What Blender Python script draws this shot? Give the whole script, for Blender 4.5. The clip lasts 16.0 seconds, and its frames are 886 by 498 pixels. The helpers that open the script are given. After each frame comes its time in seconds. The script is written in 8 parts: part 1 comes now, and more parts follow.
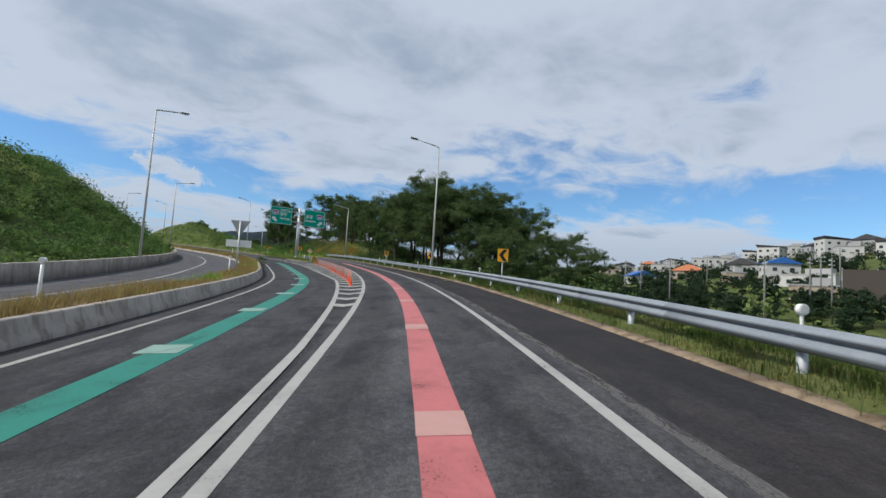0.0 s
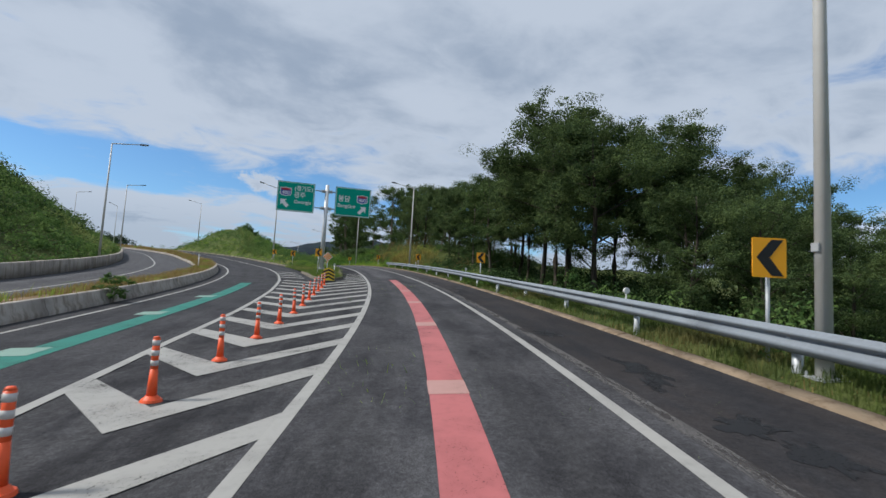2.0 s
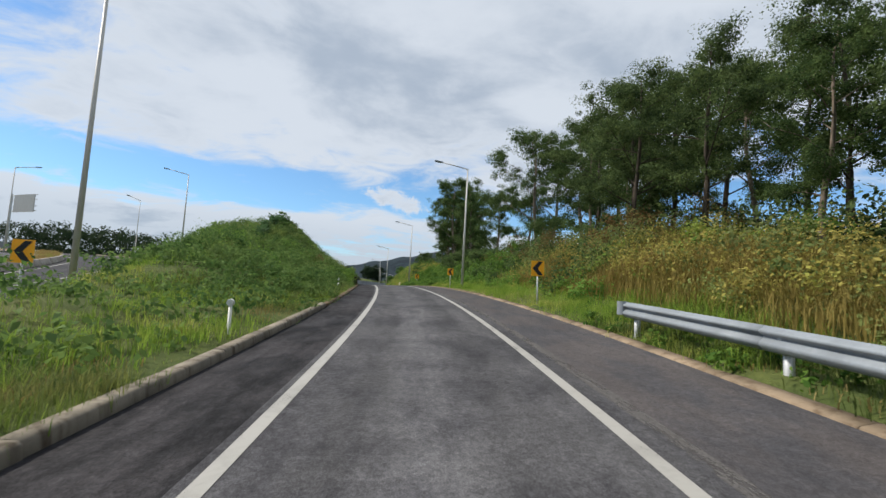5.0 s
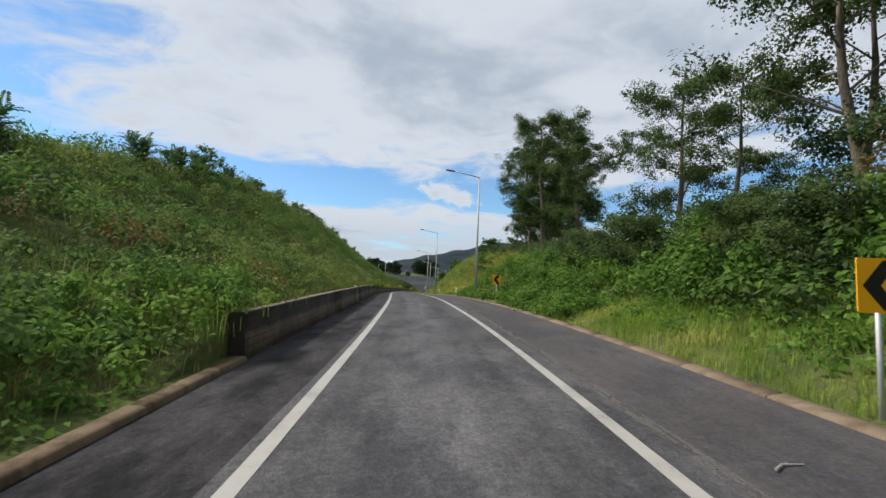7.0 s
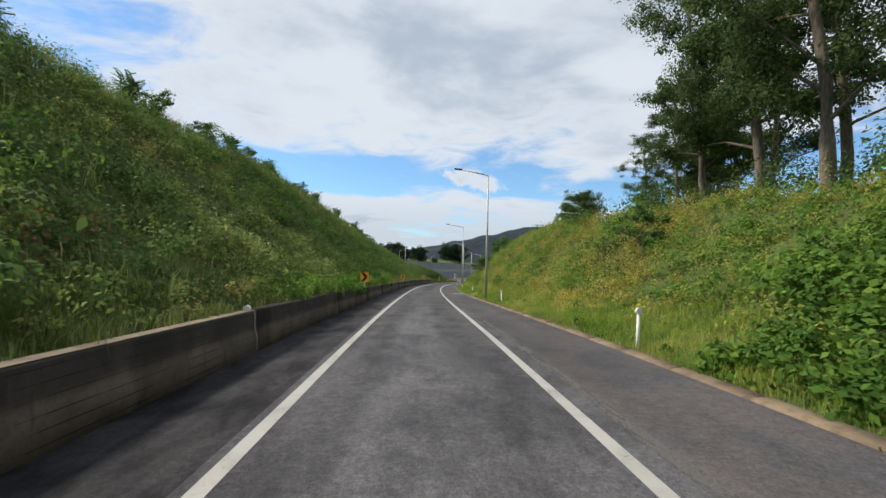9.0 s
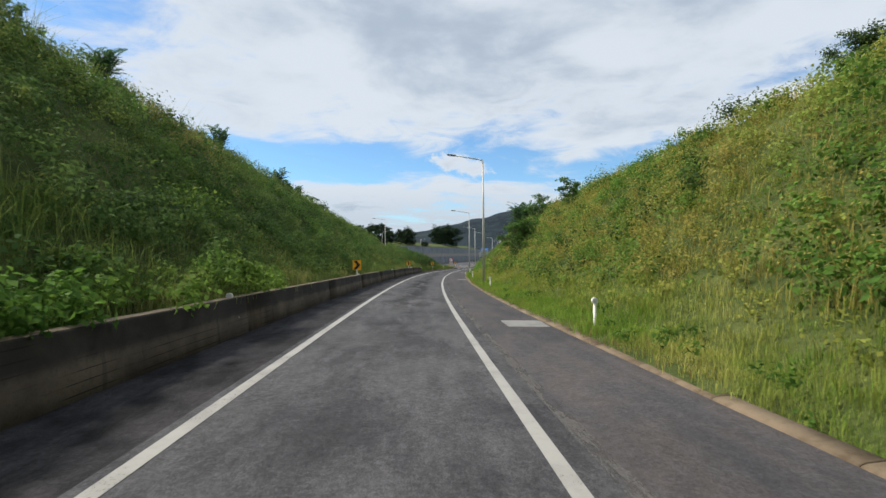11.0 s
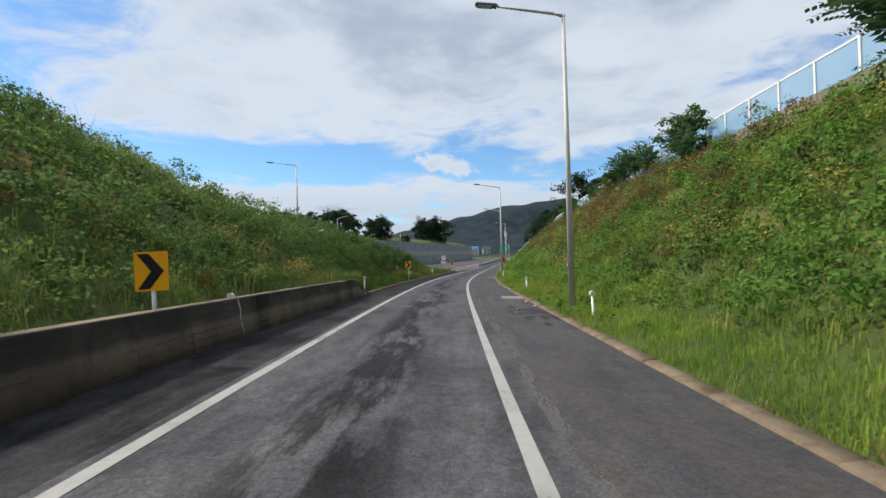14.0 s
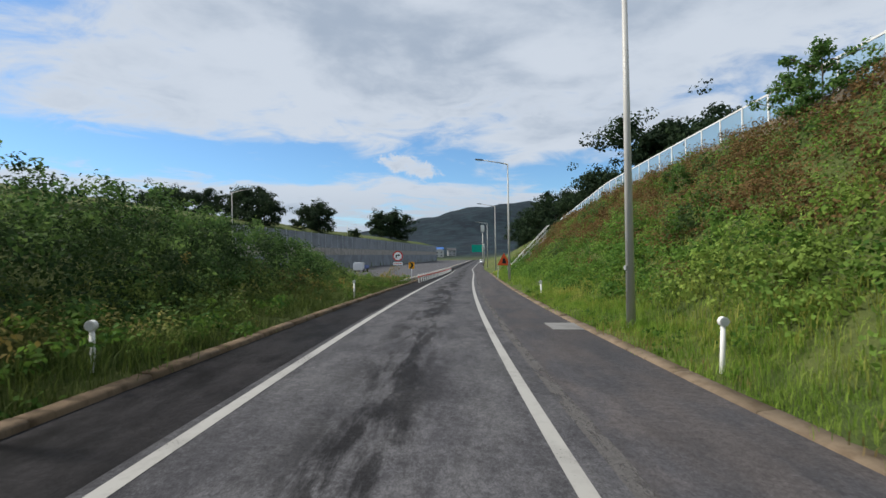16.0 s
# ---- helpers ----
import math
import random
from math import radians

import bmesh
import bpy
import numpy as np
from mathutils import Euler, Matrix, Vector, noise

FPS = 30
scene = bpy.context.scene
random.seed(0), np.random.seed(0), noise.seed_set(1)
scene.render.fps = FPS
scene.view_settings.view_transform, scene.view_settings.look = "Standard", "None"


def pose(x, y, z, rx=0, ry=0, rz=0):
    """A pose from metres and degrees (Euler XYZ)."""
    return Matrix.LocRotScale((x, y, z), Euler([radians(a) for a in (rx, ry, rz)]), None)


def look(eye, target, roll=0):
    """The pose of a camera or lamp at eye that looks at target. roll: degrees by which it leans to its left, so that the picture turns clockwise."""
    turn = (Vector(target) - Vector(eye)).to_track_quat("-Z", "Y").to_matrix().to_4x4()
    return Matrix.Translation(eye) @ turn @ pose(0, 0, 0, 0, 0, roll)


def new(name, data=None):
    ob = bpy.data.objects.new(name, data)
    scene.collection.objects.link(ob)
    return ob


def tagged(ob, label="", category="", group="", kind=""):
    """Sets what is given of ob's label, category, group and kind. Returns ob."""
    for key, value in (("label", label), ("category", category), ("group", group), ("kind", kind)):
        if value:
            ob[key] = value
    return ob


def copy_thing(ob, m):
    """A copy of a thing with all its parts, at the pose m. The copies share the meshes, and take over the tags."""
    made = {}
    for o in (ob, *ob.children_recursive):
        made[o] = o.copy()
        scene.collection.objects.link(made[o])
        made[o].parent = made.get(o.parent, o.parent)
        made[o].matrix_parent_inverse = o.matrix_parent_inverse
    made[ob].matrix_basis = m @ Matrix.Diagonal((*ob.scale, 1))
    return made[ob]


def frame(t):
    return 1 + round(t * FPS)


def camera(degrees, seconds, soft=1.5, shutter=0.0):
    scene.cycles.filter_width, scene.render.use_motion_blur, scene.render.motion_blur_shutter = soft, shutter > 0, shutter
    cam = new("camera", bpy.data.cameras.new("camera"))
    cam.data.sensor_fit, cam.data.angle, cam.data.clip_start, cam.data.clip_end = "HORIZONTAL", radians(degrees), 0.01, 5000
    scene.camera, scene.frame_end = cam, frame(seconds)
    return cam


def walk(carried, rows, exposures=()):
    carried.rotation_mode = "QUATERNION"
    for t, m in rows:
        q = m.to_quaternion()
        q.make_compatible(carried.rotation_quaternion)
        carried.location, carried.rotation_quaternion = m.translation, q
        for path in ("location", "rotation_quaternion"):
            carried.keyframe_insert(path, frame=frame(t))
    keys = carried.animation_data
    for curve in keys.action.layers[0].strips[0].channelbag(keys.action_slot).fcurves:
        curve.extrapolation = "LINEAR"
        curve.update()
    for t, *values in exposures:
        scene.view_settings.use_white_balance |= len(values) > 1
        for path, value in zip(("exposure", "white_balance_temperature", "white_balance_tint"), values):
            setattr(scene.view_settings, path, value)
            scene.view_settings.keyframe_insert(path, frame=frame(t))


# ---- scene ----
# ---- camera ----
cam = camera(85.4, 16.0, shutter=0.03)
PATH = [
    (0.0, (-3.70, -12.78, 0.89), (7.41, 3.78, 2.55), 3.52),
    (0.5, (0.97, -4.85, 1.42), (11.26, 12.21, 3.12), 3.63),
    (1.0, (5.20, 3.32, 1.99), (14.72, 20.82, 3.72), 3.72),
    (1.5, (9.18, 11.88, 2.58), (17.98, 29.76, 4.31), 3.48),
    (2.0, (12.78, 20.61, 3.18), (20.80, 38.85, 4.92), 3.15),
    (2.5, (16.13, 29.69, 3.75), (23.41, 48.23, 5.46), 2.90),
    (3.0, (19.11, 38.94, 4.33), (25.72, 57.73, 6.13), 3.08),
    (3.5, (21.71, 48.34, 4.96), (27.62, 67.35, 6.89), 2.93),
    (4.0, (23.92, 57.91, 5.66), (29.11, 77.13, 7.61), 2.88),
    (4.2, (24.75, 61.78, 5.92), (29.64, 81.08, 7.82), 2.99),
    (4.7, (26.54, 71.45, 6.53), (30.43, 90.98, 8.37), 3.15),
    (5.2, (27.89, 81.11, 7.10), (30.88, 100.81, 8.90), 3.14),
    (5.7, (28.86, 90.75, 7.63), (31.20, 110.54, 9.38), 3.04),
    (6.3, (29.66, 102.28, 8.18), (31.47, 122.13, 9.85), 2.84),
    (6.5, (29.85, 106.11, 8.34), (31.46, 125.98, 9.94), 2.78),
    (7.0, (30.20, 115.73, 8.67), (31.35, 135.65, 10.10), 2.44),
    (7.5, (30.39, 125.44, 8.89), (31.23, 145.39, 10.17), 2.15),
    (8.0, (30.42, 135.18, 9.04), (31.03, 155.13, 10.19), 1.89),
    (8.2, (30.40, 139.06, 9.09), (30.94, 159.03, 10.18), 1.83),
    (8.5, (30.32, 144.89, 9.14), (30.77, 164.86, 10.14), 1.71),
    (9.0, (30.04, 154.54, 9.14), (30.10, 174.53, 9.97), 1.40),
    (9.5, (29.75, 164.08, 9.06), (29.68, 184.06, 9.77), 1.48),
    (10.0, (29.56, 173.62, 8.89), (29.48, 193.61, 9.40), 1.04),
    (10.2, (29.47, 177.45, 8.81), (29.43, 197.45, 9.24), 0.72),
    (10.7, (29.33, 187.09, 8.61), (29.65, 207.09, 8.90), -0.09),
    (11.2, (29.32, 196.83, 8.41), (29.89, 216.82, 8.63), -0.81),
    (11.7, (29.38, 206.65, 8.20), (29.95, 226.64, 8.42), -1.35),
    (12.3, (29.45, 218.56, 7.97), (29.81, 238.56, 8.22), -1.65),
    (12.5, (29.48, 222.56, 7.91), (29.89, 242.56, 8.17), -1.63),
    (13.0, (29.65, 232.60, 7.75), (30.22, 252.59, 8.00), -1.85),
    (13.5, (29.96, 242.60, 7.59), (30.78, 262.58, 7.80), -2.06),
    (14.0, (30.43, 252.71, 7.45), (31.50, 272.68, 7.68), -1.64),
    (14.5, (31.07, 262.97, 7.30), (32.41, 282.93, 7.50), -1.37),
    (15.0, (31.82, 273.09, 7.10), (33.62, 293.00, 7.26), -1.73),
    (15.5, (32.63, 283.05, 6.90), (34.95, 302.91, 7.05), -1.53),
    (16.0, (33.64, 293.07, 6.72), (36.25, 312.90, 7.00), -0.88),
]
walk(cam, [(t, look(eye, target, roll)) for t, eye, target, roll in PATH],
     exposures=((0.0, -0.15, 6450, 11), (0.5, -0.15, 6450, 11), (1.5, -0.22, 6420, 11), (2.3, -0.20, 6400, 11), (3.2, 0.06, 6600, 11), (4.2, 0.12, 6800, 11), (7.0, 0.10, 7000, 12), (9.0, 0.22, 7050, 11), (12.5, 0.18, 6800, 10), (14.5, 0.12, 6760, 11), (16.0, 0.0, 6750, 11)))

# ---- world, sun ----
SUN_AZ, SUN_EL = radians(-72), radians(46)      # bearing from +y towards +x, elevation
world = bpy.data.worlds.new("world")
scene.world = world
world.use_nodes = True
wn, wl = world.node_tree.nodes, world.node_tree.links
wn.clear()


def wnode(kind, **sets):
    n = wn.new(kind)
    for key, val in sets.items():
        n.inputs[key].default_value = val
    return n


def wmath(op, a, b=None, c=None):
    n = wn.new("ShaderNodeMath")
    n.operation = op
    for i, val in enumerate((a, b, c)):
        if val is None:
            continue
        if isinstance(val, (int, float)):
            n.inputs[i].default_value = val
        else:
            wl.new(val, n.inputs[i])
    return n.outputs[0]


def wramp(fac, lo, hi, a=0.0, b=1.0):
    n = wn.new("ShaderNodeMapRange")
    n.interpolation_type = "SMOOTHSTEP"
    for i, val in enumerate((lo, hi, a, b)):
        n.inputs[i + 1].default_value = val
    wl.new(fac, n.inputs[0])
    return n.outputs[0]


def wvec(x, y, z):
    n = wn.new("ShaderNodeCombineXYZ")
    for i, val in enumerate((x, y, z)):
        if isinstance(val, (int, float)):
            n.inputs[i].default_value = val
        else:
            wl.new(val, n.inputs[i])
    return n.outputs[0]


def wnoise(vec, scale, detail, rough, distort=0.0):
    n = wnode("ShaderNodeTexNoise", Scale=scale, Detail=detail, Roughness=rough, Distortion=distort)
    wl.new(vec, n.inputs["Vector"])
    return n.outputs["Fac"]


sky = wn.new("ShaderNodeTexSky")
sky.sky_type, sky.sun_disc = "NISHITA", False
sky.sun_elevation, sky.sun_rotation = SUN_EL, SUN_AZ
sky.dust_density, sky.ozone_density = 0.2, 5.0
way = wn.new("ShaderNodeTexCoord").outputs["Generated"]
split = wn.new("ShaderNodeSeparateXYZ")
wl.new(way, split.inputs[0])
dx, dy, dz = split.outputs
deep = wmath("ADD", wmath("MAXIMUM", dz, 0.0), 0.16)          # a flat cloud layer seen in perspective
px, py = wmath("DIVIDE", dx, deep), wmath("DIVIDE", dy, deep)
sheet = wvec(wmath("MULTIPLY", px, 0.75), wmath("MULTIPLY_ADD", py, 0.9, 3.3), 0.4)
billow = wnoise(sheet, 1.0, 8.0, 0.55, 0.35)
fine = wnoise(sheet, 4.2, 7.0, 0.6, 0.6)
cover = wmath("MULTIPLY_ADD", fine, 0.50, wmath("SUBTRACT", billow, 0.11))
# thinner cover in a low belt, closed veil over the horizon
belt = wmath("MULTIPLY", wramp(dz, 0.10, 0.17), wramp(dz, 0.25, 0.19))
cover = wmath("MULTIPLY_ADD", belt, -0.17, cover)
cover = wmath("MULTIPLY_ADD", wramp(dz, 0.15, 0.08), 0.07, cover)
cover = wmath("MULTIPLY_ADD", wramp(dz, 0.25, 0.45), 0.13, cover)
# one bright lens-shaped cloud low ahead, tapering to a tail on its near side
bearing = wmath("ARCTAN2", dx, dy)
lens_x, lens_y = wmath("SUBTRACT", bearing, radians(3.6)), wmath("SUBTRACT", wmath("ARCSINE", dz), radians(10.55))
lens_y = wmath("ADD", lens_y, wmath("MULTIPLY", lens_x, 0.18))
puff = wmath("MULTIPLY_ADD", wnoise(wvec(bearing, dz, 2.0), 24.0, 7.0, 0.68, 1.2), 3.4, -1.75)
lens = wmath("ADD", wmath("POWER", wmath("ABSOLUTE", wmath("DIVIDE", lens_x, radians(3.7))), 2.0), wmath("POWER", wmath("ABSOLUTE", wmath("DIVIDE", lens_y, radians(1.2))), 2.0))
lens = wramp(wmath("ADD", lens, puff), 1.5, 0.0)
cover = wmath("MULTIPLY_ADD", lens, 0.22, cover)
mask = wramp(cover, 0.48, 0.68)
thick = wramp(cover, 0.60, 0.88)
shade = wnoise(wvec(px, py, 7.7), 1.7, 6.0, 0.55, 0.2)
shade = wmath("MULTIPLY", wramp(shade, 0.42, 0.66), thick)
tone = wn.new("ShaderNodeMix")
tone.data_type = "RGBA"
tone.inputs["A"].default_value = (0.715, 0.81, 0.935, 1)
tone.inputs["B"].default_value = (0.44, 0.54, 0.68, 1)
wl.new(wmath("MAXIMUM", shade, wramp(dz, 0.17, 0.06, 0.0, 0.55)), tone.inputs["Factor"])
clear, cloud = wnode("ShaderNodeBackground", Strength=0.135), wnode("ShaderNodeBackground", Strength=0.86)
deepen = wn.new("ShaderNodeMix")                # a cleaner blue between the clouds
deepen.data_type, deepen.blend_type = "RGBA", "MULTIPLY"
deepen.inputs["Factor"].default_value = 1.0
deepen.inputs["B"].default_value = (0.78, 1.0, 1.10, 1)
wl.new(sky.outputs[0], deepen.inputs["A"])
wl.new(deepen.outputs["Result"], clear.inputs["Color"])
wl.new(tone.outputs["Result"], cloud.inputs["Color"])
both = wn.new("ShaderNodeMixShader")
wl.new(wmath("MULTIPLY", mask, 0.96), both.inputs[0])
wl.new(clear.outputs[0], both.inputs[1])
wl.new(cloud.outputs[0], both.inputs[2])
out = wn.new("ShaderNodeOutputWorld")
wl.new(both.outputs[0], out.inputs[0])

sun = new("sun", bpy.data.lights.new("sun", "SUN"))
sun.data.energy, sun.data.angle, sun.data.color = 4.8, radians(8), (1.0, 0.965, 0.90)
sun.matrix_world = look((0, 0, 80), (-math.sin(SUN_AZ) * 50, -math.cos(SUN_AZ) * 50, 80 - 50 * math.tan(SUN_EL)))

# ---- materials ----
class Mat:
    """A node material with a principled shader and short helpers."""

    def __init__(self, name, rough=0.8, metal=0.0, spec=0.3):
        self.m = bpy.data.materials.new(name)
        self.m.use_nodes = True
        self.n, self.l = self.m.node_tree.nodes, self.m.node_tree.links
        self.bsdf = self.n["Principled BSDF"]
        self.bsdf.inputs["Roughness"].default_value = rough
        self.bsdf.inputs["Metallic"].default_value = metal
        self.bsdf.inputs["Specular IOR Level"].default_value = spec
        self.geo = None

    def put(self, socket, val):
        if isinstance(val, bpy.types.NodeSocket):
            self.l.new(val, socket)
        else:
            socket.default_value = (*val, 1) if isinstance(val, tuple) and len(val) == 3 and socket.type == "RGBA" else val

    def pos(self):
        if not self.geo:
            self.geo = self.n.new("ShaderNodeNewGeometry")
        return self.geo.outputs["Position"]

    def island(self):
        self.pos()
        return self.geo.outputs["Random Per Island"]

    def coord(self, which="UV"):
        return self.n.new("ShaderNodeTexCoord").outputs[which]

    def scale(self, vec, s):
        n = self.n.new("ShaderNodeVectorMath")
        n.operation = "MULTIPLY"
        self.l.new(vec, n.inputs[0])
        n.inputs[1].default_value = s
        return n.outputs[0]

    def noise(self, vec, scale, detail=4.0, rough=0.55, distort=0.0):
        n = self.n.new("ShaderNodeTexNoise")
        self.l.new(vec, n.inputs["Vector"])
        for key, val in (("Scale", scale), ("Detail", detail), ("Roughness", rough), ("Distortion", distort)):
            n.inputs[key].default_value = val
        return n.outputs["Fac"]

    def voronoi(self, vec, scale, out="Distance"):
        n = self.n.new("ShaderNodeTexVoronoi")
        self.l.new(vec, n.inputs["Vector"])
        n.inputs["Scale"].default_value = scale
        return n.outputs[out]

    def ramp(self, fac, lo, hi, a=0.0, b=1.0):
        n = self.n.new("ShaderNodeMapRange")
        n.interpolation_type = "SMOOTHSTEP"
        self.l.new(fac, n.inputs[0])
        for i, val in enumerate((lo, hi, a, b)):
            n.inputs[i + 1].default_value = val
        return n.outputs[0]

    def math(self, op, a, b=0.0):
        n = self.n.new("ShaderNodeMath")
        n.operation = op
        self.put(n.inputs[0], a)
        self.put(n.inputs[1], b)
        return n.outputs[0]

    def mix(self, fac, a, b):
        n = self.n.new("ShaderNodeMix")
        n.data_type = "RGBA"
        self.put(n.inputs["Factor"], fac)
        self.put(n.inputs["A"], a)
        self.put(n.inputs["B"], b)
        return n.outputs["Result"]

    def base(self, val):
        self.put(self.bsdf.inputs["Base Color"], val)
        return self

    def rough(self, val):
        self.put(self.bsdf.inputs["Roughness"], val)
        return self

    def bump(self, height, strength=0.3, dist=0.01):
        n = self.n.new("ShaderNodeBump")
        n.inputs["Strength"].default_value, n.inputs["Distance"].default_value = strength, dist
        self.l.new(height, n.inputs["Height"])
        self.l.new(n.outputs[0], self.bsdf.inputs["Normal"])
        return self

    def holes(self, keep):
        """Worn-through spots: keep is 1 where the coat is left."""
        mixer, gap, end = self.n.new("ShaderNodeMixShader"), self.n.new("ShaderNodeBsdfTransparent"), self.n["Material Output"]
        self.put(mixer.inputs[0], keep)
        self.l.new(gap.outputs[0], mixer.inputs[1])
        self.l.new(self.bsdf.outputs[0], mixer.inputs[2])
        self.l.new(mixer.outputs[0], end.inputs[0])
        return self


def asphalt(name, tone, warm=(1.0, 1.0, 1.07), blot=0.3, grain=1.0, lane=False, tones=None):
    """Worn asphalt: blotches of sealed and rubbed surface, wheel tracks, stone grain."""
    m = Mat(name, 0.85, 0, 0.07)
    p = m.pos()
    along = m.coord("UV")                         # u along the road, v across, both in metres
    n = m.n.new("ShaderNodeSeparateXYZ")
    m.l.new(along, n.inputs[0])
    u, v = n.outputs[0], n.outputs[1]
    wide = m.noise(p, 0.22, 4.0, 0.6, 0.3)
    patch = m.noise(m.scale(along, (0.45, 1.0, 1)), 1.0, 9.0, 0.66, 0.2)
    rub = m.noise(m.scale(along, (0.9, 3.4, 1)), 1.0, 8.0, 0.72, 0.3)
    tracks = m.noise(m.scale(along, (0.04, 1.3, 1)), 1.0, 4.0, 0.55)
    mottle, coarse, grit, stones = m.noise(p, 6.5, 6.0, 0.78), m.noise(p, 19.0, 3.0, 0.7), m.noise(p, 60.0, 3.0, 0.75), m.voronoi(p, 75.0)
    val = m.ramp(wide, 0.36, 0.64, 0.90, 1.12)
    for part_of in (m.ramp(patch, 0.36, 0.58, 1 - blot, 1 + blot * 0.45), m.ramp(rub, 0.34, 0.66, 1 - blot * 0.32, 1 + blot * 0.32),
                    m.ramp(tracks, 0.40, 0.62, 0.93, 1.08), m.ramp(mottle, 0.34, 0.66, 1 - 0.16 * grain, 1 + 0.16 * grain),
                    m.ramp(coarse, 0.30, 0.72, 1 - 0.20 * grain, 1 + 0.22 * grain), m.ramp(grit, 0.34, 0.70, 1 - 0.30 * grain, 1 + 0.38 * grain), m.ramp(stones, 0.0, 0.35, 0.72, 1.08)):
        val = m.math("MULTIPLY", val, part_of)
    if lane:                                      # pale crown between dark wheel tracks, then a drip track that darkens further on
        wave = m.math("ADD", v, m.math("MULTIPLY", m.math("SUBTRACT", tracks, 0.5), 0.7))
        off = m.math("ABSOLUTE", m.math("ADD", wave, 0.12))
        crown = m.math("MULTIPLY", m.ramp(off, 0.30, 0.80, 1.20, 0.88), m.ramp(off, 0.95, 1.45, 1.0, 1.14))
        rut = m.math("ADD", 1.0, m.math("MULTIPLY", m.math("SUBTRACT", crown, 1.0), m.ramp(u, 205.0, 180.0)))
        drip = m.noise(m.scale(along, (0.28, 1.3, 1)), 1.0, 9.0, 0.70, 0.1)
        strip_mid = m.math("MULTIPLY", m.ramp(m.math("ABSOLUTE", wave), 0.25, 0.95, 1.0, 0.12), m.ramp(drip, 0.56, 0.45))
        oil = m.math("SUBTRACT", 1.12, m.math("MULTIPLY", strip_mid, m.ramp(u, 195.0, 240.0, 0.0, 0.78)))
        val = m.math("MULTIPLY", val, m.math("MULTIPLY", rut, oil))
    if tones:                                     # newer, blacker surface at first, greyer later; bank shade painted into the left strip
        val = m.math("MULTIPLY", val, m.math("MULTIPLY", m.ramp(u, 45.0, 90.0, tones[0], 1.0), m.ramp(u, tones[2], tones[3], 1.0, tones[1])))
    hue = m.mix(m.ramp(patch, 0.36, 0.6), tuple(tone * x for x in (1.0, 1.0, 1.1)), tuple(tone * x for x in warm))
    lit = m.n.new("ShaderNodeVectorMath")
    lit.operation = "SCALE"
    m.l.new(hue, lit.inputs[0])
    m.l.new(val, lit.inputs["Scale"])
    m.base(lit.outputs[0]).rough(m.ramp(wide, 0.3, 0.7, 0.72, 0.92)).bump(m.math("ADD", grit, m.math("MULTIPLY", coarse, 0.6)), 0.45, 0.007)
    return m.m


def paint(name, colour, worn=0.5, dirt=0.35):
    m = Mat(name, 0.6, 0, 0.35)
    p = m.pos()
    fine, wide = m.noise(p, 38.0, 5.0, 0.72), m.noise(p, 1.1, 5.0, 0.65, 0.3)
    c = m.mix(m.ramp(wide, 0.42, 0.72, 0.0, dirt), colour, tuple(v * 0.55 for v in colour))
    c = m.mix(m.ramp(m.noise(p, 9.0, 4.0, 0.6), 0.5, 0.75, 0.0, dirt * 0.7), c, tuple(v * 0.62 for v in colour))
    gone = m.math("ADD", m.math("MULTIPLY", fine, 0.7), m.math("MULTIPLY", wide, 0.5))
    m.base(c).bump(fine, 0.2, 0.004).holes(m.ramp(gone, 0.86 - worn * 0.18, 0.78 - worn * 0.18))
    return m.m


def seam(name, colour):
    """Ragged pale mortar left along a joint in the asphalt."""
    m = Mat(name, 0.9, 0, 0.1)
    p, along = m.pos(), m.coord("UV")
    rag, fine = m.noise(m.scale(along, (1.1, 5.0, 1)), 1.0, 7.0, 0.72, 0.5), m.noise(p, 40.0, 4.0, 0.7)
    m.base(m.mix(m.ramp(fine, 0.35, 0.7), tuple(v * 0.55 for v in colour), colour)).bump(fine, 0.4, 0.006).holes(m.ramp(m.math("ADD", rag, m.math("MULTIPLY", fine, 0.25)), 0.52, 0.64, 0.0, 0.85))
    return m.m


def concrete(name, colour, stain, drip=0.6, scale=1.0):
    m = Mat(name, 0.88, 0, 0.25)
    p = m.pos()
    wide, fine = m.noise(p, 0.9 * scale, 6.0, 0.6, 0.3), m.noise(p, 26.0, 4.0, 0.65)
    runs = m.noise(m.scale(p, (2.6, 2.6, 0.22)), 1.6, 5.0, 0.62)
    c = m.mix(m.ramp(wide, 0.35, 0.7), colour, tuple(v * 0.66 for v in colour))
    c = m.mix(m.ramp(runs, 0.46, 0.68, 0.0, drip), c, stain)
    c = m.mix(m.ramp(fine, 0.45, 0.75, 0.0, 0.35), c, tuple(v * 0.6 for v in colour))
    m.base(c).bump(fine, 0.4, 0.008)
    return m.m


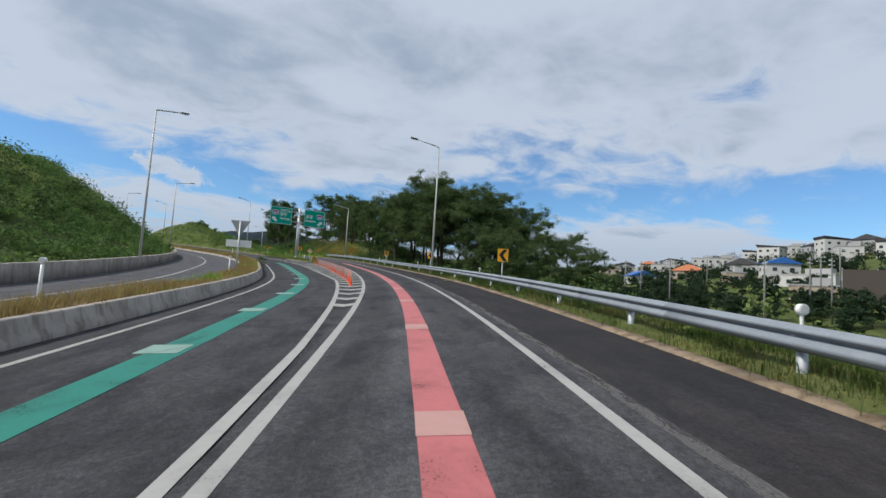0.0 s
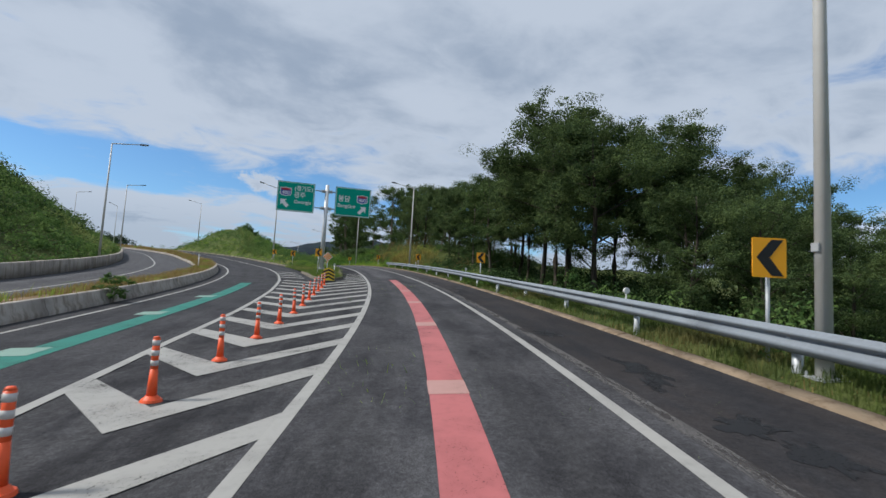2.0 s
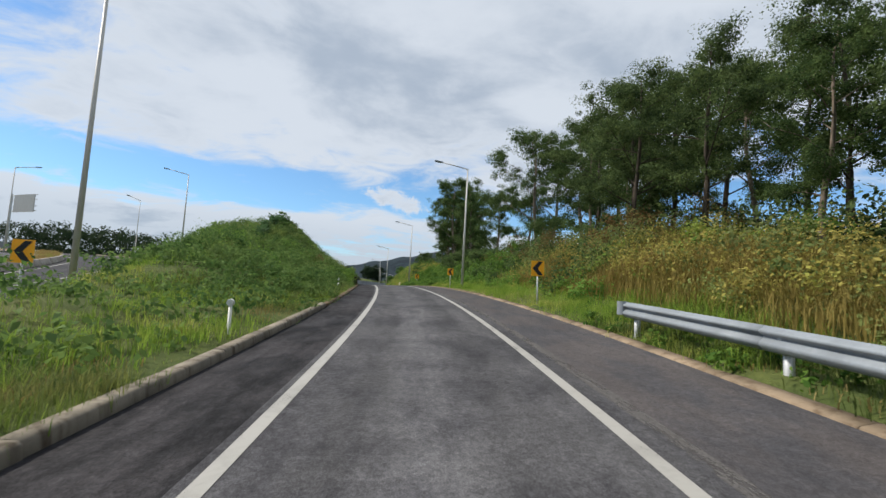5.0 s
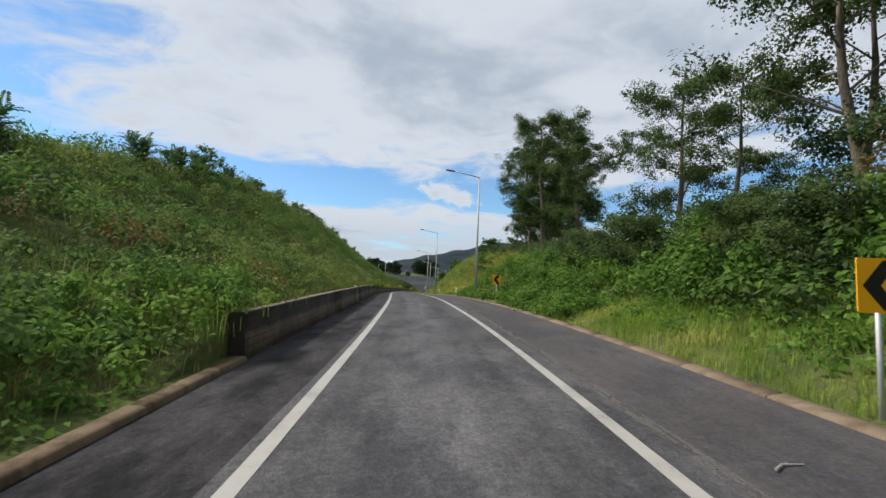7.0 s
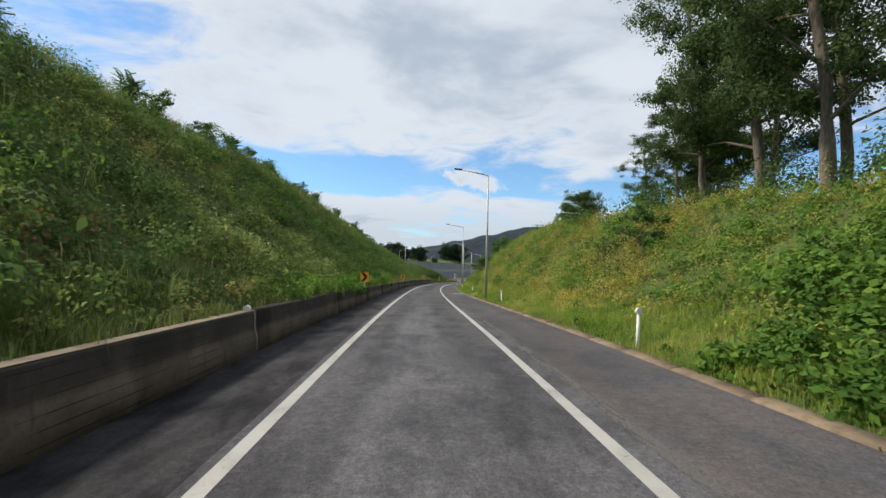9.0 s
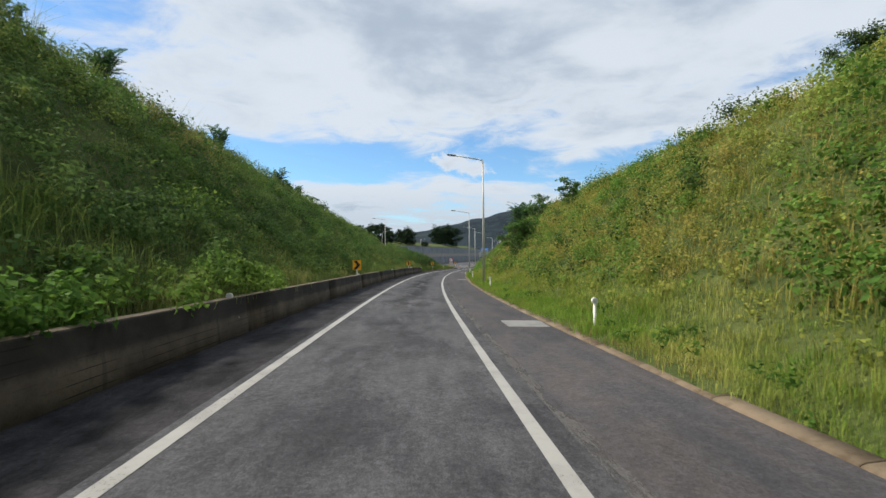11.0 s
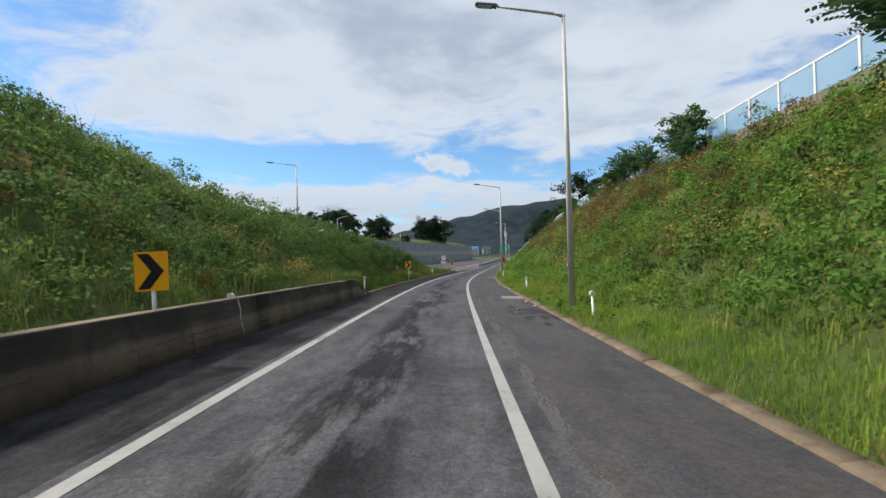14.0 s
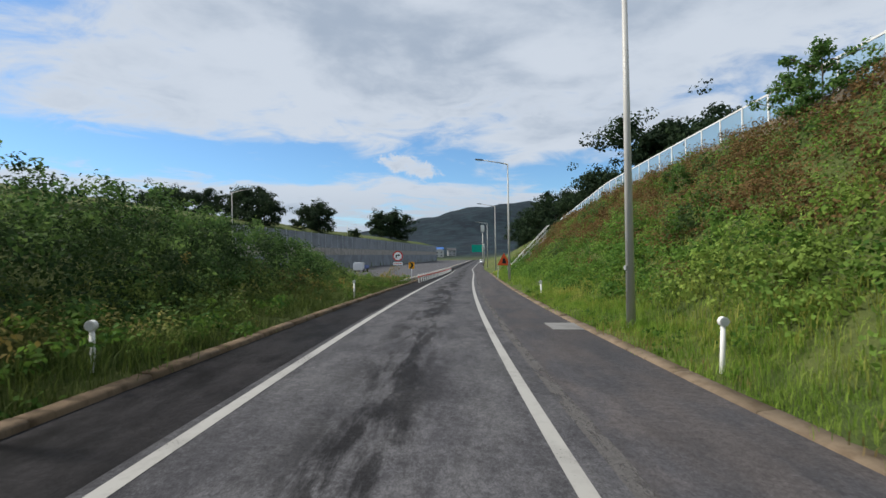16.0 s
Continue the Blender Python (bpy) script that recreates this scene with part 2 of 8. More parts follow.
def wall_concrete(name):
    """Dark weathered top, browner lower lift lightened like a toe catching light, runs of lime."""
    m = Mat(name, 0.9, 0, 0.2)
    p, along = m.pos(), m.coord("UV")
    n = m.n.new("ShaderNodeSeparateXYZ")
    m.l.new(along, n.inputs[0])
    level = m.math("ADD", m.math("ADD", n.outputs[1], 3.56), m.math("MULTIPLY", m.math("SUBTRACT", m.noise(p, 1.3, 5.0, 0.6), 0.5), 0.22))
    wide, fine = m.noise(p, 0.7, 6.0, 0.62, 0.4), m.noise(p, 24.0, 4.0, 0.65)
    runs = m.noise(m.scale(along, (2.6, 0.25, 1)), 1.5, 5.0, 0.62)
    low = m.mix(m.ramp(wide, 0.35, 0.68), (0.064, 0.049, 0.036), (0.124, 0.097, 0.069))
    top = m.mix(m.ramp(wide, 0.4, 0.7), (0.022, 0.019, 0.015), (0.050, 0.042, 0.034))
    c = m.mix(m.ramp(level, 0.40, 0.56), low, top)
    boards = m.math("PINGPONG", m.math("ADD", m.math("ADD", n.outputs[1], 3.56), m.math("MULTIPLY", m.noise(p, 0.6, 2.0), 0.03)), 0.065)
    c = m.mix(m.math("MULTIPLY", m.ramp(boards, 0.010, 0.002), m.ramp(m.noise(p, 0.9, 3.0), 0.42, 0.6, 0.0, 0.8)), c, (0.010, 0.009, 0.008))
    c = m.mix(m.ramp(runs, 0.55, 0.72, 0.0, 0.6), c, (0.018, 0.015, 0.013))
    c = m.mix(m.ramp(runs, 0.36, 0.25, 0.0, 0.35), c, (0.14, 0.12, 0.095))
    c = m.mix(m.ramp(fine, 0.45, 0.75, 0.0, 0.4), c, (0.024, 0.020, 0.016))
    m.base(c).bump(fine, 0.45, 0.01)
    return m.m


def steel(name, colour, rough=0.42, metal=0.75):
    m = Mat(name, rough, metal, 0.5)
    p = m.pos()
    spang, wide = m.voronoi(p, 26.0, "Color"), m.noise(p, 1.3, 5.0, 0.6)
    grey = m.n.new("ShaderNodeRGBToBW")
    m.l.new(spang, grey.inputs[0])
    c = m.mix(m.ramp(grey.outputs[0], 0.2, 0.8, 0.0, 0.3), colour, tuple(v * 0.75 for v in colour))
    c = m.mix(m.ramp(wide, 0.45, 0.75, 0.0, 0.4), c, tuple(v * 0.6 for v in colour))
    m.base(c).rough(m.ramp(wide, 0.3, 0.7, rough - 0.08, rough + 0.18)).bump(m.noise(p, 60, 2), 0.06, 0.002)
    return m.m


def coat(name, colour, rough=0.45, dirt=0.25, spec=0.4):
    m = Mat(name, rough, 0, spec)
    p = m.pos()
    wide, fine = m.noise(p, 2.2, 5.0, 0.6), m.noise(p, 17.0, 4.0, 0.65)
    c = m.mix(m.ramp(wide, 0.45, 0.75, 0.0, dirt), colour, tuple(v * 0.6 + 0.03 for v in colour))
    c = m.mix(m.ramp(fine, 0.55, 0.8, 0.0, dirt), c, tuple(v * 0.55 for v in colour))
    m.base(c).rough(m.ramp(fine, 0.3, 0.7, rough - 0.08, rough + 0.12))
    return m.m


def foliage(name, tints, patch=0.09, glow=0.45, second=None):
    """Leaves: tints are dark, middle, light; each leaf differs and the stand varies in patches."""
    m = Mat(name, 0.7, 0, 0.1)
    p = m.pos()
    r, wide = m.island(), m.noise(p, patch, 4.0, 0.6, 0.3)
    mid = m.noise(p, patch * 6, 3.0, 0.6)
    c = m.mix(m.ramp(r, 0.0, 0.75, 0.25, 1.0), tints[0], tints[1])
    c = m.mix(m.ramp(r, 0.72, 1.0, 0.0, 0.5), c, tints[2])
    c = m.mix(m.ramp(mid, 0.42, 0.66, 0.0, 0.55), c, tints[2])
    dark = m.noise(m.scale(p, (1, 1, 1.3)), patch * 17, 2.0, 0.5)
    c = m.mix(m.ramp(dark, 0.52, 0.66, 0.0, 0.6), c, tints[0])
    if second:
        c = m.mix(m.ramp(wide, 0.54, 0.67, 0.0, 0.8), c, m.mix(m.ramp(r, 0.2, 0.9), second, tuple(v * 1.5 for v in second)))
    m.base(c)
    through_leaf, mixer, end = m.n.new("ShaderNodeBsdfTranslucent"), m.n.new("ShaderNodeMixShader"), m.n["Material Output"]
    m.l.new(c, through_leaf.inputs[0])
    mixer.inputs[0].default_value = glow
    m.l.new(m.bsdf.outputs[0], mixer.inputs[1])
    m.l.new(through_leaf.outputs[0], mixer.inputs[2])
    m.l.new(mixer.outputs[0], end.inputs[0])
    return m.m


def soil(name):
    m = Mat(name, 0.95, 0, 0.15)
    p = m.pos()
    wide, mid, fine = m.noise(p, 0.03, 6.0, 0.6, 0.4), m.noise(p, 0.5, 6.0, 0.65, 0.3), m.noise(p, 7.0, 5.0, 0.7)
    c = m.mix(m.ramp(mid, 0.35, 0.7), (0.050, 0.074, 0.020), (0.115, 0.135, 0.040))
    c = m.mix(m.ramp(wide, 0.5, 0.66, 0.0, 0.6), c, (0.16, 0.15, 0.055))
    c = m.mix(m.ramp(fine, 0.4, 0.7, 0.0, 0.5), c, (0.040, 0.056, 0.018))
    far = m.n.new("ShaderNodeVectorMath")          # woods cover the far hills, their tint blued for distance haze; fields the lower ground
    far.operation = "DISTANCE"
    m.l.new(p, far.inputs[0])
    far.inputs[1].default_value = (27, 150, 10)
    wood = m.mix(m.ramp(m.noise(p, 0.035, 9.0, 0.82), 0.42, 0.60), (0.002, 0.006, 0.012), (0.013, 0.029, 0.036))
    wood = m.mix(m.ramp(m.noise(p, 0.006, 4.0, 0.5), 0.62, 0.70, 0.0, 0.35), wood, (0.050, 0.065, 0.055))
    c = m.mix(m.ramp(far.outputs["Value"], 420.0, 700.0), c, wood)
    m.base(c).bump(fine, 0.8, 0.12)
    return m.m


def mulch(name):
    """Bare earth with dead stalks and pebbles."""
    m = Mat(name, 0.95, 0, 0.1)
    p = m.pos()
    wide, bits, chips = m.noise(p, 2.2, 5.0, 0.65), m.noise(m.scale(p, (14, 34, 20)), 1.0, 5.0, 0.7, 0.6), m.voronoi(p, 28.0, "Color")
    grey = m.n.new("ShaderNodeRGBToBW")
    m.l.new(chips, grey.inputs[0])
    c = m.mix(m.ramp(wide, 0.35, 0.65), (0.055, 0.036, 0.020), (0.120, 0.082, 0.046))
    c = m.mix(m.ramp(bits, 0.52, 0.66, 0.0, 0.8), c, (0.235, 0.175, 0.105))
    c = m.mix(m.ramp(grey.outputs[0], 0.62, 0.9, 0.0, 0.5), c, (0.030, 0.022, 0.014))
    m.base(c).bump(bits, 0.9, 0.03)
    return m.m


def bark(name, colour):
    m = Mat(name, 0.92, 0, 0.15)
    p = m.pos()
    runs = m.noise(m.scale(p, (9, 9, 1.6)), 1.5, 5.0, 0.65)
    m.base(m.mix(m.ramp(runs, 0.35, 0.7), tuple(v * 0.5 for v in colour), colour)).bump(runs, 0.7, 0.03)
    return m.m


M = {
    "bend_lane": asphalt("bend_lane_asphalt", 0.043, (1.0, 1.0, 1.07), 0.28),
    "lane": asphalt("lane_asphalt", 0.056, (1.0, 1.0, 1.06), 0.30, 1.0, True, (0.76, 1.08, 190.0, 250.0)),
    "shoulder": asphalt("shoulder_asphalt", 0.060, (1.07, 0.98, 0.99), 0.15, 0.8, False, (0.46, 0.98, 190.0, 250.0)),
    "gore": asphalt("gore_asphalt", 0.042, (1.0, 1.0, 1.05), 0.42),
    # last stretch drops to half tone for the shade of the bank
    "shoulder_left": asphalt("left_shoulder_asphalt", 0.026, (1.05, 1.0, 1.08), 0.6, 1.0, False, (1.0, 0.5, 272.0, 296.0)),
    "seam": seam("seam_asphalt", (0.135, 0.130, 0.128)),
    "opposite": asphalt("opposite_asphalt", 0.075, (1.0, 1.0, 1.06), 0.15),
    "white": paint("white_line_paint", (0.31, 0.305, 0.285), 0.42, 0.5),
    "white_old": paint("old_white_paint", (0.30, 0.295, 0.275), 0.62, 0.6),
    "pink": paint("pink_lane_paint", (0.40, 0.120, 0.120), 0.45, 0.55),
    "pink_pale": paint("pale_joint_paint", (0.40, 0.225, 0.20), 0.3, 0.3),
    "green": paint("green_lane_paint", (0.009, 0.160, 0.120), 0.48, 0.55),
    "green_pale": paint("pale_green_joint_paint", (0.19, 0.30, 0.25), 0.5, 0.4),
    "kerb": concrete("kerb_concrete", (0.150, 0.106, 0.066), (0.060, 0.040, 0.022), 0.85),
    "kerb_sand": concrete("sandy_kerb_concrete", (0.205, 0.155, 0.105), (0.095, 0.066, 0.040), 0.7),
    "kerb_tan": concrete("tan_kerb_concrete", (0.27, 0.205, 0.14), (0.10, 0.065, 0.038), 0.75),
    "oil": paint("oil_stain", (0.007, 0.007, 0.008), 0.95, 0.2),
    "kerb_clean": concrete("pale_kerb_concrete", (0.25, 0.22, 0.175), (0.075, 0.056, 0.038), 0.9),
    "wall": wall_concrete("dark_wall_concrete"),
    "coping": concrete("lit_dusty_coping", (0.21, 0.165, 0.115), (0.09, 0.075, 0.05), 0.5),
    "lime": concrete("lime_streak", (0.40, 0.38, 0.33), (0.2, 0.18, 0.15), 0.4),
    "wall_pale": concrete("barrier_concrete", (0.40, 0.365, 0.325), (0.14, 0.115, 0.085), 0.7),
    "cover": concrete("drain_cover_concrete", (0.22, 0.22, 0.215), (0.13, 0.13, 0.125), 0.4),
    "noise_wall": concrete("grey_panel", (0.24, 0.255, 0.275), (0.17, 0.18, 0.195), 0.3, 0.3),
    "steel": steel("galvanised_steel", (0.215, 0.245, 0.275), 0.66, 0.15),
    "mast_steel": steel("mast_steel", (0.66, 0.68, 0.69), 0.45, 0.25),
    "post_steel": steel("dull_galvanised_steel", (0.50, 0.52, 0.53), 0.5, 0.6),
    "lamp_steel": coat("lamp_pole_grey", (0.50, 0.49, 0.455), 0.45, 0.3),
    "lamp_head": coat("lamp_head_grey", (0.20, 0.21, 0.22), 0.4, 0.2),
    "lamp_glass": coat("lamp_lens", (0.55, 0.56, 0.55), 0.2, 0.1),
    "sign_green": coat("sign_green", (0.001, 0.37, 0.26), 0.5, 0.08, 0.12),
    "sign_white": coat("sign_white", (0.88, 0.89, 0.88), 0.4, 0.12),
    "sign_blue": coat("sign_blue", (0.025, 0.075, 0.36), 0.4, 0.12),
    "sign_red": coat("sign_red", (0.62, 0.035, 0.03), 0.4, 0.12),
    "sign_back": coat("sign_back_grey", (0.33, 0.34, 0.34), 0.5, 0.3),
    "amber": coat("chevron_amber", (0.96, 0.42, 0.012), 0.42, 0.1),
    "yellow": coat("cushion_yellow", (0.80, 0.55, 0.03), 0.45, 0.2),
    "black": coat("sign_black", (0.012, 0.012, 0.013), 0.45, 0.1),
    "orange": coat("post_orange", (0.80, 0.10, 0.025), 0.5, 0.25),
    "band": coat("reflective_band", (0.52, 0.50, 0.48), 0.35, 0.3),
    "reflector": coat("orange_reflector", (0.95, 0.32, 0.01), 0.25, 0.1, 0.6),
    "white_plastic": coat("white_plastic", (0.72, 0.72, 0.69), 0.45, 0.3),
    "lens": coat("round_reflector", (0.60, 0.61, 0.60), 0.25, 0.2, 0.6),
    "soil": soil("grassy_soil"),
    "dirt": concrete("dry_dirt", (0.20, 0.135, 0.075), (0.10, 0.075, 0.04), 0.4),
    "mulch": mulch("brown_mulch"),
    "bark": bark("dark_bark", (0.085, 0.070, 0.055)),
    "bark_pale": bark("pale_bark", (0.22, 0.18, 0.14)),
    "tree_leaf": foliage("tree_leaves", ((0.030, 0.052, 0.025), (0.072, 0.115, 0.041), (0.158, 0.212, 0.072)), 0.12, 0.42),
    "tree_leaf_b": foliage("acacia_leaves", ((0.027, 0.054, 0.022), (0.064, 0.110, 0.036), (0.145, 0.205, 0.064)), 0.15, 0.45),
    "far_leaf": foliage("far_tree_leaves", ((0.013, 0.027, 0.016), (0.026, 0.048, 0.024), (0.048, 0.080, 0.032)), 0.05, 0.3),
    # lit and shaded version of one leaf, the slopes' light put into the tints
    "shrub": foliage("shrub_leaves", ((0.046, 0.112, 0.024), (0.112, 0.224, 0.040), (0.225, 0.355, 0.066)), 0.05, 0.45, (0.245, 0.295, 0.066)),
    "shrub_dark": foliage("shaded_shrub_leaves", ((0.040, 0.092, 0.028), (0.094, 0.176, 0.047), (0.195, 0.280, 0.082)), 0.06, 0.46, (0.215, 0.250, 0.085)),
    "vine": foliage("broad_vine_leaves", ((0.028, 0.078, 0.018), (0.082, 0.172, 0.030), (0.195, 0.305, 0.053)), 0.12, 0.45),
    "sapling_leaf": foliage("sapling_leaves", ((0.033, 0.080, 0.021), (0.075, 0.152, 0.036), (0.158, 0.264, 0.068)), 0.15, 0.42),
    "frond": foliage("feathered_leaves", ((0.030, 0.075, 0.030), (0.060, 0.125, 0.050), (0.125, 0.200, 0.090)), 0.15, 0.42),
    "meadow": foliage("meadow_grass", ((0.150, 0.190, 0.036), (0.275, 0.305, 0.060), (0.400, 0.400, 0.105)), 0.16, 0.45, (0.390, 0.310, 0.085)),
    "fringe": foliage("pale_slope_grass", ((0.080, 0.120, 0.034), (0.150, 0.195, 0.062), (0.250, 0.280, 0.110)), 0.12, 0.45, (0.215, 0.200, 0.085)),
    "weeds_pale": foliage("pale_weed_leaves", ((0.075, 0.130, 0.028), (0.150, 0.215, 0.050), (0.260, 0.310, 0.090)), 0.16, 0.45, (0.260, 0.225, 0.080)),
    # gloom below trees and between bushes is put into these dark tints
    "thicket": foliage("shaded_thicket_leaves", ((0.014, 0.032, 0.012), (0.034, 0.066, 0.022), (0.080, 0.130, 0.040)), 0.12, 0.35),
    # darker grass tints: the shade of wood and bank is in the colour
    "grass_shaded": foliage("shaded_grass_blades", ((0.035, 0.062, 0.016), (0.080, 0.120, 0.028), (0.145, 0.180, 0.048)), 0.2, 0.42, (0.15, 0.13, 0.05)),
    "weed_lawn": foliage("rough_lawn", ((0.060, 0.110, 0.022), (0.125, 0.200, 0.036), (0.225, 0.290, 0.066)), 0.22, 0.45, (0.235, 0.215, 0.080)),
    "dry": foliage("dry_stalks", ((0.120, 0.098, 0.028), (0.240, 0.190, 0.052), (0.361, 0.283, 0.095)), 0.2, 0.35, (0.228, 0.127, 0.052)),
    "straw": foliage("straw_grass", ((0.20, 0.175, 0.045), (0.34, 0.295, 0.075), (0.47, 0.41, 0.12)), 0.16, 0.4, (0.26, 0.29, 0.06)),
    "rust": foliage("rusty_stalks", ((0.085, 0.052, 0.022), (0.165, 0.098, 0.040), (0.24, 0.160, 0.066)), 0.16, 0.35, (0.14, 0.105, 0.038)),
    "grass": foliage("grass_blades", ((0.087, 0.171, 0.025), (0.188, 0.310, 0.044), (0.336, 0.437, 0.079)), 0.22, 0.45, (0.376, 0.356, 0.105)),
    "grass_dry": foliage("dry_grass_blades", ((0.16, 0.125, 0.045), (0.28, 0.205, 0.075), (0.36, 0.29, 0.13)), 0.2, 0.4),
    "house_white": coat("house_render_white", (0.50, 0.49, 0.46), 0.8, 0.35, 0.2),
    "house_grey": coat("house_render_grey", (0.36, 0.36, 0.35), 0.8, 0.35, 0.2),
    "house_tan": coat("house_render_tan", (0.42, 0.34, 0.26), 0.8, 0.35, 0.2),
    "roof_orange": coat("roof_orange_tile", (0.42, 0.15, 0.07), 0.7, 0.4, 0.2),
    "roof_dark": coat("roof_dark_sheet", (0.06, 0.06, 0.065), 0.6, 0.3, 0.2),
    "roof_blue": coat("roof_blue_sheet", (0.03, 0.12, 0.36), 0.5, 0.3, 0.3),
    "teal": coat("teal_sheet", (0.20, 0.47, 0.46), 0.5, 0.3, 0.3),
    "net": coat("brown_net", (0.085, 0.072, 0.062), 0.9, 0.3, 0.1),
    "car_white": coat("car_paint_white", (0.70, 0.71, 0.72), 0.25, 0.1, 0.6),
    "car_blue": coat("truck_blue", (0.04, 0.10, 0.35), 0.35, 0.2, 0.5),
    "rubber": coat("tyre_rubber", (0.02, 0.02, 0.021), 0.8, 0.2, 0.2),
    "glass_dark": coat("window_glass", (0.03, 0.035, 0.04), 0.08, 0.05, 0.6),
}
clear_pane = Mat("clear_panel", 0.08, 0, 0.5)
clear_pane.base((0.30, 0.47, 0.62))
clear_pane.holes(0.60)
M["pane"] = clear_pane.m

# ---- building helpers ----
rng = np.random.default_rng(7)


def mesh_object(name, verts, faces, material, parent=None, label="", uvs=None, smooth=False):
    """One mesh object from arrays; faces is an array of triangles or quads, or a list of polygons."""
    me = bpy.data.meshes.new(name)
    verts = np.asarray(verts, dtype=np.float32)
    if isinstance(faces, np.ndarray):
        k = faces.shape[1]
        me.vertices.add(len(verts))
        me.vertices.foreach_set("co", verts.ravel())
        me.loops.add(faces.size)
        me.loops.foreach_set("vertex_index", faces.ravel().astype(np.int32))
        me.polygons.add(len(faces))
        me.polygons.foreach_set("loop_start", np.arange(0, faces.size, k, dtype=np.int32))
        me.polygons.foreach_set("loop_total", np.full(len(faces), k, dtype=np.int32))
        me.update(calc_edges=True)
    else:
        me.from_pydata([tuple(v) for v in verts], [], faces)
    if uvs is not None:
        layer = me.uv_layers.new(name="UVMap")
        index = np.empty(len(me.loops), dtype=np.int32)
        me.loops.foreach_get("vertex_index", index)
        layer.data.foreach_set("uv", np.asarray(uvs, dtype=np.float32)[index].ravel())
    if smooth:
        me.polygons.foreach_set("use_smooth", np.ones(len(me.polygons), dtype=bool))
    me.materials.append(material)
    me.validate()
    ob = new(name, me)
    if parent:
        ob.parent = parent
    return tagged(ob, label)


def part(name, bm, material, parent, label="", smooth=False):
    """Links a bmesh as one mesh under a thing or a part."""
    me = bpy.data.meshes.new(name)
    bmesh.ops.recalc_face_normals(bm, faces=bm.faces)
    if smooth:
        for f in bm.faces:
            f.smooth = True
    bm.to_mesh(me)
    bm.free()
    me.materials.append(material)
    ob = new(name, me)
    if parent:
        ob.parent = parent
    return tagged(ob, label)


def thing(name, at, turn=0.0, label="", category="", group="", kind=""):
    e = new(name)
    e.matrix_basis = Matrix.Translation(at) @ Matrix.Rotation(turn, 4, "Z")
    e.empty_display_size = 0.2
    return tagged(e, label, category, group, kind)


def box(bm, size, at=(0, 0, 0), m=None, bevel=0.0):
    made = bmesh.ops.create_cube(bm, size=1.0, matrix=(m or Matrix()) @ Matrix.Translation(at) @ Matrix.Diagonal((*size, 1)))
    if bevel:
        edges = {e for v in made["verts"] for e in v.link_edges}
        bmesh.ops.bevel(bm, geom=list(edges), offset=bevel, segments=2, affect="EDGES")
    return bm


def tube(bm, a, b, r0, r1=None, sides=10):
    a, b = Vector(a), Vector(b)
    m = Matrix.Translation((a + b) / 2) @ (b - a).to_track_quat("Z", "Y").to_matrix().to_4x4()
    bmesh.ops.create_cone(bm, cap_ends=True, segments=sides, radius1=r0, radius2=r0 if r1 is None else r1, depth=(b - a).length, matrix=m)
    return bm


def plate(bm, outline, thick, m=None):
    """A flat plate in local x, z with its front at y = 0 and its back at y = thick."""
    m = m or Matrix()
    front = [bm.verts.new(m @ Vector((x, 0, z))) for x, z in outline]
    back = [bm.verts.new(m @ Vector((x, thick, z))) for x, z in outline]
    bm.faces.new(front)
    bm.faces.new(back[::-1])
    n = len(outline)
    for i in range(n):
        bm.faces.new((front[i], front[(i + 1) % n], back[(i + 1) % n], back[i]))
    return bm


def round_rect(w, h, r, n=4):
    pts = []
    for cx, cz, a0 in ((w / 2 - r, h / 2 - r, 0), (-w / 2 + r, h / 2 - r, 90), (-w / 2 + r, -h / 2 + r, 180), (w / 2 - r, -h / 2 + r, 270)):
        pts += [(cx + r * math.cos(radians(a0 + 90 * i / n)), cz + r * math.sin(radians(a0 + 90 * i / n))) for i in range(n + 1)]
    return pts


# ---- the ramp's alignment: lane centre every 25 m, x, y, z and bank in degrees ----
ALIGN = np.array([
    (-29.51, -55.59, -4.14, 3.6),
    (-16.41, -34.3, -2.44, 3.6),
    (-3.32, -13, -0.74, 3.6),
    (9.97, 12.525, 1.02, 3.4),
    (19.56, 38.84, 2.71, 3),
    (25.83, 65.76, 4.54, 3),
    (29.31, 92.56, 6.09, 3),
    (30.61, 118.82, 7.11, 2.4),
    (30.51, 144.53, 7.49, 1.7),
    (29.49, 169.68, 7.31, 1),
    (28.65, 194.68, 6.81, -0.6),
    (28.27, 219.69, 6.34, -1.6),
    (28.87, 244.72, 5.95, -1.7),
    (30.56, 269.7, 5.55, -1.5),
    (33.08, 294.59, 5.05, -1.1),
    (37.03, 319.31, 4.61, -0.8),
    (41.75, 343.87, 4.24, -0.5),
    (46.6, 368.36, 3.94, -0.3),
    (51.17, 392.9, 3.7, -0.2),
    (56.42, 417.34, 3.53, -0.1),
])
A_U = np.arange(len(ALIGN)) * 25.0 - 50.0


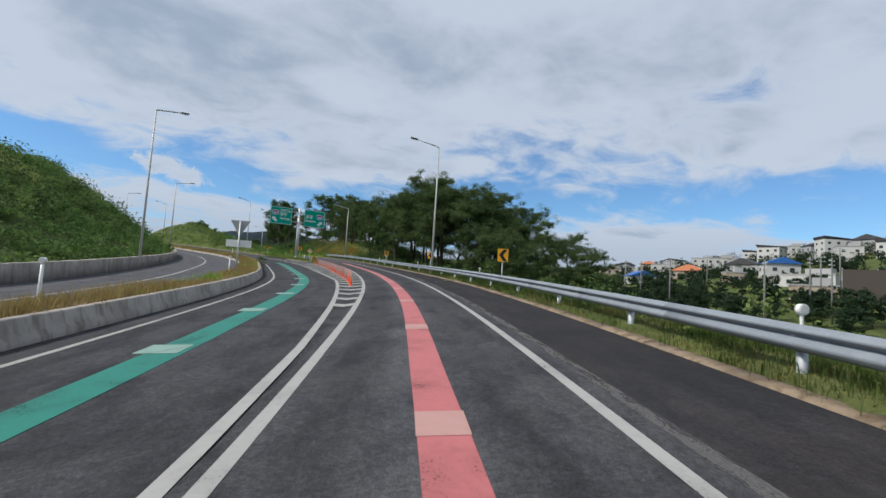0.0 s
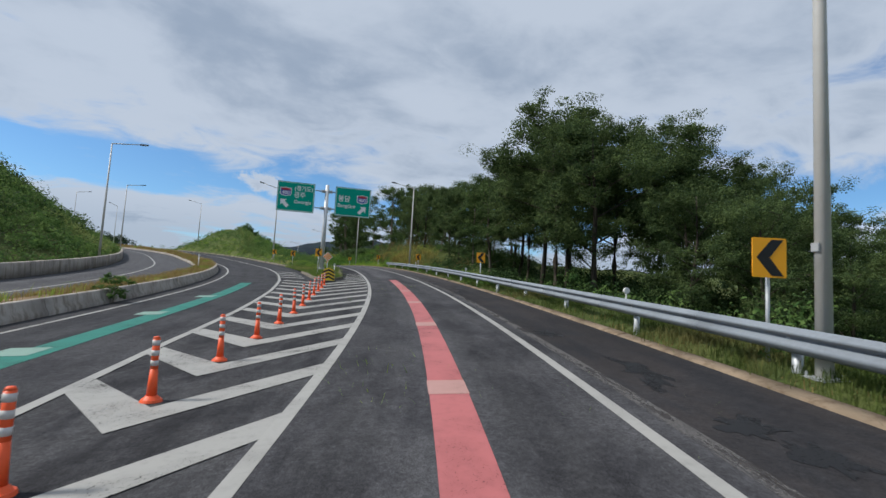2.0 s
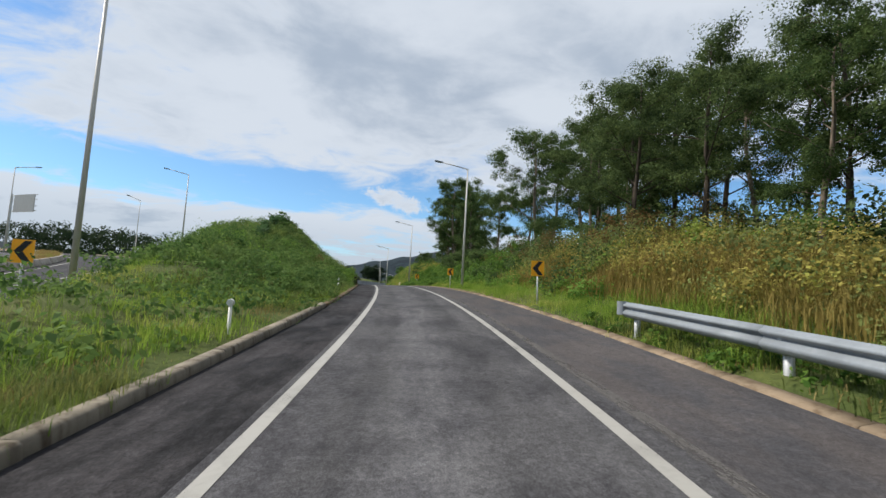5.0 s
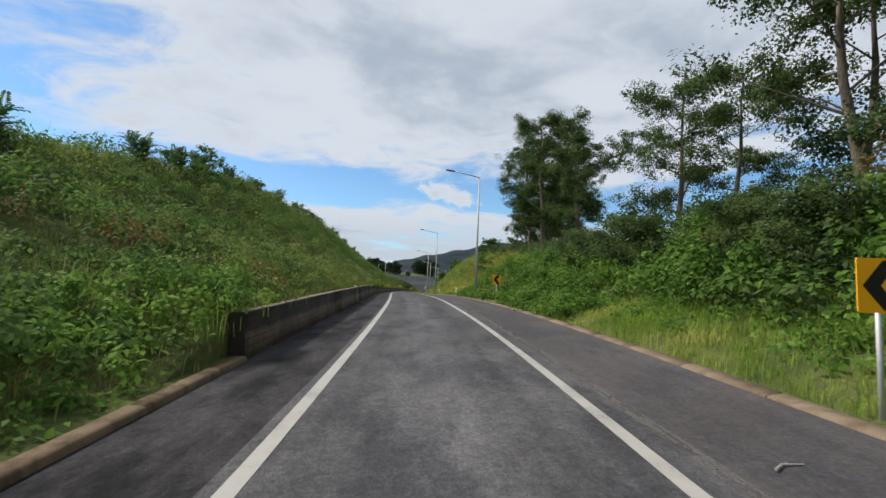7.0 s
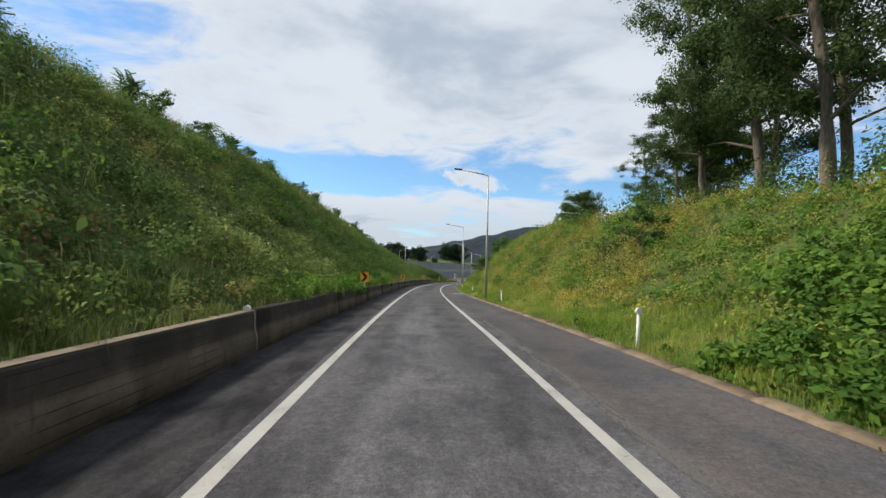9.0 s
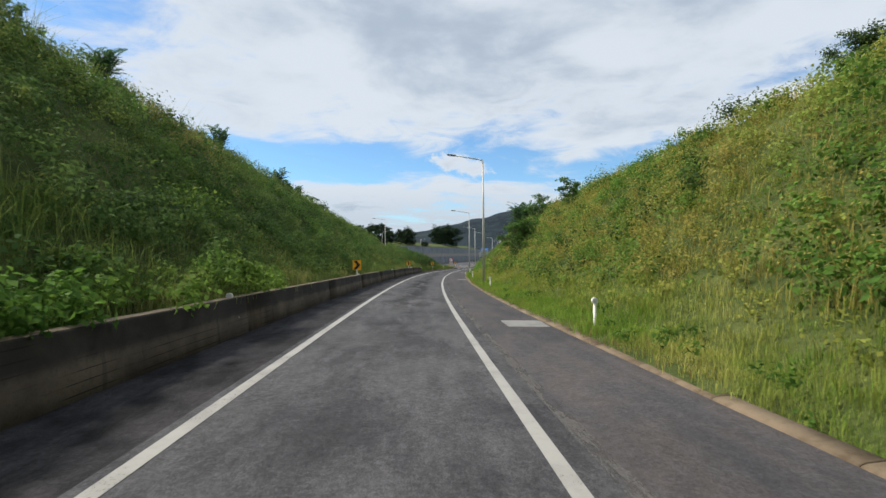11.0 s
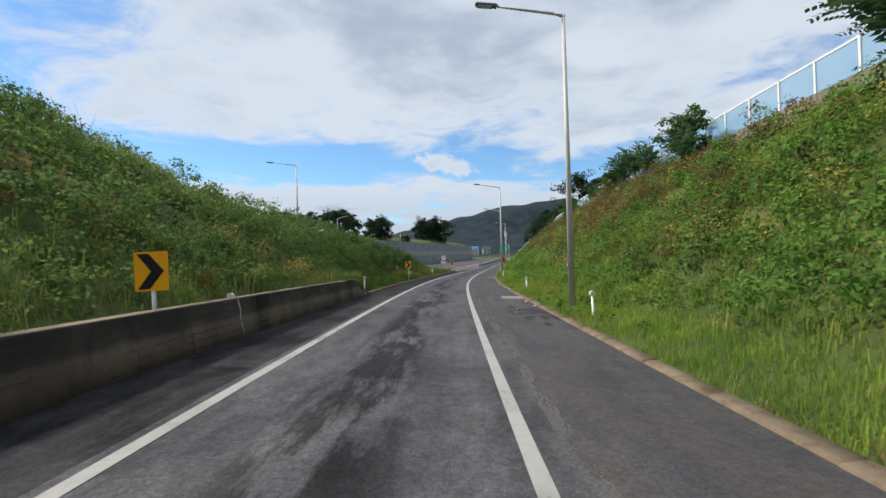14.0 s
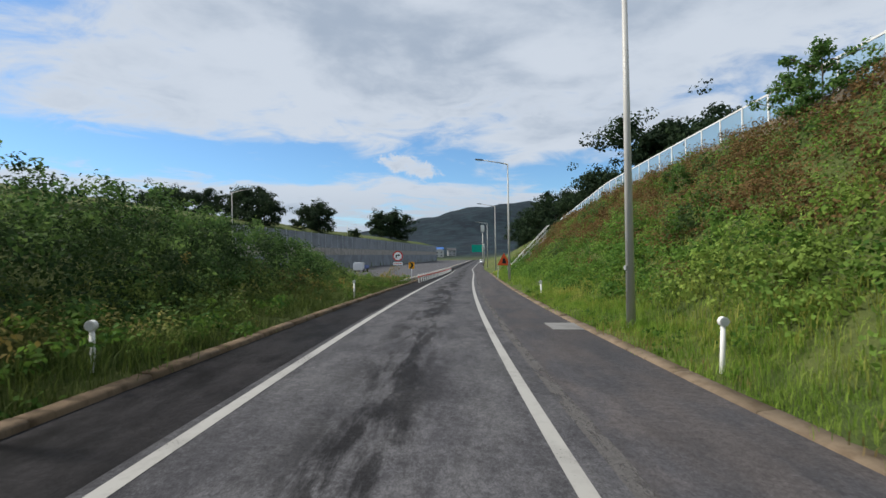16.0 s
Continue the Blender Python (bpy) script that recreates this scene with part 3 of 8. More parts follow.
def smooth_curve(x, y):
    """Natural cubic spline through the rows of y at x."""
    x, y = np.asarray(x, float), np.asarray(y, float)
    n, h = len(x), np.diff(x)
    a, b = np.eye(n), np.zeros_like(y)
    for i in range(1, n - 1):
        a[i, i - 1:i + 2] = h[i - 1], 2 * (h[i - 1] + h[i]), h[i]
        b[i] = 6 * ((y[i + 1] - y[i]) / h[i] - (y[i] - y[i - 1]) / h[i - 1])
    k = np.linalg.solve(a, b)

    def f(q):
        q = np.clip(np.asarray(q, float), x[0], x[-1])
        i = np.clip(np.searchsorted(x, q) - 1, 0, n - 2)
        p, r, hh = (x[i + 1] - q)[..., None], (q - x[i])[..., None], h[i][..., None]
        return k[i] * p**3 / 6 / hh + k[i + 1] * r**3 / 6 / hh + (y[i] / hh - k[i] * hh / 6) * p + (y[i + 1] / hh - k[i + 1] * hh / 6) * r
    return f


class Line:
    """A road's centre line with stations u and offsets w to the right."""

    def __init__(self, stations, rows, ahead):
        f = smooth_curve(stations, rows)
        self.u = np.arange(stations[0], stations[-1] + 0.01, 0.5)
        self.c = f(self.u)
        d = np.gradient(self.c[:, :2], axis=0)
        self.t = d / np.linalg.norm(d, axis=1)[:, None]
        n = int(ahead / 0.5)
        if n:
            step = np.arange(1, n + 1)[:, None] * 0.5
            slope = (self.c[-1, 2] - self.c[-3, 2]) / 1.0 * 0.3
            more = np.hstack([self.c[-1, :2] + self.t[-1] * step, self.c[-1, 2] + slope * step * 0.2, np.repeat(self.c[-1:, 3:], n, 0)])
            self.c, self.t = np.vstack([self.c, more]), np.vstack([self.t, np.repeat(self.t[-1:], n, 0)])
            self.u = np.concatenate([self.u, self.u[-1] + step[:, 0]])

    def row(self, u):
        u = np.asarray(u, float)
        c = np.stack([np.interp(u, self.u, self.c[:, i]) for i in range(self.c.shape[1])], -1)
        t = np.stack([np.interp(u, self.u, self.t[:, i]) for i in range(2)], -1)
        return c, t / np.linalg.norm(t, axis=-1, keepdims=True)

    def at(self, u, w, dz=0.0):
        c, t = self.row(u)
        w = np.asarray(w, float)
        z = c[..., 2] + np.tan(np.radians(c[..., 3])) * np.clip(w, -9, 9) + dz
        return np.stack([c[..., 0] + t[..., 1] * w, c[..., 1] - t[..., 0] * w, z], -1)

    def yaw(self, u):
        t = self.row(u)[1]
        return float(math.atan2(-t[0], t[1]))

    def nearest(self, x, y, step=4):
        """Stations and offsets of points in the plan."""
        us, c, t = self.u[::step], self.c[::step], self.t[::step]
        best, idx = np.full(x.shape, 1e18), np.zeros(x.shape, int)
        for i in range(len(us)):
            d = (x - c[i, 0])**2 + (y - c[i, 1])**2
            hit = d < best
            best[hit], idx[hit] = d[hit], i
        ex, ey = x - c[idx, 0], y - c[idx, 1]
        return us[idx] + ex * t[idx, 0] + ey * t[idx, 1], ex * t[idx, 1] - ey * t[idx, 0]


ramp = Line(A_U, ALIGN, 500.0)


def P(u, w, dz=0.0):
    return Vector(ramp.at(u, w, dz))


# outer edge line of the carriageway that leaves to the left: offset from the ramp while they run side by side, then its own bend
G_U = np.array([-50, 0, 8, 14, 28, 34, 41.5, 47, 55, 63, 71, 80, 92])
G_W = np.array([-2.03, -1.98, -2.2, -2.55, -3.52, -4.35, -5.3, -5.75, -6.55, -7.5, -8.7, -10.4, -13.3])


def gore_left(u):
    return np.interp(u, G_U, G_W)


N_U = np.array([-50, -25, 0, 14, 28, 42, 56, 71, 80, 92.0])
near = ramp.at(N_U, gore_left(N_U))
BEND = np.array([(13.4, 97, 5.9), (10.8, 110, 6.8), (7.0, 122, 7.6), (1.4, 135, 8.4), (-7, 148, 9.1), (-20, 161, 9.7), (-40, 174, 10.2), (-72, 184, 10.6)])
knots = np.vstack([near, BEND])
run = np.concatenate([[0], np.cumsum(np.linalg.norm(np.diff(knots[:, :2], axis=0), axis=1))])
left_road = Line(run, np.hstack([knots, np.linspace(3.2, 3.2, len(knots))[:, None]]), 150.0)


def sweep(name, line, stations, profile, material, parent=None, label="", close=False, smooth=False):
    """Sweeps a cross-section along a line; profile(u) gives (offset, height) pairs."""
    stations = np.asarray(stations, float)
    sect = np.array([profile(u) for u in stations])
    n, k = sect.shape[:2]
    v = line.at(stations[:, None] + np.zeros((1, k)), sect[:, :, 0], sect[:, :, 1])
    uv = np.stack([stations[:, None] + np.zeros((1, k)), sect[:, :, 0] + sect[:, :, 1]], -1)
    i, j = np.meshgrid(np.arange(n - 1), np.arange(k if close else k - 1), indexing="ij")
    a, b = i * k + j, i * k + (j + 1) % k
    f = np.stack([a, b, b + k, a + k], -1).reshape(-1, 4)
    ob = mesh_object(name, v.reshape(-1, 3), f, material, parent, label, uv.reshape(-1, 2), smooth)
    if close:
        me = ob.data
        bm = bmesh.new()
        bm.from_mesh(me)
        bm.verts.ensure_lookup_table()
        for row in (range(k), range((n - 1) * k, n * k)):
            try:
                bm.faces.new([bm.verts[r] for r in row])
            except ValueError:
                pass
        bmesh.ops.recalc_face_normals(bm, faces=bm.faces)
        bm.to_mesh(me)
        bm.free()
    return ob


def span(a, b, step=2.0):
    return np.linspace(a, b, max(2, int(round((b - a) / step)) + 1))


# ---- ground ----
RIDGE_L = np.array([(-60, 2), (70, 1.0), (88, 1.2), (97, 2.4), (105, 3.2), (120, 4.0), (130, 4.5), (140, 5.8), (150, 6.8), (160, 8.3), (170, 9.1), (190, 9.7), (205, 10.4), (215, 10.3),
                    (240, 9.2), (260, 8.2), (270, 7.2), (280, 6.4), (290, 5.0), (300, 4.0), (312, 3.2), (322, 2.4), (330, 1.2), (338, 0.5), (350, 0.2), (365, 0.0), (900, 0.0)])
RIDGE_R = np.array([(-60, -4.5), (60, -3.6), (80, -2.0), (86, -0.4), (93, 1.6), (100, 2.6), (108, 3.2), (118, 3.6), (127, 3.3), (140, 2.6), (155, 2.8), (165, 3.6), (180, 4.8), (190, 5.9), (200, 6.9), (210, 7.4), (220, 7.5), (240, 7.8),
                    (255, 7.6), (264, 7.3), (272, 7.0), (285, 6.9), (300, 6.9), (320, 7.1), (345, 7.3), (370, 6.0), (420, 5.0), (520, 2.0), (900, 1.0)])
MOUNT = np.array([(-60, 2.0), (-30, 2.2), (-12, 2.0), (-6, 2.0), (-3, 2.1), (0.4, 2.8), (4.5, 3.9), (7.3, 4.55), (9.6, 5.0), (12.7, 5.4), (16.3, 5.2), (20, 4.8), (26, 4.2), (34, 3.4), (60, 3.0), (90, 3.0)])


def ease(t):
    t = np.clip(t, 0, 1)
    return t * t * (3 - 2 * t)


def lumps(x, y, size, seed):
    return (np.sin(x / size + seed) * np.cos(y / size * 1.13 + seed * 2.1) + 0.5 * np.sin(x / size * 2.3 - y / size * 1.7 + seed * 3.3))


BARRIER = np.array([(-6.0, 318), (3.0, 350), (8.7, 375.6), (11.7, 389.8), (22.6, 427.2), (44, 506), (62, 570), (70, 600)])   # foot of the noise barrier
VX, VY = -3.7, -12.8            # the village's bearings are taken from the start of the ramp


def ground_z(x, y):
    """Height of the ground, roadways cut out a little below their pavement."""
    x, y = np.asarray(x, float), np.asarray(y, float)
    u, w = ramp.nearest(x, y)
    s, q = left_road.nearest(x, y)
    zr = ramp.at(u, w)[..., 2]
    zl = left_road.at(s, q)[..., 2]
    rough = lumps(x, y, 2.7, 0.4) * 0.13 + lumps(x, y, 7.0, 1.7) * 0.16
    # right of the ramp
    hr = np.interp(u, RIDGE_R[:, 0], RIDGE_R[:, 1])
    toe = np.where(hr < 0, 6.2, 5.3)
    top = np.where(hr < 0, 15.0, 14.0)
    f = np.clip((w - toe) / (top - toe), 0, 1)
    right = zr + 0.12 + hr * (0.65 * f + 0.35 * ease(f)) + rough * np.clip((w - 5) / 4, 0, 1)
    right = right + np.clip(w - 14, 0, 60) * np.where(hr > 0, 0.03, -0.01) - np.clip(w - 27, 0, 90) * 0.16 * np.clip((138 - u) / 14, 0, 1)
    # left of the ramp
    hl = np.interp(u, RIDGE_L[:, 0], RIDGE_L[:, 1])
    hl = hl * (1 - 0.8 * ease((-w - 18) / 14))          # only a ridge, lower ground behind it
    wall = np.clip((u - 130) / 3, 0, 1) * np.clip((283 - u) / 3, 0, 1)
    f = np.clip((-w - 4.4) / 10.6, 0, 1)
    left = zr + 0.12 + wall * 0.62 + np.maximum(hl - wall * 0.62, 0.0) * (0.7 * f + 0.3 * ease(f)) + rough * np.clip((-w - 4.4) / 4, 0, 1)
    # the mound also falls to the other carriageway
    mound = zl + 0.15 + np.clip(q - 3.4, 0, 40) * 0.80 + rough * np.clip((q - 4) / 4, 0, 1)
    low = np.minimum(left, mound) - 0.9 * np.log1p(np.exp(-np.abs(left - mound) / 0.9))
    left = np.where((s < 330) & (q > 3.2), low, left)
    z = np.where(w > 0, right, left)
    inner = np.where((u > 131.5) & (u < 285), -4.6, -3.75)
    z = np.where((w < 4.45) & (w > inner), zr - 0.4, z)
    # main carriageway far ahead
    flat = (u > 352) & (w < -3) & (w > -36)
    z = np.where(flat, zr - 0.35, z)
    behind = np.interp(y, BARRIER[:, 1], BARRIER[:, 0]) - x
    z = np.where((y > 345) & (y < 600) & (behind > 0.4), np.maximum(z, 12.6 + np.clip(behind, 0, 9) * 0.28 + np.clip(behind - 9, 0, 30) * 0.05 + rough * 0.6), z)
    # other carriageway and the cutting beyond it
    on_left = (s > 0) & (s < left_road.u[-1] - 2) & (q < 3.2) & (w < -2.2)
    z = np.where(on_left & (q > -14.2), zl - 0.4, z)
    hill = np.interp(s, [0, 90, 108, 122, 138, 150, 165, 180, 195, 215, 240, 330], [8.4, 8.6, 8.9, 9.3, 9.7, 10.0, 10.0, 8.6, 5.5, 2.4, 0.8, 0.8])
    f = np.clip((-q - 14.6) / 15.0, 0, 1)
    z = np.where(on_left & (q <= -14.2), zl + 0.35 + hill * (0.75 * f + 0.25 * ease(f)) + rough * f, z)
    # far country: village rise to the east, wooded mountains all round
    away = np.hypot(x - 27, y - 150)
    bearing, dist = np.degrees(np.arctan2(x - VX, y - VY)), np.hypot(x - VX, y - VY)
    vill = -4.5 + np.clip(dist - 75, 0, 300) * (0.084 + 0.072 * np.clip((bearing - 55) / 22, 0, 1)) + lumps(x, y, 23.0, 0.9) * 0.8
    east = ease((w - 15) / 22) * ease((bearing - 42) / 9)
    z = z * (1 - east) + vill * east
    el = np.interp(np.degrees(np.arctan2(x - 30, y - 150)), MOUNT[:, 0], MOUNT[:, 1])
    ridge = 7.0 + np.tan(np.radians(el)) * 1750 * np.exp(-((away - 1750) / 620)**2)
    ridge = ridge + lumps(x, y, 95.0, 2.2) * 7.0 * ease((away - 500) / 700) + lumps(x, y, 31.0, 5.2) * 4.5 * ease((away - 700) / 700)
    blend = ease((away - 480) / 420)
    plain = np.where(w < -30, np.minimum(z, 27.0), np.clip(z, -6, 60))
    return plain * (1 - blend) + ridge * blend


def axis(lo, hi, step, far):
    mid = np.arange(lo, hi + 0.01, step)
    grow, d = [], step
    while sum(grow) < far:
        d *= 1.13
        grow.append(d)
    g = np.cumsum(grow)
    return np.concatenate([(lo - g)[::-1], mid, hi + g])


gx, gy = axis(-45, 75, 1.0, 2900), axis(-30, 604, 1.0, 2700)
xx, yy = np.meshgrid(gx, gy, indexing="xy")
zz = ground_z(xx, yy)
i, j = np.meshgrid(np.arange(len(gy) - 1), np.arange(len(gx) - 1), indexing="ij")
a = i * len(gx) + j
quads = np.stack([a, a + 1, a + len(gx) + 1, a + len(gx)], -1).reshape(-1, 4)
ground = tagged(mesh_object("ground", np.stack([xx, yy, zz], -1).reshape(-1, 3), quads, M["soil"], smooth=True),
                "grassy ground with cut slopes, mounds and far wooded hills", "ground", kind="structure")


def ground_at(x, y):
    """Height on the ground sheet itself."""
    x, y = np.asarray(x, float), np.asarray(y, float)
    ix, iy = np.clip(np.searchsorted(gx, x) - 1, 0, len(gx) - 2), np.clip(np.searchsorted(gy, y) - 1, 0, len(gy) - 2)
    fx, fy = (x - gx[ix]) / (gx[ix + 1] - gx[ix]), (y - gy[iy]) / (gy[iy + 1] - gy[iy])
    return (zz[iy, ix] * (1 - fx) * (1 - fy) + zz[iy, ix + 1] * fx * (1 - fy) + zz[iy + 1, ix] * (1 - fx) * fy + zz[iy + 1, ix + 1] * fx * fy)


# ---- roadways ----
def strip(name, line, u0, u1, w0, w1, dz, material, step=2.0, label="", category="", kind="structure", parent=None, cuts=1):
    fa = w0 if callable(w0) else (lambda u: w0)
    fb = w1 if callable(w1) else (lambda u: w1)
    ob = sweep(name, line, span(u0, u1, step), lambda u: [(fa(u) + (fb(u) - fa(u)) * k / cuts, dz) for k in range(cuts + 1)], material, parent)
    return tagged(ob, label, category, kind=kind)


ROAD_END = 640


def edge(u):
    """Offset of the right-hand edge line; the lane widens in the bend."""
    return float(np.interp(u, [0, 19, 36, 53, 62, 72, 90, 116, 126, 144, 158, 173, 190], [1.76, 1.75, 1.80, 1.91, 1.90, 1.83, 1.80, 1.80, 1.74, 1.67, 1.74, 1.80, 1.77]))


def near_edge(u):
    """Offset of the left-hand line."""
    return float(np.interp(u, [0, 20, 36, 53, 62, 90, 116, 126, 144, 173, 190], [-1.78, -1.80, -1.86, -1.73, -1.72, -1.76, -1.77, -1.73, -1.77, -1.74, -1.74]))


strip("road", ramp, -50, ROAD_END, lambda u: -1.95 if u > 60 else max(-2.0, gore_left(u) * 0.5 - 1.0), lambda u: edge(u) + 0.40, 0.0, M["lane"], label="grey asphalt single-lane ramp, worn in wheel tracks", category="road", cuts=4)
strip("road_shoulder", ramp, -50, ROAD_END, lambda u: edge(u) + 0.40, 4.25, -0.002, M["shoulder"], label="brownish dark asphalt shoulder beside the ramp", category="road shoulder", cuts=2)
strip("road_seam", ramp, -50, ROAD_END, lambda u: edge(u) + 0.33, lambda u: edge(u) + 0.52, 0.003, M["seam"], label="pale open joint between lane and shoulder asphalt", category="road seam")
strip("road_shoulder", ramp, 62, ROAD_END, -3.65, -1.95, -0.002, M["shoulder_left"], label="dark blotchy asphalt strip along the wall, its far end toned for shade", category="road shoulder", cuts=2)
strip("road", left_road, 0, left_road.u[-1] - 3, -4.9, 3.3, -0.012, M["bend_lane"], label="grey asphalt carriageway bending away beside the ramp", category="road", cuts=3)
strip("road", left_road, 0, left_road.u[-1] - 3, -13.7, -6.9, -0.05, M["opposite"], label="pale grey opposite carriageway behind the median", category="road", cuts=3)
strip("road", ramp, 352, ROAD_END, -34, -3.65, -0.02, M["opposite"], label="wide grey main road beyond the ramp", category="road", step=6, cuts=6)


def gore_mid(u):
    """Offset at which the hatching folds."""
    return float(np.interp(u, [14, 23, 27.5, 33.7, 38, 46, 52, 60], [-2.2, -2.5, -2.75, -3.28, -3.55, -3.82, -4.17, -4.35]))


strip("road", ramp, 8, 66, lambda u: float(gore_left(u)) - 0.1, lambda u: -1.85, -0.006, M["gore"], label="dark asphalt gore between the carriageways", category="road", cuts=2)


# painted lines
def line_mark(name, line, u0, u1, w, width, dz, material, label, category="road marking", step=1.0):
    f = w if callable(w) else (lambda u: w)
    return strip(name, line, u0, u1, lambda u: f(u) - width / 2, lambda u: f(u) + width / 2, dz, material, step, label, category)


line_mark("road_marking", ramp, -50, ROAD_END, edge, 0.16, 0.005, M["white"], "solid white edge line on asphalt")
line_mark("road_marking", ramp, -50, 400, near_edge, 0.17, 0.005, M["white"], "solid white line on the ramp's near side")
line_mark("road_marking", ramp, -50, 72, lambda u: float(gore_left(u)) - 0.02, 0.17, 0.006, M["white"], "solid white line along the hatched gore")
line_mark("road_marking", left_road, run[7] + 1.5, left_road.u[-1] - 10, 0.0, 0.16, -0.004, M["white"], "solid white outer edge line of the bending carriageway")
line_mark("road_marking", left_road, 0, left_road.u[-1] - 10, -3.95, 0.14, -0.004, M["white_old"], "thin white line along the median barrier")
line_mark("road_marking", left_road, 0, left_road.u[-1] - 10, -10.5, 0.15, -0.042, M["white_old"], "worn white line on the opposite carriageway")
line_mark("road_marking", left_road, 0, 118, lambda s: float(np.interp(s, [50, 62, 82, 116], [-2.06, -2.12, -2.0, -1.9])), 0.62, -0.006, M["green"], "green guide band painted along the lane", "guide line")
line_mark("road_marking", ramp, -50, 64.3, lambda u: float(np.interp(u, [0, 6.5, 14.6, 30, 50, 64.3], [0.05, -0.04, -0.03, -0.10, 0.06, 0.15])), 0.5, 0.004, M["pink"], "pink guide band painted along the lane", "guide line")
for u in (-6, 4.1, 9.8, 15.5, 21.2, 26.8, 32.4, 38, 43.6, 49.2, 54.6, 59.9):
    f = float(np.interp(u, [0, 6.5, 14.6, 30, 50, 64.3], [0.05, -0.04, -0.03, -0.10, 0.06, 0.15]))
    strip("guide_joint", ramp, u, u + 0.62, f - 0.26, f + 0.26, 0.008, M["pink_pale"], 0.3, "pale worn joint across the pink guide band", "road marking")
for s in (46, 52.2, 58.5, 64.7, 71, 77, 83.5, 90, 96, 102, 108):
    strip("guide_joint", left_road, s, s + 0.8, -2.6, -1.9, -0.002, M["green_pale"], 0.4, "pale worn joint across the green guide band", "road marking")


def quad_mark(corners, material, label, dz=0.005):
    v = np.array([P(u, w, dz) for u, w in corners])
    return tagged(mesh_object("hatch_bar", v, [tuple(range(len(corners)))], material), label, "road marking", "gore hatching", "structure")


for k in range(23):
    tip = 13.95 + 2.09 * k
    mid, lo, hi = gore_mid(tip), float(gore_left(tip + 1.8)) + 0.06, -1.84
    thick = 0.50
    lean_r, lean_l = 1.33 * (hi - mid), 1.0 * (mid - lo)
    if tip < 60.6:
        quad_mark([(tip, mid), (tip + lean_r, hi), (tip + lean_r + thick + 0.2, hi), (tip + thick + 0.25, mid + 0.02)], M["white_old"], "white angled hatch bar on the gore")
        quad_mark([(tip, mid), (tip + thick + 0.25, mid + 0.02), (tip + lean_l + thick + 0.1, lo), (tip + lean_l, lo)], M["white_old"], "white angled hatch bar on the gore", 0.0055)
for u, a in ((61.5, -4.2), (63.2, -4.2), (64.9, -3.95), (66.4, -3.2), (68.2, -3.2), (70.2, -3.15), (73.0, -3.1)):
    back = 1.35 * (-1.84 - a)
    quad_mark([(u - back, a), (u, -1.84), (u + 0.5, -1.84), (u + 0.45 - back, a)], M["white_old"], "white angled hatch bar beside the island kerb")
for u in (66.8, 69.6, 72.4, 75.0):
    g0 = float(gore_left(u))
    quad_mark([(u, g0 + 0.1), (u - 1.3, g0 + 1.9), (u - 0.6, g0 + 1.9), (u + 0.6, g0 + 0.1)], M["white_old"], "white angled hatch bar beside the island")


# ---- kerbs, walls and barriers ----
def stones(name, line, u0, u1, length, profile, material, label, piece, pieces_material=None):
    """A run of separate stones with open joints, each an object under the run."""
    run_of = thing(name, line.at(u0, profile(u0)[0][0]), 0.0, label, name, kind="structure")
    inv = run_of.matrix_basis.inverted()
    for k, u in enumerate(np.arange(u0, u1 - 0.01, length)):
        e = min(u + length, u1)
        shift, tilt = rng.normal(0, 0.004), rng.normal(0, 0.004)
        ob = sweep(piece, line, np.linspace(u + 0.005, e - 0.005, 3 if length < 4 else 6), lambda q: [(w + shift, z + tilt) for w, z in profile(q)], material, run_of, close=True)
        ob.matrix_parent_inverse = inv
    return run_of


def right_kerb(u):
    return [(4.20, -0.15), (4.22, 0.018), (4.27, 0.035), (4.46, 0.055), (4.52, -0.15)]


def low_kerb(u):
    return [(-3.42, -0.15), (-3.45, 0.06), (-3.49, 0.09), (-3.66, 0.10), (-3.70, -0.15)]


def island_kerb(u):
    return [(-3.42, -0.15), (-3.45, 0.12), (-3.49, 0.155), (-3.66, 0.165), (-3.70, -0.15)]


def wall_back(u):
    """Soil filled in behind the wall, up to the slope."""
    rise = float(np.interp(u, RIDGE_L[:, 0], RIDGE_L[:, 1]))
    top = wall_section(u)[4][1]
    f = (6.2 - 4.4) / 10.6
    k = float(np.clip((u - 128.5) / 2.6, 0, 1))           # runs out in front of the wall's end
    return [(w, z * k + (1 - k) * 0.04) for w, z in ((-3.84, -0.1), (-3.86, top - 0.10), (-4.6, top * 0.9), (-6.2, 0.12 + 0.62 + max(rise - 0.62, 0) * (0.7 * f + 0.3 * f * f * (3 - 2 * f)) + 0.12))]


def bend_kerb(q):
    return [(3.2, -0.15), (3.22, 0.10), (3.26, 0.14), (3.42, 0.15), (3.46, -0.15)]


def wall_section(u):
    h = 0.86 * float(np.clip((283.2 - u) / 2.6, 0.25, 1))
    return [(-3.50, -0.2), (-3.535, h * 0.45), (-3.55, h * 0.46), (-3.575, h - 0.03), (-3.60, h), (-3.84, h), (-3.87, h - 0.03), (-3.90, -0.2)]


def median_section(s):
    return [(-4.72, -0.2), (-4.75, 0.10), (-4.84, 0.22), (-4.90, 0.46), (-4.93, 0.49), (-5.10, 0.49), (-5.13, 0.46), (-5.20, -0.2)]


def median_far(s):
    return [(-6.70, -0.2), (-6.70, 0.2), (-6.90, 0.2), (-6.92, -0.2)]


def outer_section(s):
    return [(-13.7, -0.2), (-13.75, 0.78), (-13.78, 0.82), (-14.0, 0.82), (-14.05, -0.2)]


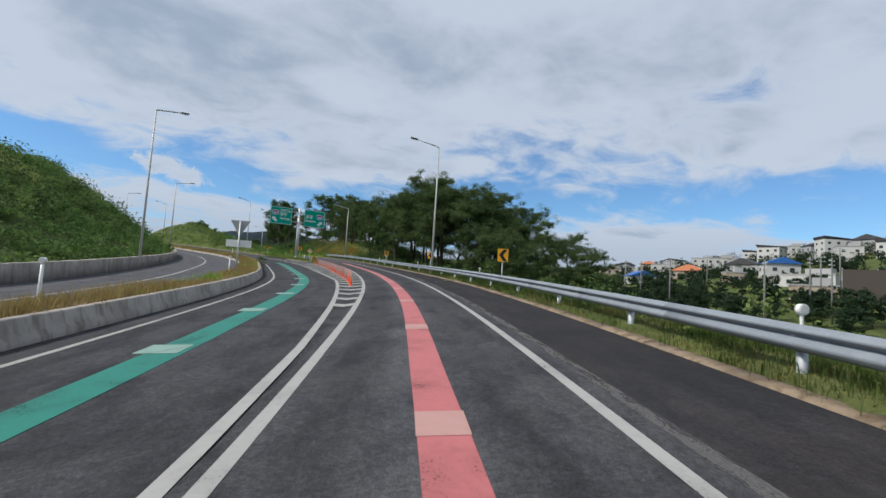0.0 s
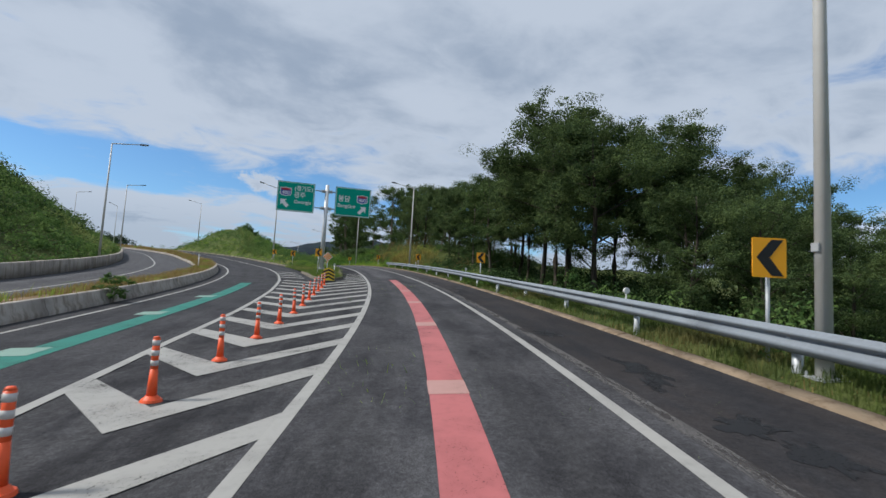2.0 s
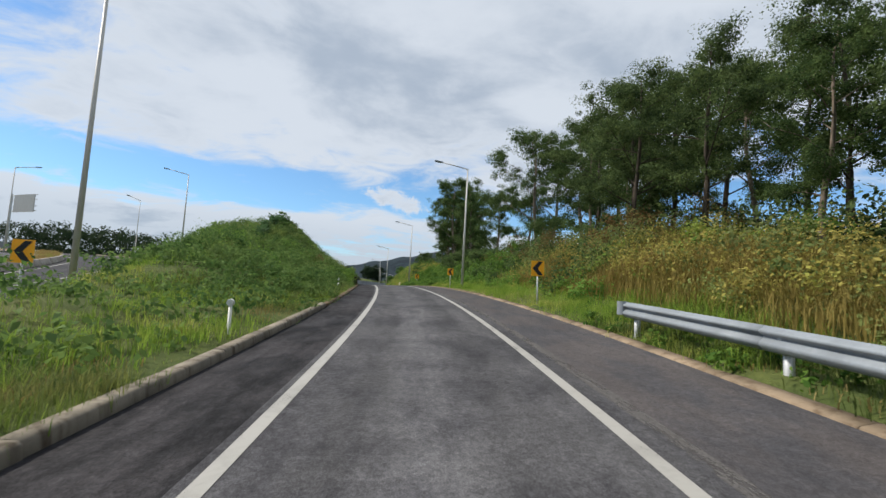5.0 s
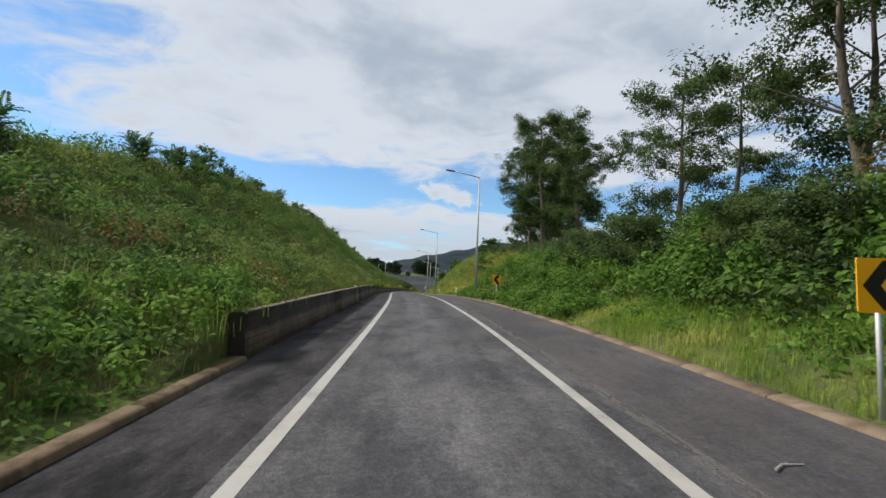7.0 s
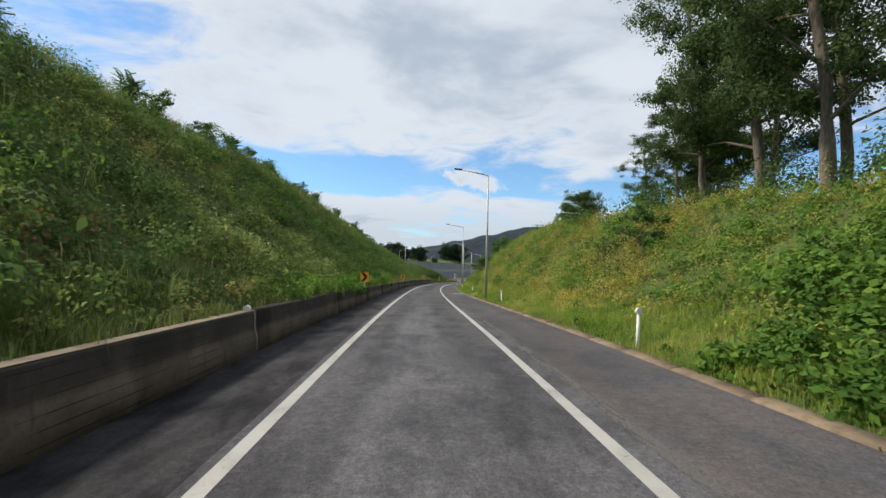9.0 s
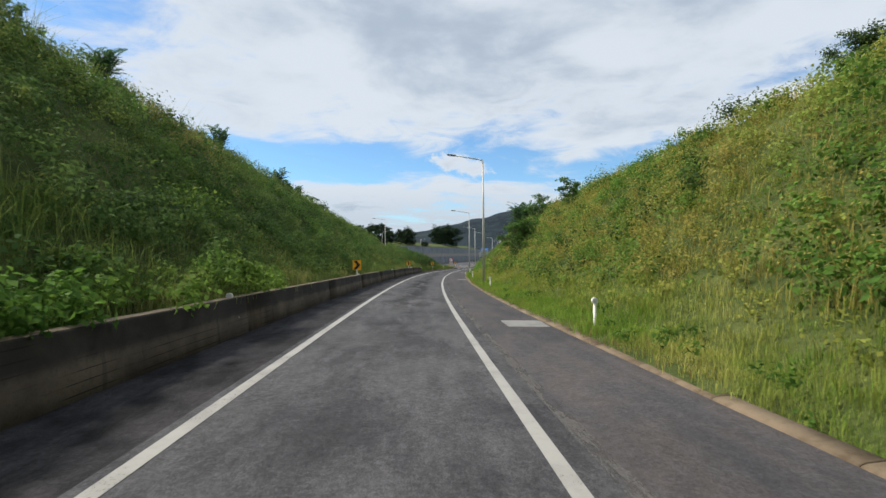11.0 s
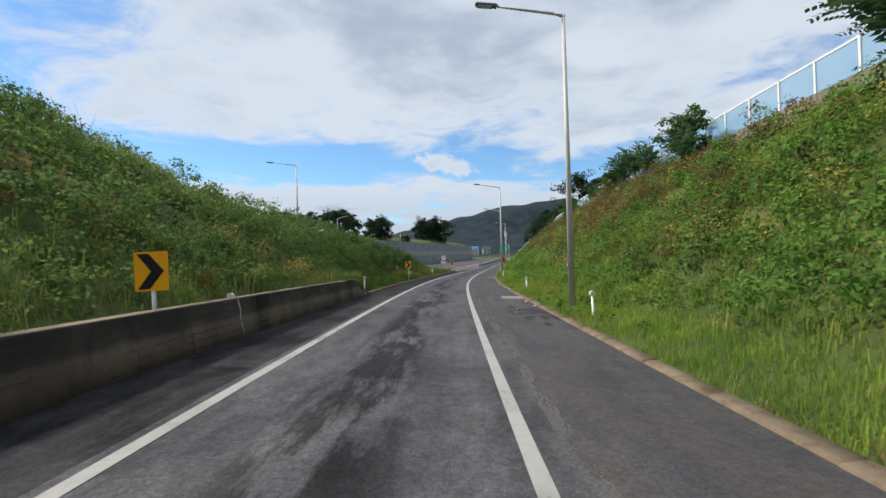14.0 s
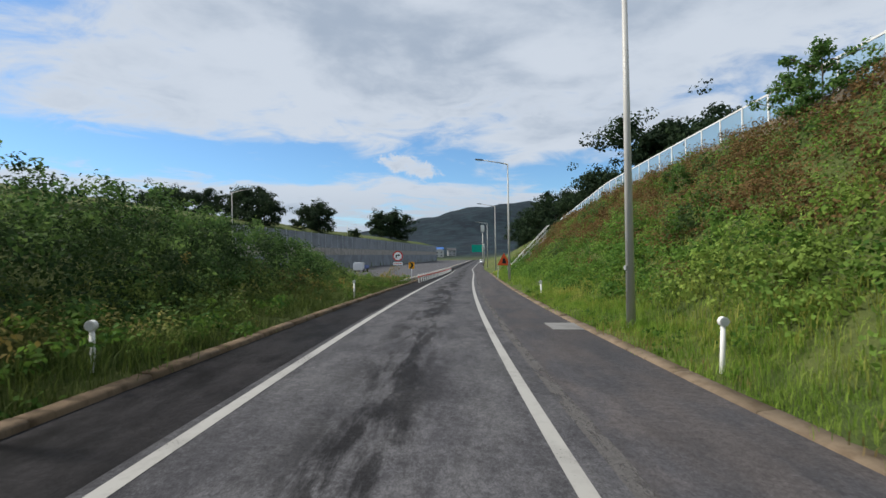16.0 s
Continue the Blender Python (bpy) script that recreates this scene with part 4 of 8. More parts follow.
ISLE = ([64.4, 65.5, 67.6, 69.8, 72.0, 74.2, 80.0, 92.0], [-4.9, -5.45, -5.86, -6.2, -6.55, -6.95, -8.0, -10.0])
tagged(sweep("island_soil", ramp, span(64.4, 92, 1.0), lambda u: [(-3.62 if u > 65 else -3.9, 0.12), (float(np.interp(u, ISLE[0], ISLE[1])) / 2 - 1.8, 0.22), (float(np.interp(u, ISLE[0], ISLE[1])) + 0.05, 0.12)], M["soil"], smooth=True),
       "grassy soil inside the island kerb", "traffic island", kind="structure")
tagged(sweep("island_dirt", ramp, span(70.2, 75.4, 0.4), lambda u: [(-3.68, 0.135), (-4.1, 0.19), (-4.75 - 0.3 * math.sin(u * 1.9) + abs(u - 72.8) * 0.25, 0.20)], M["mulch"], smooth=True),
       "bare brown soil and dead stalks beside the island kerb", "bare soil", kind="structure")
tagged(sweep("verge_soil", ramp, span(92, 131, 1.0), lambda u: [(-3.67, 0.06), (-4.4, 0.14), (-5.6, 0.18)], M["soil"], smooth=True), "grassy soil behind the low kerb", "verge", kind="structure")
# thin pale strip paints the lit, dusty look of the wall's top face
tagged(sweep("wall_coping", ramp, span(131, 283), lambda u: [(w, wall_section(u)[4][1] + 0.004) for w in (-3.605, -3.70, -3.835)], M["coping"]), "tan strip on the wall top, paled as dusty and lit", "wall coping", kind="structure")
tagged(sweep("bank_soil", ramp, span(128.5, 283, 0.7), wall_back, M["soil"], smooth=True), "grassy soil filled in behind the wall", "bank", kind="structure")
tagged(sweep("median_fill", left_road, span(0, left_road.u[-1] - 3), lambda s: [(-5.12, 0.40), (-6.0, 0.44), (-6.72, 0.18)], M["dirt"]),
       "dry brown soil between the median barriers", "median", kind="structure")
tagged(sweep("main_road_kerb", ramp, span(336, 560, 6), lambda u: [(-4.0, -0.2), (-4.0, 0.3), (-4.4, 0.3), (-4.4, -0.2)], M["wall_pale"], close=True), "low pale concrete divider", "barrier", kind="structure")

# ---- street lamps ----
def street_lamp():
    e = thing("street_lamp", (0, 0, 0), 0, "tall grey steel street lamp with one long arm over the road", "street lamp", "street lamps along the road")
    bm = bmesh.new()
    tube(bm, (0, 0, 0), (0, 0, 9.65), 0.105, 0.052, 16)
    part("pole", bm, M["lamp_steel"], e, smooth=True)
    bm = bmesh.new()
    box(bm, (0.38, 0.38, 0.03), (0, 0, 0.015))
    for sx in (-1, 1):
        for sy in (-1, 1):
            tube(bm, (sx * 0.14, sy * 0.14, 0.02), (sx * 0.14, sy * 0.14, 0.08), 0.018, sides=6)
    part("base_plate", bm, M["post_steel"], e)
    bm = bmesh.new()
    tube(bm, (0.05, 0, 9.58), (-0.30, 0, 9.68), 0.052, 0.046)
    tube(bm, (-0.28, 0, 9.672), (-2.15, 0, 10.00), 0.046, 0.034)
    part("arm", bm, M["lamp_steel"], e, smooth=True)
    bm = bmesh.new()
    box(bm, (0.72, 0.24, 0.10), (0, 0, 0), Matrix.Translation((-2.42, 0, 10.045)) @ Matrix.Rotation(radians(7), 4, "Y"), 0.035)
    head = part("lamp_head", bm, M["lamp_head"], e)
    bm = bmesh.new()
    box(bm, (0.46, 0.19, 0.03), (-0.05, 0, -0.057), Matrix.Translation((-2.42, 0, 10.045)) @ Matrix.Rotation(radians(7), 4, "Y"), 0.01)
    part("lens", bm, M["lamp_glass"], head)
    bm = bmesh.new()
    box(bm, (0.03, 0.13, 0.10), (-0.11, 0, 1.45), None, 0.005)
    part("number_plate", bm, M["sign_back"], e, "small grey plate")
    return e


def put_copy(ob, m):
    """A copy at exactly this pose and scale."""
    made = copy_thing(ob, m)
    made.matrix_basis = m
    return made


lamp = street_lamp()
first = True
for u, w in ((38.0, 5.0), (83.9, 4.95), (121.4, 4.95), (159.4, 5.0), (198.0, 4.95), (235.4, 5.0), (273.3, 4.85), (309.9, 5.0), (340, 4.9), (373, 5.2), (410, 5.2)):
    p = P(u, w)
    z = float(ground_at(p.x, p.y)) - 0.02
    tall = (float(np.interp(u, [38, 85, 121, 160, 198, 235, 272, 310, 337, 390], [12.0, 9.9, 9.85, 9.85, 9.95, 9.8, 9.5, 9.7, 10.2, 10.4])) + p.z - z) / 9.65
    m = Matrix.Translation((p.x, p.y, z)) @ Matrix.Rotation(ramp.yaw(u) + rng.normal(0, 0.03), 4, "Z") @ Matrix.Diagonal((1, 1, tall, 1))
    if first:
        lamp.matrix_basis, first = m, False
    else:
        put_copy(lamp, m)
# lamps of the other carriageway and of the main road; their heads stand at the given height
for x, y, top, turn in ((-2.4, 31.5, 13.8, 3.65), (2.4, 70.3, 14.5, 3.5), (-3.5, 111.3, 17.4, 3.7), (-27, 130, 17.6, 3.9), (18.3, 94.5, 16.9, 0.25), (5.7, 140.2, 19.7, 0.25), (-18.5, 185, 22.5, 0.9), (-19.8, 150.5, 20.7, 3.7), (-52, 182, 20.2, 1.2),
                        (19.2, 298.8, 16.3, 0.05), (11.3, 370.0, 16.9, 3.2), (24.0, 440.0, 16.4, 3.2)):
    z = float(ground_at(x, y)) - 0.05
    put_copy(lamp, Matrix.Translation((x, y, z)) @ Matrix.Rotation(turn, 4, "Z") @ Matrix.Diagonal((1, 1, (top - z) / 9.65, 1)))


# ---- chevron boards ----
def chevron_board(right):
    e = thing("chevron_sign", (0, 0, 0), 0, "amber curve board with a black chevron on a steel post", "chevron sign", "chevron boards along the bend")
    bm = bmesh.new()
    tube(bm, (0, 0.03, -0.6), (0, 0.03, 1.88), 0.032, sides=10)
    part("post", bm, M["post_steel"], e, smooth=True)
    bm = bmesh.new()
    plate(bm, [(x, z + 1.62) for x, z in round_rect(0.54, 0.64, 0.025)], 0.016, Matrix.Translation((0, -0.02, 0)))
    board = part("board", bm, M["amber"], e, "amber reflective sheet")
    k = 1 if right else -1
    bm = bmesh.new()
    plate(bm, [(x * k, z + 1.62) for x, z in ((0.21, 0), (-0.03, 0.29), (-0.22, 0.29), (0.0, 0.0), (-0.22, -0.29), (-0.03, -0.29))][::k], 0.004, Matrix.Translation((0, -0.025, 0)))
    part("chevron", bm, M["black"], board)
    for z in (1.45, 1.78):
        bm = bmesh.new()
        box(bm, (0.12, 0.03, 0.035), (0, 0.045, z))
        part("clamp", bm, M["post_steel"], e)
    return e


def stand(ob, used, line, u, w, turn=0.0, lift=None, lean=0.0):
    """Puts a thing, or a copy of it, on the ground beside a road, facing back along it."""
    p = Vector(line.at(u, w))
    z = float(ground_at(p.x, p.y)) if lift is None else p.z + lift
    m = Matrix.Translation((p.x, p.y, z)) @ Matrix.Rotation(line.yaw(u) + turn, 4, "Z") @ Matrix.Rotation(lean, 4, "Y")
    if not used:
        ob.matrix_basis = m
        return ob
    return copy_thing(ob, m)


board_l, board_r = chevron_board(False), chevron_board(True)
for k, (u, w) in enumerate(((20.3, 4.95), (39.0, 5.12), (59.0, 5.15), (79.8, 5.05), (103.9, 5.1), (127.2, 5.0), (151.7, 5.05))):
    stand(board_l, k, ramp, u, w, rng.normal(0, 0.05) - 0.05, float(np.interp(u, [20, 59, 80, 104, 127, 152], [0.14, 0.14, 0.0, -0.06, -0.13, -0.2])), rng.normal(0, 0.015))
for k, (u, w) in enumerate(((190.9, -3.72), (229.0, -3.72), (265.8, -3.72), (303.0, -3.95), (343.5, -4.0))):
    stand(board_r, k, ramp, u, w, rng.normal(0, 0.05) + 0.04, -0.12, rng.normal(0, 0.015))
stand(board_l, 1, ramp, 70.2, -5.5, -0.12, 0.30)
for s, q in ((run[8] + 9, 4.0), (run[9] + 6, 4.0)):
    stand(board_l, 1, left_road, s, q, rng.normal(0, 0.05) - 0.1, 0.0)


# ---- roadside marker posts ----
def marker_post():
    e = thing("marker_post", (0, 0, 0), 0, "slim white marker post with a round reflector", "marker post", "marker posts along the kerb")
    bm = bmesh.new()
    tube(bm, (0, 0, -0.3), (0, 0, 0.82), 0.042, 0.036, 10)
    part("post", bm, M["white_plastic"], e, smooth=True)
    bm = bmesh.new()
    tube(bm, (0, -0.045, 0.88), (0, 0.035, 0.88), 0.075, sides=16)
    head = part("head", bm, M["white_plastic"], e, smooth=False)
    bm = bmesh.new()
    tube(bm, (0, -0.052, 0.88), (0, -0.045, 0.88), 0.058, sides=16)
    part("reflector", bm, M["lens"], head)
    return e


marker = marker_post()
spots = [(170.8, 4.95), (190.0, 4.95), (210, 4.95), (230.5, 4.95), (250.8, 4.9), (271.1, 4.9), (284.3, 4.95), (306, 4.95), (322, 4.95), (341, 4.95),
         (75.0, -4.1), (95.5, -4.15), (116.0, -4.35), (285.2, -4.1), (305.2, -4.15), (322, -4.2)]
for k, (u, w) in enumerate(spots):
    stand(marker, k, ramp, u, w, 0, -0.08, rng.normal(0, 0.03))
for u in (149.5, 170.2, 189.8, 209.4, 229.2, 248.9, 268.5):
    stand(marker, 1, ramp, u, -3.72, 0, 0.02, rng.normal(0, 0.03))


def rail_reflector():
    e = thing("rail_reflector", (0, 0, 0), 0, "small white round reflector on a stem above the guardrail", "reflector", "reflectors on the guardrail")
    bm = bmesh.new()
    tube(bm, (0, 0, 0), (0, 0, 0.16), 0.022, sides=8)
    part("stem", bm, M["white_plastic"], e)
    bm = bmesh.new()
    tube(bm, (0, -0.04, 0.22), (0, 0.03, 0.22), 0.075, sides=16)
    head = part("head", bm, M["white_plastic"], e)
    bm = bmesh.new()
    tube(bm, (0, -0.047, 0.22), (0, -0.04, 0.22), 0.058, sides=16)
    part("lens", bm, M["lens"], head)
    return e


reflector = rail_reflector()
for k, u in enumerate((5.4, 23.8, 42.7, 61.3, 80.0)):
    stand(reflector, k, ramp, u, 4.80, 0, 0.75, rng.normal(0, 0.02))
for s in (run[2] + 12, run[3] + 14, run[7] + 2):
    stand(marker, 1, left_road, s, -6.2, 0, 0.58)


# ---- guardrail ----
rail = thing("guardrail", P(30, 4.72), 0, "galvanised steel guardrail beside the shoulder on round posts", "guardrail")
rail_inv = rail.matrix_basis.inverted()
WAVE = [(0.0, 0.355), (0.012, 0.375), (0.075, 0.425), (0.083, 0.455), (0.075, 0.485), (0.012, 0.535), (0.004, 0.555), (0.012, 0.575), (0.075, 0.61), (0.083, 0.635), (0.075, 0.655), (0.012, 0.69), (0.0, 0.715)]
RAIL_W = 4.78


def wave(u):
    low = 0.0 if u > -45 else -0.1
    front = [(RAIL_W - d, z + 0.06 + low) for d, z in WAVE]
    return front + [(w + 0.006, z) for w, z in front[::-1]]


for u in np.arange(-44.0, 93.0, 4.0):
    b = sweep("beam", ramp, span(u - 0.12, min(u + 4.12, 96.1), 1.0), lambda q: [(w - 0.0015 * (int(u / 4) % 2), z) for w, z in wave(q)], M["steel"], rail, close=True)
    b.matrix_parent_inverse = rail_inv
for u in np.arange(-43.7, 96.0, 4.1):
    base = P(u, RAIL_W + 0.13)
    bm = bmesh.new()
    tube(bm, base + Vector((0, 0, -0.6)), base + Vector((0, 0, 0.70)), 0.07, sides=12)
    o = part("post", bm, M["post_steel"], rail, smooth=True)
    o.matrix_parent_inverse = rail_inv
    bm = bmesh.new()
    box(bm, (0.12, 0.09, 0.2), (0, 0, 0), Matrix.Translation(P(u, RAIL_W + 0.05, 0.61)) @ Matrix.Rotation(ramp.yaw(u), 4, "Z"), 0.01)
    o = part("spacer", bm, M["post_steel"], rail)
    o.matrix_parent_inverse = rail_inv
bm = bmesh.new()
end_m = Matrix.Translation(P(96.1, RAIL_W - 0.03, 0.62)) @ Matrix.Rotation(ramp.yaw(97.6), 4, "Z")
bmesh.ops.create_cone(bm, cap_ends=True, segments=14, radius1=0.13, radius2=0.13, depth=0.32, matrix=end_m)
o = part("end_cap", bm, M["steel"], rail, smooth=False)
o.matrix_parent_inverse = rail_inv


# ---- orange gore posts ----
def lane_post():
    e = thing("lane_post", (0, 0, 0), 0, "flexible orange lane post with grey reflective bands", "lane post", "orange posts on the gore")
    bm = bmesh.new()
    tube(bm, (0, 0, 0), (0, 0, 0.03), 0.125, 0.11, 18)
    tube(bm, (0, 0, 0.03), (0, 0, 0.07), 0.10, 0.062, 18)
    part("base", bm, M["orange"], e, smooth=False)
    bm = bmesh.new()
    tube(bm, (0, 0, 0.06), (0, 0, 0.38), 0.058, 0.042, 16)
    tube(bm, (0, 0, 0.38), (0, 0, 0.74), 0.042, 0.040, 16)
    tube(bm, (0, 0, 0.74), (0, 0, 0.765), 0.040, 0.028, 16)
    part("shaft", bm, M["orange"], e, smooth=True)
    for z in (0.42, 0.54, 0.66):
        bm = bmesh.new()
        tube(bm, (0, 0, z), (0, 0, z + 0.062), 0.0435, sides=16)
        part("band", bm, M["band"], e, "greyed reflective band", True)
    return e


post = lane_post()
for k in range(18):
    u = 23.3 + 2.09 * k
    w = float(np.interp(u, [23, 27.5, 33.7, 38, 46, 52, 60], [-2.5, -2.78, -3.32, -3.6, -3.86, -4.18, -4.36]))
    stand(post, k, ramp, u, w, rng.uniform(0, 6), 0.0, rng.normal(0, 0.025))


# ---- crash cushion ----
cushion = thing("crash_cushion", P(62.3, -4.3), ramp.yaw(62), "short crash cushion with a yellow and black chevron face", "crash cushion")
bm = bmesh.new()
outline = [(-0.40, 0.05), (0.40, 0.05), (0.40, 0.52)] + [(0.40 * math.cos(radians(a)), 0.52 + 0.36 * math.sin(radians(a))) for a in range(15, 180, 15)] + [(-0.40, 0.52)]
plate(bm, outline, 0.06, Matrix.Translation((0, -0.65, 0)))
face = part("face", bm, M["yellow"], cushion, "yellow face sheet")
for z in (0.14, 0.36, 0.58):
    bm = bmesh.new()
    plate(bm, [(-0.39, z - 0.06), (-0.39, z + 0.06), (0, z + 0.24), (0.39, z + 0.06), (0.39, z - 0.06), (0, z + 0.12)][::-1], 0.005, Matrix.Translation((0, -0.657, 0)))
    part("chevron", bm, M["black"], face)
for k in range(3):
    bm = bmesh.new()
    plate(bm, [(x * 0.97, z) for x, z in outline], 0.34, Matrix.Translation((0, -0.58 + 0.37 * k, 0)))
    part("drum_shell", bm, M["steel"], cushion, "ribbed grey shell")
bm = bmesh.new()
box(bm, (1.1, 1.7, 0.06), (0, -0.05, 0.03), None, 0.01)
part("base_slab", bm, M["cover"], cushion)


# ---- object marker on the island's tip ----
e = thing("object_marker", P(65.3, -4.6, 0.1), ramp.yaw(66), "diamond hazard marker with nine orange reflectors on a post", "hazard marker")
bm = bmesh.new()
tube(bm, (0, 0.03, -0.2), (0, 0.03, 1.55), 0.03, sides=10)
part("post", bm, M["post_steel"], e, smooth=True)
bm = bmesh.new()
plate(bm, [(x, z + 1.52) for x, z in ((0, 0.36), (-0.36, 0), (0, -0.36), (0.36, 0))], 0.015, Matrix.Translation((0, -0.015, 0)))
diamond = part("board", bm, M["sign_white"], e)
for i in (-1, 0, 1):
    for j in (-1, 0, 1):
        bm = bmesh.new()
        c = Vector(((i + j) * 0.108, -0.02, 1.52 + (i - j) * 0.108))
        bmesh.ops.create_uvsphere(bm, u_segments=14, v_segments=8, radius=0.073, matrix=Matrix.Translation(c) @ Matrix.Diagonal((1, 0.16, 1, 1)))
        part("reflector", bm, M["reflector"], diamond, smooth=True)


# ---- direction signs ----
def lettering(text, size, at, parent, material, squeeze=1.0, name="lettering"):
    """Flat raised letters, standing in local x, z, facing -y."""
    cu = bpy.data.curves.new(name, "FONT")
    cu.body, cu.size, cu.extrude, cu.align_x, cu.align_y = text, size, 0.002, "CENTER", "CENTER"
    cu.offset = size * 0.012
    tmp = bpy.data.objects.new(name, cu)
    scene.collection.objects.link(tmp)
    bpy.context.view_layer.update()
    me = bpy.data.meshes.new_from_object(tmp.evaluated_get(bpy.context.evaluated_depsgraph_get()))
    bpy.data.objects.remove(tmp)
    me.name = name
    me.materials.clear()
    me.materials.append(material)
    me.transform(Matrix.Translation(at) @ Matrix.Rotation(radians(90), 4, "X") @ Matrix.Diagonal((squeeze, 1, 1, 1)))
    ob = new(name, me)
    ob.parent = parent
    return ob


def arrow_shape(angle, c, size):
    pts = [(0, 0.5), (-0.42, 0.06), (-0.17, 0.10), (-0.17, -0.5), (0.17, -0.5), (0.17, 0.10), (0.42, 0.06)]
    ca, sa = math.cos(radians(angle)), math.sin(radians(angle))
    return [(c[0] + size * (x * ca - z * sa), c[1] + size * (x * sa + z * ca)) for x, z in pts]


def shield(cx, cz, s):
    pts = [(-0.50, 0.30), (-0.40, 0.44), (-0.22, 0.40), (0, 0.50), (0.22, 0.40), (0.40, 0.44), (0.50, 0.30), (0.44, 0.08), (0.50, -0.18), (0.40, -0.38), (0.18, -0.42), (0, -0.50), (-0.18, -0.42), (-0.40, -0.38), (-0.50, -0.18), (-0.44, 0.08)]
    return [(cx + x * s * 1.22, cz + z * s) for x, z in pts]


SIGN_W, SIGN_H = 3.5, 2.9
gantry = thing("direction_sign", P(76.6, -5.3, -0.05), ramp.yaw(76.5) + radians(1.5), "two green direction boards on one tall round steel mast", "direction sign")
bm = bmesh.new()
tube(bm, (0, 0, 0.25), (0, 0, 8.68), 0.225, 0.175, 28)
part("mast", bm, M["mast_steel"], gantry, smooth=True)
bm = bmesh.new()
box(bm, (0.78, 0.78, 0.05), (0, 0, 0.25), None, 0.008)
part("base_flange", bm, M["post_steel"], gantry)
for a in range(0, 360, 45):
    bm = bmesh.new()
    m = Matrix.Rotation(radians(a), 4, "Z")
    v = [bm.verts.new(m @ Vector(q)) for q in ((0.17, -0.012, 0.27), (0.38, -0.012, 0.27), (0.17, -0.012, 0.75), (0.17, 0.012, 0.27), (0.38, 0.012, 0.27), (0.17, 0.012, 0.75))]
    for f in ((0, 1, 2), (5, 4, 3), (0, 3, 4, 1), (1, 4, 5, 2), (2, 5, 3, 0)):
        bm.faces.new([v[i] for i in f])
    part("gusset", bm, M["post_steel"], gantry)
    bm = bmesh.new()
    tube(bm, m @ Vector((0.31, 0.12, 0.27)), m @ Vector((0.31, 0.12, 0.36)), 0.022, sides=6)
    part("anchor_bolt", bm, M["post_steel"], gantry)
bm = bmesh.new()
box(bm, (1.1, 1.1, 0.5), (0, 0, 0.0), None, 0.03)
part("footing", bm, M["cover"], gantry)
for z in (6.33, 8.03):
    bm = bmesh.new()
    tube(bm, (-0.16, 0, z), (-1.1, 0, z), 0.055)
    tube(bm, (0.16, 0, z), (1.1, 0, z), 0.055)
    part("cross_arm", bm, M["steel"], gantry, smooth=True)
    for k in (-1, 1):
        bm = bmesh.new()
        for d in (0.24, 0.46):
            box(bm, (0.05, 0.34, 0.34), (k * d, 0, z), None, 0.012)
        tube(bm, (k * 0.15, 0, z), (k * 0.56, 0, z), 0.12, sides=12)
        for d in (-0.11, 0.11):
            tube(bm, (k * 0.20, d, z + 0.1), (k * 0.52, d, z + 0.1), 0.016, sides=6)
            tube(bm, (k * 0.20, d, z - 0.1), (k * 0.52, d, z - 0.1), 0.016, sides=6)
        part("clamp", bm, M["post_steel"], gantry)


def direction_board(cx, cz, arrow_at, angle, shield_at, words):
    bm = bmesh.new()
    plate(bm, [(x + cx, z + cz) for x, z in round_rect(SIGN_W, SIGN_H, 0.06)], 0.05, Matrix.Translation((0, -0.09, 0)))
    back = part("board", bm, M["sign_back"], gantry)
    bm = bmesh.new()
    plate(bm, [(x + cx, z + cz) for x, z in round_rect(SIGN_W - 0.03, SIGN_H - 0.03, 0.06)], 0.004, Matrix.Translation((0, -0.095, 0)))
    part("green_sheet", bm, M["sign_green"], back, "green reflective sheet")
    bm = bmesh.new()
    o, n = round_rect(SIGN_W - 0.12, SIGN_H - 0.12, 0.09), round_rect(SIGN_W - 0.20, SIGN_H - 0.20, 0.06)
    vo = [bm.verts.new((x + cx, -0.100, z + cz)) for x, z in o]
    vn = [bm.verts.new((x + cx, -0.100, z + cz)) for x, z in n]
    for k in range(len(o)):
        q = (k + 1) % len(o)
        bm.faces.new((vo[k], vo[q], vn[q], vn[k]))
    part("border", bm, M["sign_white"], back, "white border")
    bm = bmesh.new()
    plate(bm, arrow_shape(angle, (cx + arrow_at[0], cz + arrow_at[1]), 0.98), 0.004, Matrix.Translation((0, -0.102, 0)))
    part("arrow", bm, M["sign_white"], back, "white arrow")
    sx, sz = cx + shield_at[0], cz + shield_at[1]
    for s, y, mat, name in ((0.92, -0.100, "sign_white", "shield_edge"), (0.80, -0.104, "sign_blue", "shield")):
        bm = bmesh.new()
        plate(bm, shield(sx, sz, s), 0.004, Matrix.Translation((0, y, 0)))
        part(name, bm, M[mat], back)
    bm = bmesh.new()
    plate(bm, [(x, z) for x, z in shield(sx, sz, 0.80) if z > sz + 0.15] + [(sx - 0.42, sz + 0.15)][::-1] + [(sx + 0.42, sz + 0.15)][::-1], 0.003, Matrix.Translation((0, -0.108, 0)))
    part("shield_band", bm, M["sign_red"], back, "red band of the route shield")
    lettering("400", 0.50, (sx, -0.110, sz - 0.10), back, M["sign_white"], 0.95)
    for text, size, x, z, squeeze in words:
        lettering(text, size, (cx + x, -0.102, cz + z), back, M["sign_white"], squeeze)


